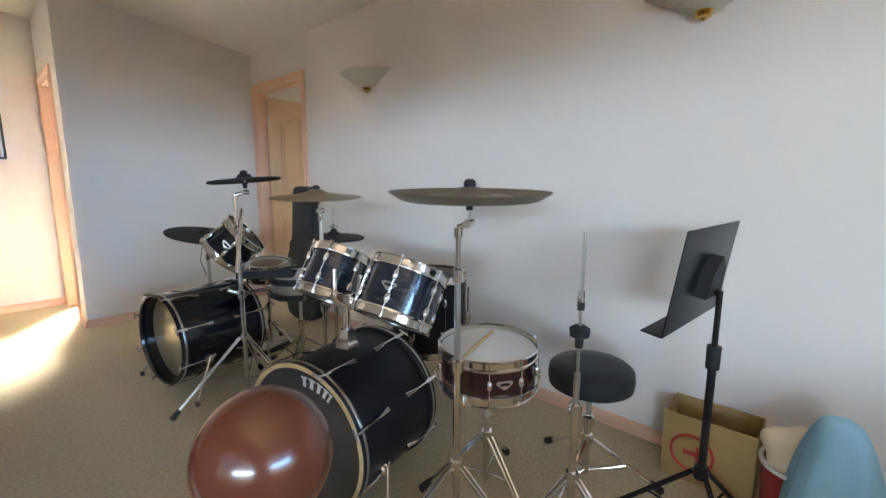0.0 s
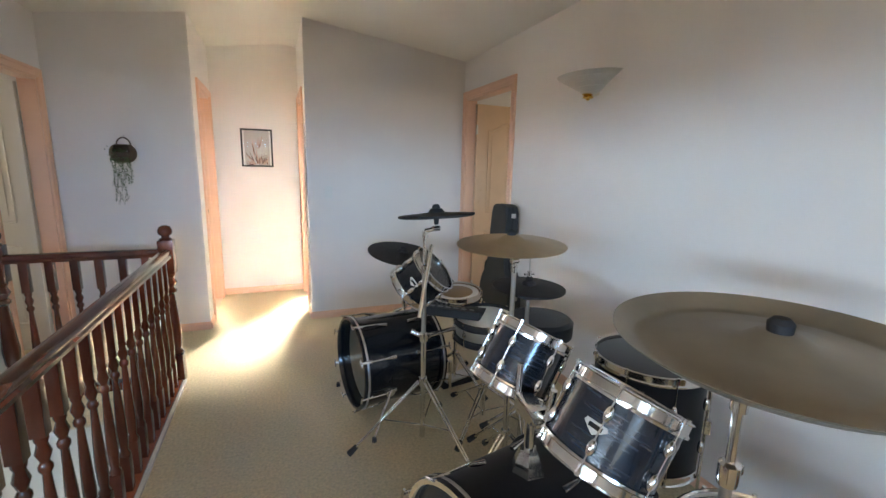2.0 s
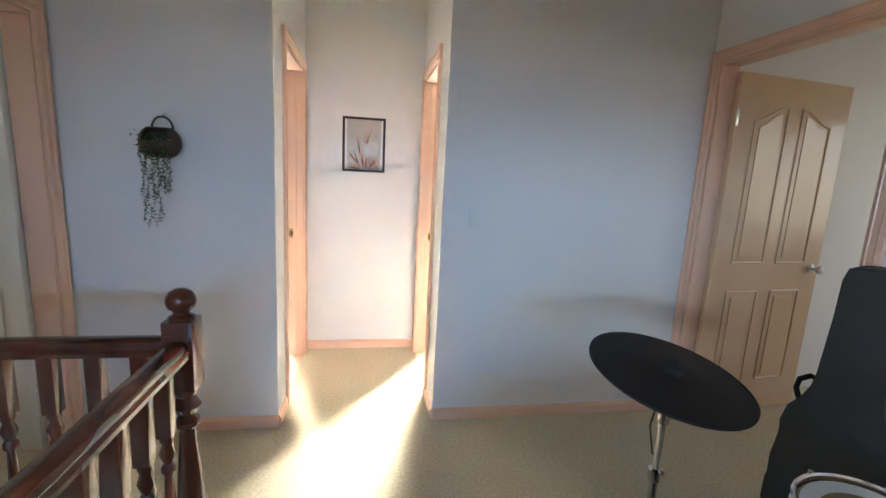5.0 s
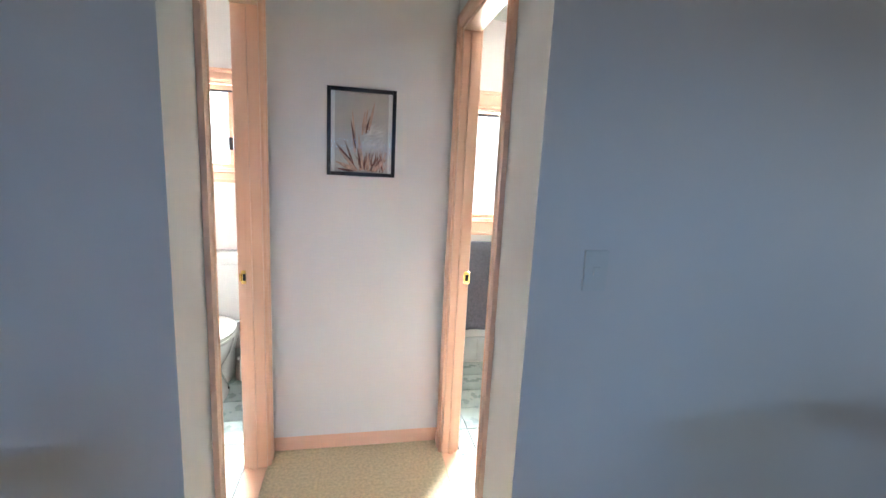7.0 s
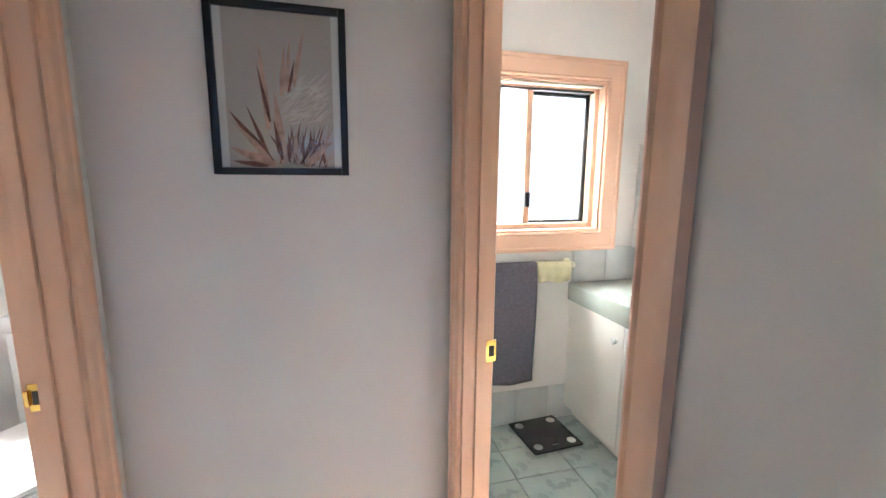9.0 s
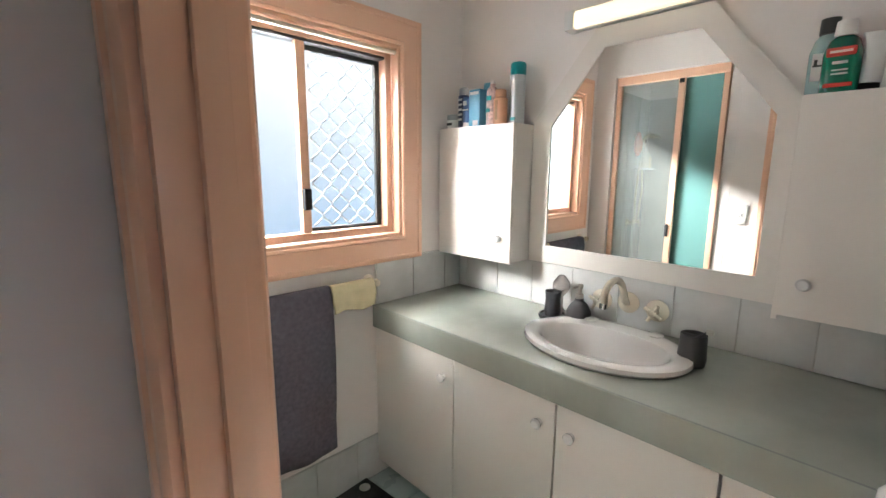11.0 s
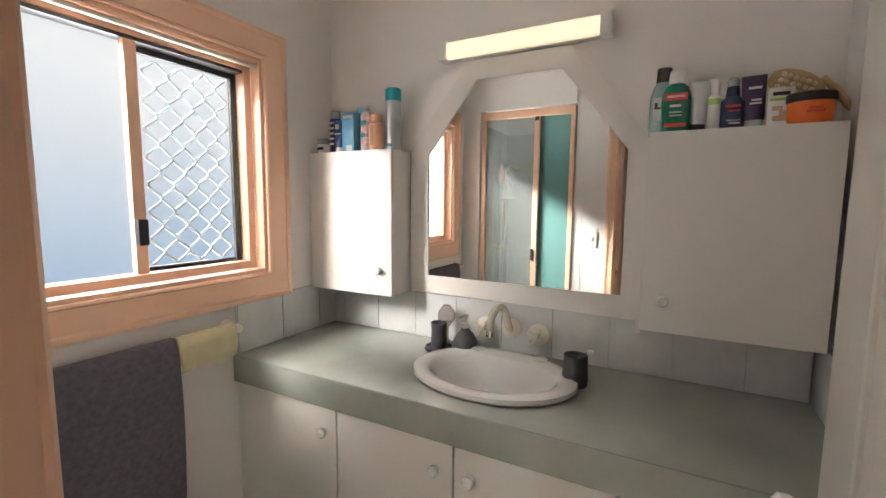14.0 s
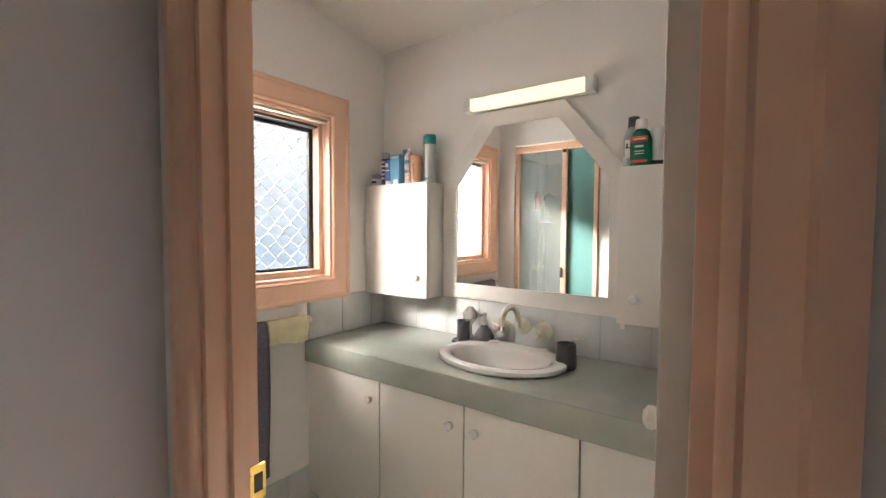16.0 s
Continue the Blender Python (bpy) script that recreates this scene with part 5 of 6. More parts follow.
for i, (y0, y1, ks) in enumerate(((1.542, N - 0.004, [(1.592, 0.628)]), (1.123, 1.540, [(1.178, 0.628)]), (0.703, 1.121, [(1.070, 0.628)]))):
    cb = thing("vanity_cabinet", pose(0, 0, 0), "white melamine vanity cabinet with one flat door", "cabinet", "vanity cabinets")
    part("body", boxed(CF + 0.028, XB - 0.02, y0 + 0.001, y1 - 0.001, 0.10, CU - 0.002), CABW, cb)
    d = part("door", boxed(CF + 0.008, CF + 0.026, y0 + 0.002, y1 - 0.002, 0.075, CU - 0.006, 0.002), CABW, cb)
    for ky, kz in ks:
        knob(d, CF + 0.008, ky, kz)
cb = thing("vanity_drawer_unit", pose(0, 0, 0), "white melamine vanity unit with drawers", "cabinet", "vanity cabinets")
part("body", boxed(CF + 0.028, XB - 0.02, SY + 0.01, 0.700, 0.10, CU - 0.002), CABW, cb)
for z0, z1 in ((0.512, CU - 0.006), (0.296, 0.508), (0.075, 0.292)):
    d = part("drawer", boxed(CF + 0.008, CF + 0.026, SY + 0.012, 0.699, z0, z1, 0.002), CABW, cb)
    knob(d, CF + 0.008, 0.47, (z0 + z1) / 2)
solo("vanity_kickboard", boxed(CF + 0.068, CF + 0.082, SY, N, 0.0, 0.099), CABW, "white kickboard under the vanity", "kickboard")

# worktop with a hole for the basin
BX, BY, BA, BB = 1.268, 1.118, 0.175, 0.232
wt = thing("vanity_worktop", pose(0, 0, 0), "grey-green marbled laminate worktop with thick front edge", "worktop")
bm = bmesh.new()
x0, x1, nseg = CF + 0.004, XB, 64
rim, edge = [], []
for k in range(nseg):
    a = 2 * math.pi * (k + 0.5) / nseg
    c, sn_ = math.cos(a), math.sin(a)
    reach = min(((x1 if c > 0 else x0) - BX) / c, ((N if sn_ > 0 else SY) - BY) / sn_)
    rim.append((BX + BA * 1.05 * c, BY + BB * 1.05 * sn_))
    edge.append((BX + reach * c, BY + reach * sn_))
for cx, cy in ((x0, SY), (x0, N), (x1, SY), (x1, N)):
    j = min(range(nseg), key=lambda i: (edge[i][0] - cx) ** 2 + (edge[i][1] - cy) ** 2)
    edge[j] = (cx, cy)
rt = [[bm.verts.new((*p, z)) for p in rim] for z in (CT, CU)]
et_ = [[bm.verts.new((*p, z)) for p in edge] for z in (CT, CU)]
for k in range(nseg):
    j = (k + 1) % nseg
    bm.faces.new((rt[0][k], rt[0][j], et_[0][j], et_[0][k]))
    bm.faces.new((rt[1][k], et_[1][k], et_[1][j], rt[1][j]))
    bm.faces.new((rt[0][k], rt[1][k], rt[1][j], rt[0][j]))
    bm.faces.new((et_[0][k], et_[0][j], et_[1][j], et_[1][k]))
part("laminate_top", bm, COUNTER, wt)
part("front_edge", boxed(CF - 0.003, CF + 0.003, SY, N, CU, CT - 0.0022, 0.001), COUNTER, wt)
part("edge_joint", boxed(CF - 0.001, CF + 0.0038, SY, N, CT - 0.0020, CT - 0.0006), GROUTD, wt, "thin dark joint along the edge")

ba = thing("wash_basin", pose(BX, BY, CT), "white oval ceramic drop-in basin in the worktop", "basin")
bm = bmesh.new()
prof = [(1.14, 0.002), (1.17, 0.010), (1.16, 0.022), (1.09, 0.029), (0.98, 0.028), (0.90, 0.018), (0.84, -0.01), (0.76, -0.07), (0.55, -0.115), (0.25, -0.13), (0.1, -0.133), (0, -0.133)]
seg = 48
rings = []
for s, z in prof:
    if s == 0:
        rings.append([bm.verts.new((0, 0, z))])
        continue
    ring = []
    for k in range(seg):
        a = 2 * math.pi * k / seg
        back = 0.16 * max(0, math.cos(a)) if 0.5 < s <= 0.9 else 0.0
        dip = 0.0
        ring.append(bm.verts.new((BA * s * math.cos(a) * (1 - back), BB * s * math.sin(a), z)))
    rings.append(ring)
for a, c in zip(rings, rings[1:]):
    for k in range(seg):
        j = (k + 1) % seg
        bm.faces.new((a[k], a[j], c[j], c[k]) if len(c) > 1 else (a[k], a[j], c[0]))
part("bowl", bm, CERAM, ba)
part("drain", turned([(0, -0.128), (0.022, -0.128), (0.024, -0.131), (0, -0.1325)], 18), CHROME, ba)
# dark bar for the shade inside the overflow; no slot is cut
part("overflow_shade", boxed(0.125, 0.129, -0.012, 0.012, -0.032, -0.026, 0.001), DARK, ba)
for s in (-1, 1):
    part("soap_ledge", turned([(0, 0.0265), (0.022, 0.0275), (0.026, 0.031), (0.020, 0.0335), (0, 0.033)], 16, pose(0.158, s * 0.115, 0)), CERAM, ba)

# wall-mounted taps
def flange(parent, y, z, r=0.040):
    return part("flange", turned([(0, 0), (r, 0), (r, 0.004), (r * 0.7, 0.012), (0.011, 0.016), (0.011, 0.03), (0, 0.03)], 20, pose(XB - 0.009, y, z, 0, -90, 0)), IVORY, parent)


tp = thing("basin_taps", pose(0, 0, 0), "ivory wall-mounted swan-neck spout and cross-handle taps", "tap")
flange(tp, 1.142, 0.905)
part("spout", tube(bmesh.new(), [(XB - 0.03, 1.142, 0.905), (XB - 0.045, 1.143, 0.925), (XB - 0.052, 1.148, 0.955)] + [(XB - 0.052 - 0.055 * (1 - math.cos(math.pi * i / 9)), 1.15 + 0.018 * i / 9, 0.96 + 0.042 * math.sin(math.pi * i / 9)) for i in range(10)] + [(XB - 0.164, 1.168, 0.925)], 0.0125, 12), IVORY, tp)
part("nozzle", rod(bmesh.new(), (XB - 0.164, 1.168, 0.927), (XB - 0.166, 1.168, 0.908), 0.0138), CHROME, tp)
for y in (1.244, 1.038):
    hd = flange(tp, y, 0.896)
    part("stem", rod(bmesh.new(), (XB - 0.03, y, 0.896), (XB - 0.062, y, 0.896), 0.009), IVORY, tp)
    bm = bmesh.new()
    for a in (0.5, 0.5 + math.pi / 2):
        dy, dz = 0.034 * math.cos(a), 0.034 * math.sin(a)
        rod(bm, (XB - 0.058, y - dy, 0.896 - dz), (XB - 0.058, y + dy, 0.896 + dz), 0.0065)
    bmesh.ops.create_uvsphere(bm, u_segments=12, v_segments=8, radius=0.012, matrix=Matrix.Translation((XB - 0.06, y, 0.896)))
    part("cross_handle", bm, IVORY, tp)

# mirror in its octagonal white frame, and the tube lamp over it
mf = thing("mirror_unit", pose(0, 0, 0), "white octagonal framed mirror fixed between the wall cabinets", "mirror")
outer = [(0.704, 0.994), (0.704, 1.592), (0.712, 1.592), (0.959, 1.900), (1.333, 1.900), (1.588, 1.588), (1.588, 1.008)]
inner = [(0.766, 1.070), (0.766, 1.549), (0.768, 1.551), (0.987, 1.830), (1.297, 1.830), (1.505, 1.563), (1.505, 1.076)]
bm = bmesh.new()
xf, xk = XB - 0.018, XB - 0.001
vo = [[bm.verts.new((x, *p)) for p in outer] for x in (xf, xk)]
vi = [[bm.verts.new((x, *p)) for p in inner] for x in (xf, xk)]
for k in range(len(outer)):
    j = (k + 1) % len(outer)
    bm.faces.new((vo[0][k], vo[0][j], vi[0][j], vi[0][k]))
    bm.faces.new((vo[1][k], vi[1][k], vi[1][j], vo[1][j]))
    bm.faces.new((vo[0][k], vo[1][k], vo[1][j], vo[0][j]))
    bm.faces.new((vi[0][k], vi[0][j], vi[1][j], vi[1][k]))
part("frame", bm, CABW, mf)
part("filler_strip", boxed(xf, xk, 0.702, 0.716, 0.952, 0.994), CABW, mf)
part("mirror_glass", prism(bmesh.new(), inner, "x", XB - 0.012, XB - 0.004), MIRROR, mf)
tl = thing("tube_wall_lamp", pose(XB, 1.135, 1.937), "white fluorescent tube lamp, glowing warm, over the mirror", "wall lamp")
part("body", boxed(-0.035, 0, -0.288, 0.288, -0.032, 0.032, 0.004), SWITCHP, tl)
part("cover", boxed(-0.062, -0.034, -0.272, 0.272, -0.030, 0.028, 0.010), LAMPG, tl, "glowing translucent tube cover")
for s in (-1, 1):
    part("end_cap", boxed(-0.064, 0, s * 0.290 - 0.018, s * 0.290 + 0.018, -0.034, 0.034, 0.005), SWITCHP, tl)

# wall cabinets
CX = 1.389
for nm, y0, y1, ky, kz in (("wall_cabinet", 1.592, N - 0.003, 1.650, 1.103), ("wall_cabinet", 0.262, 0.700, 0.640, 1.095)):
    cb = thing(nm, pose(0, 0, 0), "white melamine wall cabinet with a flat door", "cabinet", "bathroom wall cabinets")
    part("body", boxed(CX + 0.018, XB - 0.001, y0, y1, 1.003, 1.578, 0.001), CABW, cb)
    d = part("door", boxed(CX, CX + 0.0165, y0 + 0.001, y1 - 0.001, 1.0, 1.578, 0.0015), CABW, cb)
    knob(d, CX, ky, kz)

# towel rail, towel and yellow cloth
tr = thing("towel_rail", pose(0, 0, 0), "ivory towel rail on round wall mounts", "towel rail")
part("rail", rod(bmesh.new(), (0.25, N - 0.055, 0.925), (0.985, N - 0.055, 0.925), 0.008), IVORY, tr)
for x in (0.262, 0.972):
    bm = turned([(0, 0), (0.028, 0), (0.026, 0.008), (0.012, 0.016), (0.011, 0.05), (0.018, 0.056), (0.014, 0.070), (0, 0.072)], 18, pose(x, N, 0.925, 90, 0, 0))
    part("wall_mount", bm, IVORY, tr)


def drape(name, x0, x1, front, back, th, material, label, category, wav, stripes=()):
    """A cloth folded over the rail."""
    bm = bmesh.new()
    path = [(0.018, 0.925 - back)] + [(0.018, 0.925 - back * f) for f in (0.75, 0.5, 0.25)] + [(0.012 * math.cos(a) + 0.004, 0.935 + 0.013 * math.sin(a)) for a in (0.3, 1.2, 2.0, 2.8)]
    n = 22
    path += [(-0.016 - 0.004 * math.sin(3 * f / n), 0.925 - front * f / n) for f in range(1, n + 1)]
    nx = 26
    grid = []
    for i in range(nx + 1):
        u = i / nx
        row = []
        for j, (dy, z) in enumerate(path):
            low = max(0, (0.925 - z)) / front
            w = wav * (math.sin(u * 9 + 1) + 0.5 * math.sin(u * 21)) * (0.3 + low)
            st = 0.003 if any(abs((0.925 - z) - s) < 0.012 for s in stripes) and dy < 0 else 0.0
            xx = x0 + (x1 - x0) * u + 0.006 * math.sin(low * 5) * (u - 0.4)
            row.append(bm.verts.new((xx, N - 0.055 + dy - th * (1 if dy < 0 else -0.4) - w * (1 if dy < 0 else 0) + st, z + 0.006 * math.sin(u * 7) * low)))
        grid.append(row)
    for i in range(nx):
        for j in range(len(path) - 1):
            bm.faces.new((grid[i][j], grid[i + 1][j], grid[i + 1][j + 1], grid[i][j + 1]))
    ob = solo(name, bm, material, label, category)
    sd = ob.modifiers.new("thick", "SOLIDIFY")
    sd.thickness, sd.offset = th, 0
    return ob


drape("bath_towel", 0.33, 0.752, 0.64, 0.5, 0.008, TOWEL, "charcoal grey terry bath towel folded over the rail", "towel", 0.004, (0.49, 0.535, 0.58))
drape("yellow_cloth", 0.758, 0.955, 0.085, 0.08, 0.004, CLOTHY, "pale yellow cleaning cloth folded over the rail", "cloth", 0.004)


# things on the worktop
G1, G2 = "toiletries on the narrow cabinet", "toiletries on the wide cabinet"
def bottle(name, x, y, z, prof, material, label, category="bottle", group="", seg=20, sx=1.0, rz=0.0, ry=0.0):
    ob = thing(name, pose(x, y, z, 0, ry, rz) @ Matrix.Scale(1.2 if group == G1 else 1.12 if group == G2 else 1.0, 4), label, category, group)
    bd = part("body", turned(prof, seg, Matrix.Diagonal((sx, 1, 1, 1))), material, ob)
    return ob


cu = thing("tumbler_on_dish", pose(1.415, 1.392, CT), "dark grey resin tumbler standing on a round dish", "tumbler")
part("dish", turned([(0, 0), (0.050, 0), (0.055, 0.006), (0.054, 0.016), (0.048, 0.016), (0.046, 0.010), (0, 0.010)], 28), GREYR, cu)
part("cup", turned([(0, 0.011), (0.029, 0.011), (0.032, 0.03), (0.029, 0.075), (0.032, 0.108), (0.029, 0.108), (0.025, 0.075), (0, 0.03)], 24), GREYR, cu)
og = thing("glass_ornament", pose(1.475, 1.392, CT), "cut-glass faceted stopper ornament behind the tumbler", "ornament")
bm = turned([(0, 0), (0.026, 0), (0.026, 0.01), (0.01, 0.03), (0.01, 0.075), (0.036, 0.11), (0.034, 0.135), (0.014, 0.162), (0, 0.165)], 8)
part("faceted_glass", bm, clear("cut_glass", (0.75, 0.72, 0.70), 0.1, 0.45, (0.5, 0.47, 0.45)), og)
sd = bottle("soap_dispenser", 1.437, 1.292, CT, [(0, 0), (0.044, 0), (0.049, 0.012), (0.046, 0.045), (0.030, 0.075), (0.017, 0.086), (0.016, 0.096), (0, 0.096)], GREYR, "dark grey resin soap dispenser with a steel pump", "soap dispenser")
part("pump_collar", turned([(0, 0.096), (0.015, 0.096), (0.015, 0.112), (0.007, 0.116), (0.007, 0.135), (0.012, 0.136), (0.012, 0.150), (0, 0.151)], 18), STEEL, sd, "brushed steel pump")
part("spout", rod(bmesh.new(), (0, 0, 0.142), (-0.034, 0.012, 0.139), 0.0045), STEEL, sd)
tb = bottle("toothbrush_holder", 1.338, 0.868, CT, [(0, 0), (0.036, 0), (0.040, 0.02), (0.038, 0.06), (0.036, 0.096), (0.033, 0.096), (0.033, 0.07), (0, 0.07)], GREYR, "dark grey resin toothbrush holder holding a brush", "toothbrush holder")
part("divider", boxed(-0.003, 0.003, -0.033, 0.033, 0.07, 0.094), GREYR, tb)
br = part("toothbrush", rod(bmesh.new(), (0.004, 0.005, 0.072), (-0.02, -0.04, 0.115), 0.005), GREYR, tb)
part("bristle_head", boxed(-0.028, -0.014, -0.055, -0.036, 0.110, 0.124, 0.002), STEEL, br)

# toiletries on the cabinets
CZ = 1.578


def carton(name, x, y, w, d, h, material, label, rz=0, group=""):
    ob = thing(name, pose(x, y, CZ, 0, 0, rz) @ Matrix.Scale(1.2 if group == G1 else 1.12, 4), label, "box", group)
    part("carton", boxed(-d / 2, d / 2, -w / 2, w / 2, 0, h, 0.001), material, ob)
    return ob


def squeezy(name, x, y, w, h, capm, bodym, label, group, cap=0.03, tilt=0):
    """A squeeze tube standing on its cap, flat at its top."""
    ob = thing(name, pose(x, y, CZ, tilt, 0, 0) @ Matrix.Scale(1.2 if group == G1 else 1.12, 4), label, "tube", group)
    bm = bmesh.new()
    rings = []
    for f in (0, 0.25, 0.5, 0.75, 1.0):
        a, c = w / 2 * (0.86 + 0.14 * f), w * 0.36 * (1 - f) + 0.0015
        rings.append([bm.verts.new((c * math.cos(2 * math.pi * k / 18), a * math.sin(2 * math.pi * k / 18), cap + (h - cap) * f)) for k in range(18)])
    for p, q in zip(rings, rings[1:]):
        for k in range(18):
            bm.faces.new((p[k], p[(k + 1) % 18], q[(k + 1) % 18], q[k]))
    bm.faces.new(rings[0])
    bm.faces.new(rings[-1][::-1])
    part("tube_body", bm, bodym, ob)
    part("cap", turned([(0, 0), (w * 0.38, 0), (w * 0.40, cap * 0.5), (w * 0.38, cap), (0, cap)], 18, Matrix.Diagonal((0.85, 1, 1, 1))), capm, ob)
    return ob


WHITE = plain("white_plastic", (0.75, 0.74, 0.72))
NAVY = plain("navy_plastic", (0.012, 0.022, 0.07))
MIDB = plain("mid_blue_plastic", (0.02, 0.07, 0.22))
SKYB = plain("sky_blue_card", (0.10, 0.33, 0.50))
TEALP = plain("teal_plastic", (0.0, 0.22, 0.24))
SILV = mat("silver_can", (0.5, 0.52, 0.53), 0.3, 0.6, var=0.05, bump=0.0)
PEACH = plain("peach_plastic", (0.66, 0.36, 0.22))
PATT = mat("speckled_can", (0.58, 0.42, 0.40), 0.35, var=0.55, scale=90, bump=0.0)
PURP = plain("purple_plastic", (0.032, 0.008, 0.055))
ORNG = plain("orange_plastic", (0.72, 0.14, 0.01))
GRNL = plain("green_liquid", (0.0, 0.13, 0.075), 0.1)
BLKP = plain("black_plastic", (0.01, 0.01, 0.01))
LIME = plain("lime_print", (0.35, 0.5, 0.12))

jr = bottle("cream_jar", 1.455, 1.985, CZ, [(0, 0), (0.022, 0), (0.027, 0.012), (0.029, 0.034), (0, 0.034)], WHITE, "small white jar with a clear lid", "jar", G1)
part("lid", turned([(0, 0.0345), (0.027, 0.0345), (0.027, 0.055), (0, 0.056)], 20), clear("clear_lid", (0.8, 0.8, 0.8), 0.1, 0.4), jr)
bars(jr, [(-0.0295, -0.0285, -0.016, 0.012, 0.014, 0.024)], BLKP)
tb1 = bottle("spray_bottle_navy", 1.455, 1.925, CZ, [(0, 0), (0.020, 0), (0.021, 0.01), (0.021, 0.118), (0.018, 0.122), (0, 0.122)], NAVY, "navy blue round bottle with a grey cap", "bottle", G1)
part("cap", turned([(0, 0.1225), (0.018, 0.1225), (0.018, 0.146), (0.014, 0.150), (0, 0.150)], 18), plain("grey_cap", (0.35, 0.36, 0.38)), tb1)
bars(tb1, [(-0.0222, -0.0205, -0.010, 0.010, 0.030 + 0.018 * i, 0.037 + 0.018 * i) for i in range(5)], WHITE)
t2 = squeezy("lotion_tube_blue", 1.430, 1.880, 0.042, 0.112, WHITE, MIDB, "blue squeeze tube standing on a white cap", G1, 0.018)
bars(t2, [(-0.0135, -0.0115, -0.006, 0.010, 0.080, 0.096), (-0.0145, -0.012, -0.014, 0.012, 0.062, 0.066)], WHITE)
c1 = carton("carton_sky_blue", 1.440, 1.822, 0.050, 0.05, 0.130, SKYB, "sky blue cosmetics carton", 0, G1)
bars(c1, [(-0.0262, -0.0251, -0.020, 0.020, 0.112, 0.122), (-0.0262, -0.0251, -0.018, 0.006, 0.004, 0.022)], WHITE)
part("open_flap", boxed(-0.001, 0.001, -0.024, 0.024, 0.130, 0.165, 0, pose(0.01, -0.012, 0.0, 0, 12, 0)), SKYB, c1)
bottle("lotion_bottle_white", 1.468, 1.768, CZ, [(0, 0), (0.015, 0), (0.016, 0.004), (0.016, 0.120), (0.010, 0.126), (0, 0.126)], WHITE, "slim white lotion bottle", "bottle", G1)
s1 = bottle("dry_shampoo_can", 1.435, 1.742, CZ, [(0, 0), (0.020, 0), (0.021, 0.006), (0.021, 0.118), (0.016, 0.128), (0.010, 0.132), (0.010, 0.142), (0, 0.142)], PATT, "speckled pink and white spray can", "spray can", G1)
part("nozzle", turned([(0, 0.1425), (0.009, 0.1425), (0.008, 0.152), (0, 0.153)], 14), WHITE, s1)
bars(s1, [(-0.0222, -0.0207, -0.012, 0.010, 0.085, 0.10), (-0.0222, -0.0207, -0.006, 0.012, 0.045, 0.058)], TEALP)
pb = bottle("peach_lotion_bottle", 1.425, 1.690, CZ, [(0, 0), (0.024, 0), (0.025, 0.005), (0.025, 0.085), (0.020, 0.091), (0, 0.091)], PEACH, "peach lotion bottle with peach cap", "bottle", G1)
part("cap", turned([(0, 0.0915), (0.020, 0.0915), (0.020, 0.114), (0.017, 0.117), (0, 0.117)], 18), PEACH, pb)
bars(pb, [(-0.0262, -0.0247, -0.006, 0.004, 0.015, 0.080)], plain("tan_print", (0.4, 0.24, 0.12)))
hs = bottle("hairspray_can", 1.462, 1.632, CZ, [(0, 0), (0.025, 0), (0.026, 0.004), (0.026, 0.160), (0, 0.160)], SILV, "silver hairspray can with a teal cap", "spray can", G1)
part("cap", turned([(0, 0.1605), (0.0265, 0.1605), (0.0265, 0.196), (0.023, 0.201), (0, 0.201)], 22), TEALP, hs)
bars(hs, [(-0.027, -0.0255, -0.011, 0.011, 0.012, 0.022)], TEALP)

m1 = bottle("mouthwash_clear", 1.475, 0.672, CZ, [(0, 0), (0.030, 0), (0.032, 0.01), (0.032, 0.10), (0.024, 0.128), (0.015, 0.138), (0, 0.138)], plain("pale_teal_bottle", (0.28, 0.42, 0.42), 0.15), "pale teal mouthwash bottle with a black cap", "bottle", G2, sx=0.7)
part("cap", turned([(0, 0.1385), (0.019, 0.1385), (0.018, 0.172), (0, 0.173)], 18), BLKP, m1)
bars(m1, [(-0.026, -0.0222, -0.022, 0.022, 0.035, 0.095)], WHITE)
bars(m1, [(-0.0268, -0.0258, 0.004, 0.020, 0.066, 0.070), (-0.0268, -0.0258, 0.012, 0.018, 0.070, 0.082)], BLKP)
m2 = bottle("mouthwash_green", 1.430, 0.637, CZ, [(0, 0), (0.032, 0), (0.034, 0.01), (0.034, 0.085), (0.026, 0.112), (0.016, 0.120), (0, 0.120)], GRNL, "green mouthwash bottle with a white cap and red label", "bottle", G2, sx=0.7)
part("cap", turned([(0, 0.1205), (0.020, 0.1205), (0.017, 0.152), (0, 0.153)], 18), WHITE, m2)
lb = boxed(-0.0268, -0.0235, -0.024, 0.026, 0.076, 0.094, 0.003)
part("label", lb, PRINT, m2, "red label band")
bars(m2, [(-0.0268, -0.0238, -0.024, 0.024, 0.012, 0.020)], PRINT, "lower_band")
bars(m2, [(-0.0276, -0.0267, -0.018, 0.020, 0.083, 0.088), (-0.0255, -0.0236, -0.012, 0.014, 0.060, 0.066), (-0.0255, -0.0236, -0.014, 0.014, 0.046, 0.049), (-0.0255, -0.0236, -0.014, 0.014, 0.038, 0.041)], WHITE)
squeezy("toothpaste_tube_silver", 1.445, 0.585, 0.052, 0.124, BLKP, SILV, "crumpled silver toothpaste tube on a black cap", G2, 0.018, 3)
wb = bottle("pump_bottle_white", 1.455, 0.545, CZ, [(0, 0), (0.019, 0), (0.020, 0.004), (0.020, 0.078), (0.016, 0.086), (0, 0.086)], WHITE, "white pump bottle with a green band", "bottle", G2)
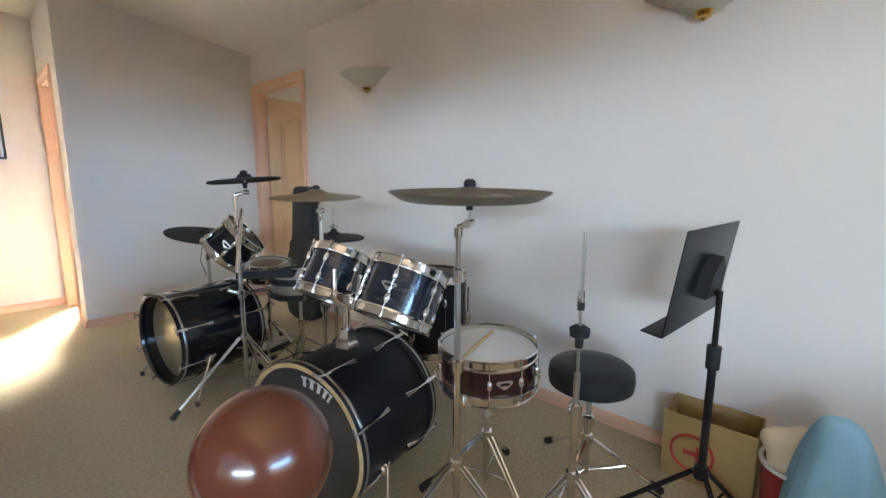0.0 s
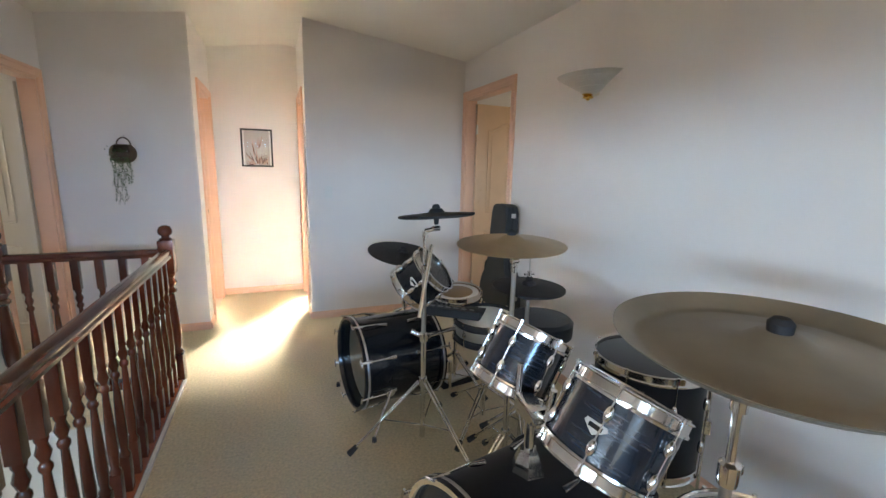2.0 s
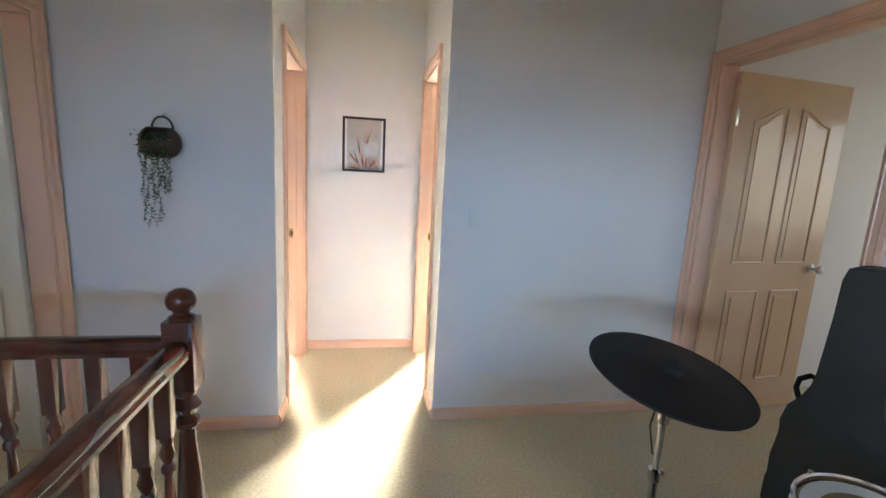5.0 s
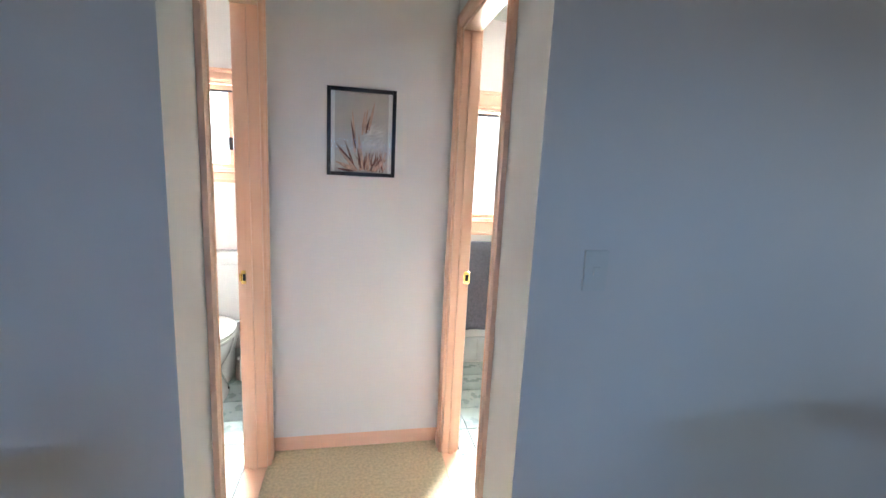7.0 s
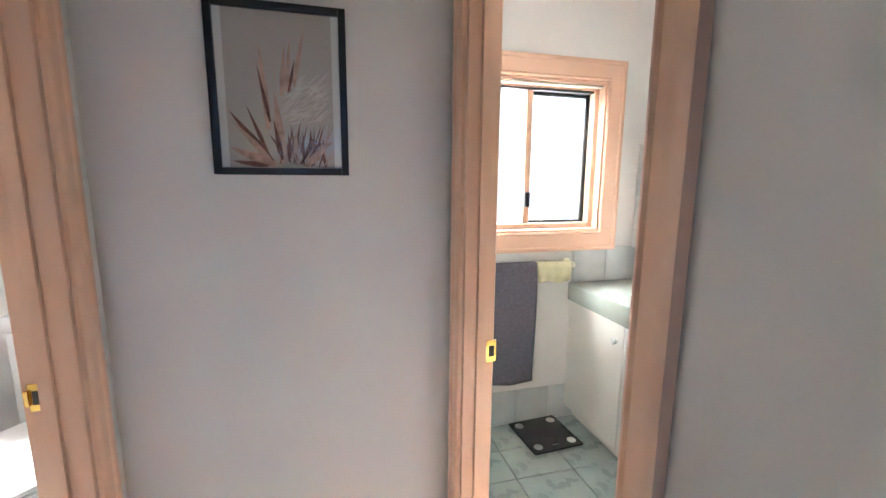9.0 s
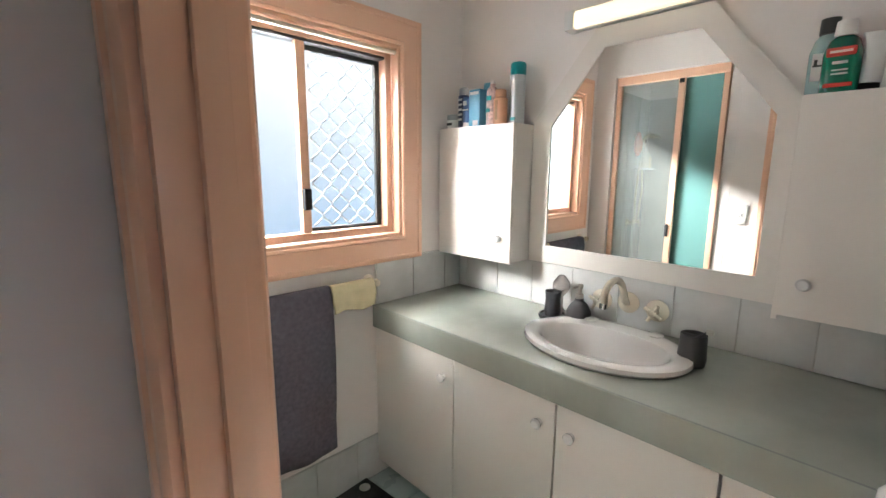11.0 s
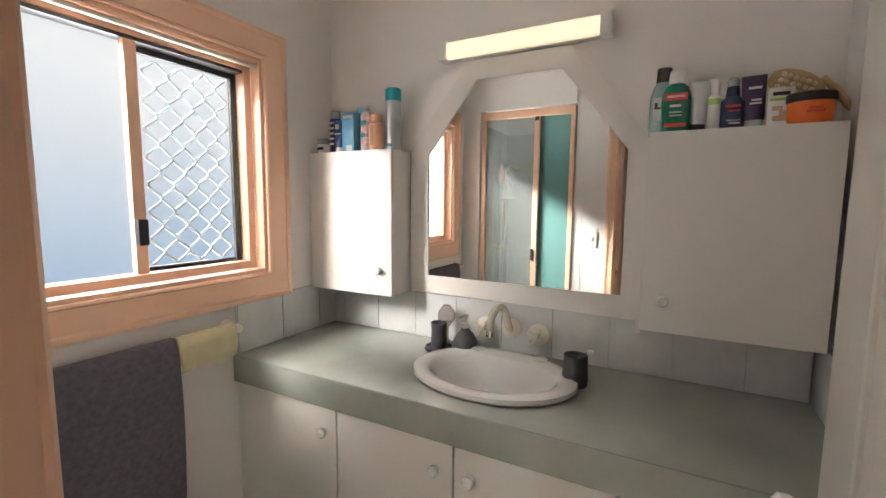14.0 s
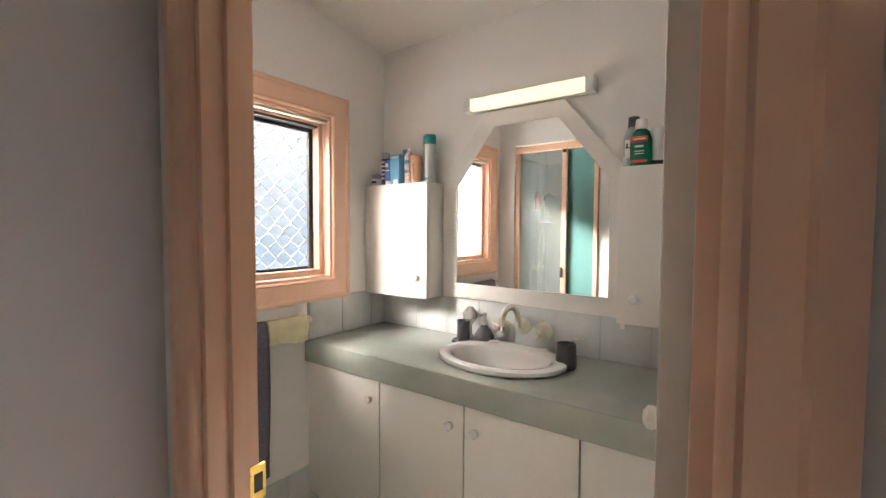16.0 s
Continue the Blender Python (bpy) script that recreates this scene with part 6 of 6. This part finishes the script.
part("pump", turned([(0, 0.0865), (0.013, 0.0865), (0.014, 0.122), (0.011, 0.127), (0, 0.127)], 16), WHITE, wb)
part("band", turned([(0.0196, 0.064), (0.0204, 0.064), (0.0204, 0.078), (0.0196, 0.078), (0.0196, 0.064)], 20), LIME, wb)
nb = bottle("spray_bottle_blue", 1.450, 0.500, CZ, [(0, 0), (0.026, 0), (0.027, 0.005), (0.027, 0.068), (0.018, 0.078), (0.015, 0.080), (0.013, 0.104), (0, 0.104)], NAVY, "navy spray bottle with red print and clear cap", "bottle", G2, sx=0.8)
part("cap", turned([(0, 0.1045), (0.012, 0.1045), (0.014, 0.118), (0.008, 0.126), (0, 0.127)], 16), clear("clear_cap", (0.9, 0.9, 0.9), 0.15, 0.5), nb)
bars(nb, [(-0.0235, -0.0213, -0.016, 0.016, 0.052, 0.058), (-0.0235, -0.0213, -0.014, 0.010, 0.042, 0.046)], PRINT)
bars(nb, [(-0.0235, -0.0213, -0.016, 0.012, 0.020, 0.023), (-0.0235, -0.0213, -0.016, 0.008, 0.013, 0.016)], WHITE)
pt = squeezy("face_wash_tube_purple", 1.450, 0.450, 0.052, 0.126, clear("frosted_cap", (0.7, 0.7, 0.7), 0.3, 0.6), PURP, "dark purple squeeze tube on a frosted cap", G2, 0.020, -2)
bars(pt, [(-0.0180, -0.0125, -0.014, 0.012, 0.092, 0.097), (-0.0185, -0.0150, -0.014, 0.006, 0.064, 0.068), (-0.0190, -0.0160, -0.014, 0.010, 0.056, 0.060)], WHITE)
c2 = carton("wax_carton", 1.435, 0.397, 0.050, 0.022, 0.088, WHITE, "small white carton with green band and readable lettering", 0, G2)
bars(c2, [(-0.0122, -0.0111, -0.021, 0.021, 0.058, 0.064)], LIME)
bars(c2, [(-0.0122, -0.0111, -0.016, 0.016, 0.070, 0.078)], BLKP)
bars(c2, [(-0.0122, -0.0111, -0.020, 0.014, 0.012, 0.024), (-0.0122, -0.0111, -0.020, 0.002, 0.024, 0.036), (-0.0122, -0.0111, -0.004, 0.016, 0.036, 0.046)], plain("skin_print", (0.55, 0.36, 0.25)))
ob_ = bottle("scrub_jar_orange", 1.435, 0.335, CZ, [(0, 0), (0.038, 0), (0.044, 0.008), (0.046, 0.048), (0, 0.048)], ORNG, "orange body scrub jar with a black lid", "jar", G2)
part("lid", turned([(0, 0.0485), (0.048, 0.0485), (0.048, 0.066), (0.044, 0.069), (0, 0.069)], 26), BLKP, ob_)
bars(ob_, [(-0.0475, -0.0445, -0.018, 0.014, 0.022, 0.026), (-0.0475, -0.0445, -0.014, 0.010, 0.030, 0.033)], PRINT)
hb = thing("bath_brush", pose(1.478, 0.31, CZ + 0.072, 0, -10, 0), "wooden bath brush with pale rubber nubs leaning on the wall", "brush")
bm = bmesh.new()
pts = []
for i in range(25):
    a = math.pi * (0.12 + 1.76 * i / 24)
    pts.append((0.052 + 0.066 * math.cos(a) * 1.0 - 0.0, 0.040 + 0.036 * math.sin(a)))
head = pts + []
prism(bm, [(-p[0] * -1, p[1]) for p in pts], "x", -0.006, 0.006)
bmesh.ops.rotate(bm, verts=bm.verts, cent=(0, 0.052, 0.04), matrix=Matrix.Rotation(radians(24), 3, "X"))
part("head", bm, WOODL, hb)
part("handle", tube(bmesh.new(), [(0, -0.002, 0.052), (0, -0.035, 0.02), (0, -0.062, -0.022), (0, -0.088, -0.048), (0, -0.125, -0.058)], 0.009, 10), WOODL, hb)
bm = bmesh.new()
for i in range(6):
    for j in range(3):
        p = Matrix.Rotation(radians(24), 4, "X") @ Vector((-0.008, -0.036 + 0.0145 * i, -0.016 + 0.016 * j))
        bmesh.ops.create_uvsphere(bm, u_segments=8, v_segments=6, radius=0.0062, matrix=Matrix.Translation(p + Vector((0, 0.052, 0.04))))
part("rubber_nubs", bm, CREAM, hb)

# scales on the floor
sc = thing("bathroom_scales", pose(0.79, 1.845, 0.0, 0, 0, 4), "black glass bathroom scales with round steel contacts", "scales")
part("glass_plate", boxed(-0.145, 0.145, -0.145, 0.145, 0.014, 0.024, 0.004), BLACK, sc)
for x in (-0.1, 0.1):
    for y in (-0.1, 0.1):
        part("contact", turned([(0, 0.0242), (0.024, 0.0242), (0.024, 0.0252), (0, 0.0256)], 20, pose(x, y, 0)), STEEL, sc)
        part("foot", turned([(0, 0.003), (0.018, 0.003), (0.018, 0.014), (0, 0.014)], 12, pose(x, y, 0)), RUBBER, sc)
bars(sc, [(-0.018, 0.018, -0.112, -0.104, 0.0242, 0.0247)], plain("grey_print", (0.3, 0.3, 0.3)))
fw = thing("floor_waste", pose(0.543, 1.06, 0.0015), "round steel floor drain grate", "drain")
part("ring", turned([(0.034, 0), (0.046, 0), (0.046, 0.004), (0.034, 0.004), (0.034, 0)], 24), STEEL, fw)
for i in range(5):
    part("grate_bar", boxed(-0.032, 0.032, -0.026 + 0.0125 * i, -0.022 + 0.0125 * i, 0.0, 0.003), STEEL, fw)

# shower behind its screen
ss = thing("shower_screen", pose(0.09, 0, 0), "peach framed sliding shower screen with clear and teal panels", "shower screen")
y0, y1, zt, ym = 1.222, 1.880, 1.965, 1.475
for nm, a in (("frame_side", (-0.02, 0.02, y0, y0 + 0.03, 0.10, zt)), ("frame_side", (-0.02, 0.02, y1 - 0.03, y1, 0.10, zt)), ("frame_head", (-0.025, 0.025, y0, y1, zt, zt + 0.05)), ("frame_sill", (-0.025, 0.025, y0, y1, 0.0, 0.10))):
    part(nm, boxed(*a, bev=0.003), TRIM, ss)
part("sliding_stile", boxed(0.0, 0.026, ym - 0.018, ym + 0.018, 0.10, zt, 0.003), TRIM, ss)
part("roller", boxed(0.005, 0.03, ym - 0.014, ym + 0.014, zt - 0.03, zt - 0.004, 0.003), RUBBER, ss)
part("door_pull", boxed(0.022, 0.036, ym + 0.002, ym + 0.02, 0.98, 1.06, 0.003), RUBBER, ss)
p = part("clear_pane", boxed(-0.003, 0.003, ym + 0.018, y1 - 0.03, 0.10, zt), SHGL, ss)
q = part("teal_pane", boxed(-0.008, -0.002, y0 + 0.03, ym - 0.018, 0.10, zt), TEAL, ss)
p.visible_shadow = q.visible_shadow = False
sh = thing("shower_set", pose(-0.60, N - 0.012, 0), "cream hand shower on a wall bracket with hose and taps", "shower")
part("slide_bracket", rod(bmesh.new(), (0, 0, 1.64), (0, -0.05, 1.64), 0.014), IVORY, sh)
part("hand_shower", tube(bmesh.new(), [(0, -0.05, 1.56), (0, -0.055, 1.66), (-0.06, -0.075, 1.70), (-0.14, -0.09, 1.70)], 0.014), IVORY, sh)
part("rose", turned([(0, 0), (0.042, 0), (0.045, 0.012), (0.02, 0.03), (0, 0.03)], 20, pose(-0.16, -0.09, 1.675)), IVORY, sh)
part("hose", tube(bmesh.new(), [(0, -0.05, 1.56), (0.02, -0.045, 1.35), (0.03, -0.04, 1.15), (0.0, -0.04, 1.0), (-0.06, -0.04, 1.04), (-0.1, -0.04, 1.25), (-0.05, -0.045, 1.45)], 0.007, 8), IVORY, sh)
for dx in (-0.07, 0.07):
    part("tap_flange", turned([(0, 0), (0.03, 0), (0.026, 0.012), (0.012, 0.018), (0.012, 0.05), (0, 0.05)], 18, pose(dx, 0, 0.98, 90, 0, 0)), IVORY, sh)
    bm = bmesh.new()
    rod(bm, (dx - 0.026, -0.05, 0.98), (dx + 0.026, -0.05, 0.98), 0.005)
    rod(bm, (dx, -0.05, 0.954), (dx, -0.05, 1.006), 0.005)
    part("cross_handle", bm, IVORY, sh)
cd = thing("shower_caddy_shelf", pose(-0.70, N - 0.014, 1.43), "white shower shelf holding bottles", "shelf")
part("shelf_tray", boxed(-0.10, 0.10, -0.10, 0, -0.012, 0.0, 0.004), SWITCHP, cd)
for i, (dx, h, mt) in enumerate(((0.05, 0.20, IVORY), (0.0, 0.16, IVORY), (-0.05, 0.12, CREAM))):
    bo = bottle("shampoo_bottle", -0.70 + dx, N - 0.065, 1.43, [(0, 0), (0.024, 0), (0.025, 0.01), (0.025, h * 0.75), (0.012, h * 0.85), (0.012, h), (0, h)], mt, "cream shampoo bottle on the shower shelf", "bottle", "bottles in the shower")
    if i == 0:
        part("pump", turned([(0, h), (0.01, h), (0.01, h + 0.05), (0, h + 0.05)], 10), BLKP, bo)
bm = bmesh.new()
bmesh.ops.create_uvsphere(bm, u_segments=28, v_segments=20, radius=1.0)
for v in bm.verts:
    x, y, z = v.co
    fold = 1 + 0.22 * math.sin(7 * x + 1.5 * z)
    v.co = Vector((-0.52 + 0.050 * x * (1.15 - 0.35 * z), N - 0.06 + 0.024 * y * fold, 1.62 + 0.095 * z))
solo("orange_washcloth", bm, plain("orange_cloth", (0.60, 0.13, 0.05), 0.9), "orange washcloth hanging on the shower bracket", "washcloth")

# ---- toilet room ----
to = thing("toilet", pose(-1.325, N, 0), "white ceramic close-coupled toilet with closed lid", "toilet")
bm = bmesh.new()
def oval(sec, n=30):
    rings = []
    for cy, a, bb, z, sq in sec:
        ring = []
        for k in range(n):
            t = 2 * math.pi * k / n
            c, s = math.cos(t), math.sin(t)
            ring.append((a * abs(c) ** sq * (1 if c >= 0 else -1), cy + bb * abs(s) ** sq * (1 if s >= 0 else -1), z))
        rings.append(ring)
    return rings
def skin(bmm, rings, m=None):
    vs = [[bmm.verts.new(p) for p in r] for r in rings]
    for a, c in zip(vs, vs[1:]):
        for k in range(len(a)):
            j = (k + 1) % len(a)
            bmm.faces.new((a[k], a[j], c[j], c[k]))
    bmm.faces.new(vs[0][::-1])
    bmm.faces.new(vs[-1])
    return bmm
part("pedestal", skin(bm, oval([(-0.36, 0.115, 0.20, 0.0, 0.8), (-0.36, 0.105, 0.185, 0.04, 0.85), (-0.37, 0.085, 0.15, 0.12, 0.9), (-0.39, 0.10, 0.17, 0.20, 0.95), (-0.42, 0.15, 0.22, 0.28, 1), (-0.43, 0.175, 0.245, 0.355, 1), (-0.43, 0.178, 0.25, 0.385, 1)])), CERAM, to)
part("pan_back", skin(bmesh.new(), oval([(-0.13, 0.09, 0.12, 0.02, 0.5), (-0.13, 0.10, 0.12, 0.2, 0.5), (-0.14, 0.15, 0.13, 0.36, 0.6), (-0.14, 0.16, 0.13, 0.40, 0.6)])), CERAM, to)
part("seat", skin(bmesh.new(), oval([(-0.425, 0.180, 0.250, 0.388, 1), (-0.425, 0.188, 0.258, 0.396, 1), (-0.425, 0.188, 0.258, 0.406, 1), (-0.425, 0.182, 0.25, 0.410, 1)])), SWITCHP, to)
part("lid", skin(bmesh.new(), oval([(-0.425, 0.184, 0.254, 0.412, 1), (-0.425, 0.190, 0.260, 0.418, 1), (-0.425, 0.188, 0.258, 0.430, 1), (-0.42, 0.15, 0.21, 0.440, 1), (-0.42, 0.06, 0.1, 0.445, 1)])), SWITCHP, to)
for ob in to.children:
    ob.scale = (1.07, 1.06, 1.07)
ci = part("cistern", boxed(-0.175, 0.175, -0.185, -0.008, 0.41, 0.80, 0.025), CERAM, to)
part("cistern_lid", boxed(-0.185, 0.185, -0.195, -0.006, 0.795, 0.865, 0.022), CERAM, ci)
part("flush_button", boxed(-0.045, 0.045, -0.115, -0.085, 0.864, 0.872, 0.003), CHROME, ci)
for s in (-1, 1):
    part("fixing_cap", turned([(0, 0), (0.008, 0), (0.006, 0.006), (0, 0.007)], 10, pose(s * 0.112, -0.30, 0.02, 0, s * 90, 0)), RUBBER, to)
wbk = thing("wicker_basket", pose(-1.60, 1.86, 0, 0, 0, 6), "white woven wicker basket on the tiled floor", "basket")
bm = bmesh.new()
nz, wv = 11, 0.005
for r in range(nz):
    z = 0.012 + r * 0.021
    o = 0.105 + 0.0018 * r
    pts = []
    for sx_, sy_, ex, ey in ((-1, -1, 1, -1), (1, -1, 1, 1), (1, 1, -1, 1), (-1, 1, -1, -1)):
        for i in range(9):
            f = i / 9
            x, yv = (sx_ + (ex - sx_) * f) * o, (sy_ + (ey - sy_) * f) * o * 0.85
            bulge = wv * (1 if (i + r) % 2 else -1)
            nx_, ny_ = (0, sy_) if sy_ == ey else (sx_, 0)
            pts.append((x + nx_ * bulge, yv + ny_ * bulge, z))
    tube(bm, pts + pts[:1], 0.0095, 6)
part("weave", bm, WICKW, wbk)
part("base", boxed(-0.10, 0.10, -0.085, 0.085, 0.001, 0.012), WICKW, wbk)
bm = bmesh.new()
tube(bm, [(-0.128, -0.108, 0.245), (0.128, -0.108, 0.245), (0.128, 0.108, 0.245), (-0.128, 0.108, 0.245), (-0.128, -0.108, 0.245)], 0.011, 8)
part("rim", bm, WICKW, wbk)
tbk = thing("toilet_brush_pot", pose(-1.155, 1.90, 0), "white round toilet brush pot behind the toilet", "brush pot")
part("pot", turned([(0, 0), (0.055, 0), (0.058, 0.02), (0.05, 0.14), (0.045, 0.14), (0.045, 0.02), (0, 0.02)], 22), SWITCHP, tbk)
part("handle", rod(bmesh.new(), (0, 0, 0.02), (0.01, 0.0, 0.36), 0.009), SWITCHP, tbk)

# ---- tiles ----
def tile_mesh(name, a, c, t, material):
    return mesh_of(boxed(-a / 2, a / 2, -c / 2, c / 2, -0.001, t, 0.0015), name, material)


fl = solo("floor_bathroom", box(boxed(-0.90, XB + 0.02, DS - 0.3, N + 0.05, -0.2, -0.007), -1.8, -0.90, 0.1, N + 0.05, -0.2, -0.007), GROUTD, "pale green ceramic tiled wet room floor", "tile floor", "structure")
TX, TY = 0.298, 0.218
TM = tile_mesh("tile", TX - 0.005, TY - 0.005, 0.007, TILEF)
def floor_tiles(x0, x1, y0, y1):
    nx, ny = math.ceil((x1 - x0) / TX), math.ceil((y1 - y0) / TY)
    for i in range(nx):
        for j in range(ny):
            ax, cx = x1 - (i + 1) * TX, x1 - i * TX
            ay, cy = y1 - (j + 1) * TY, y1 - j * TY
            if ax < x0 - 1e-3 or ay < y0 - 1e-3:
                me = mesh_of(boxed(max(ax, x0) + 0.0025 - (ax + cx) / 2, cx - 0.0025 - (ax + cx) / 2, max(ay, y0) + 0.0025 - (ay + cy) / 2, cy - 0.0025 - (ay + cy) / 2, -0.001, 0.007, 0.0015), "tile", TILEF)
            else:
                me = TM
            o = new("tile", me)
            o.parent = fl
            o.location = ((ax + cx) / 2, (ay + cy) / 2, -0.007)
floor_tiles(0.12, 1.10, 0.245, N - 0.008)
floor_tiles(-1.78, -0.94, 0.1, N - 0.008)
WS = 0.1935
wt = thing("wall_tiling", Matrix.Identity(4), "pale grey-green wall tiles round the vanity and as skirting", "wall tiles", "", "structure")
def wall_tiles(axis, face, out, s0, s1, z0, z1, step, origin):
    bm0 = bmesh.new()
    if axis == "x":
        box(bm0, face, face + out * 0.004, s0, s1, z0, z1)
    else:
        box(bm0, s0, s1, face, face + out * 0.004, z0, z1)
    part("grout_bed", bm0, GROUT, wt)
    k = math.floor((s0 - origin) / step)
    while origin + k * step < s1 - 1e-3:
        a, c = max(s0, origin + k * step) + 0.0015, min(s1, origin + (k + 1) * step) - 0.0015
        if c - a > 0.006:
            bm1 = bmesh.new()
            if axis == "x":
                box(bm1, face + out * 0.003, face + out * 0.0085, a, c, z0 + 0.0015, z1 - 0.0015, 0.0012)
            else:
                box(bm1, a, c, face + out * 0.003, face + out * 0.0085, z0 + 0.0015, z1 - 0.0015, 0.0012)
            part("tile", bm1, TILEW, wt)
        k += 1
wall_tiles("x", XB, -1, SY + 0.009, N - 0.009, CT, 1.0, WS, 0.4085)
wall_tiles("y", N, -1, 1.008, XB, CT, 1.008, 0.207, 1.012)
wall_tiles("y", SY, 1, 0.99, XB, CT, 1.0, 0.2, 0.94)
wall_tiles("y", N, -1, 0.14, 1.06, 0.0, 0.20, 0.196, 0.693)
wall_tiles("y", N, -1, -1.78, -0.94, 0.0, 0.16, 0.2, -1.70)
wall_tiles("x", -1.78, 1, 0.1, N - 0.009, 0.0, 0.16, 0.2, 0.1)
wall_tiles("y", N, -1, -0.85, 0.04, 0.0, 2.0, 0.2, -0.85)
wall_tiles("x", -0.85, 1, 1.22, N - 0.009, 0.0, 2.0, 0.2, 1.22)
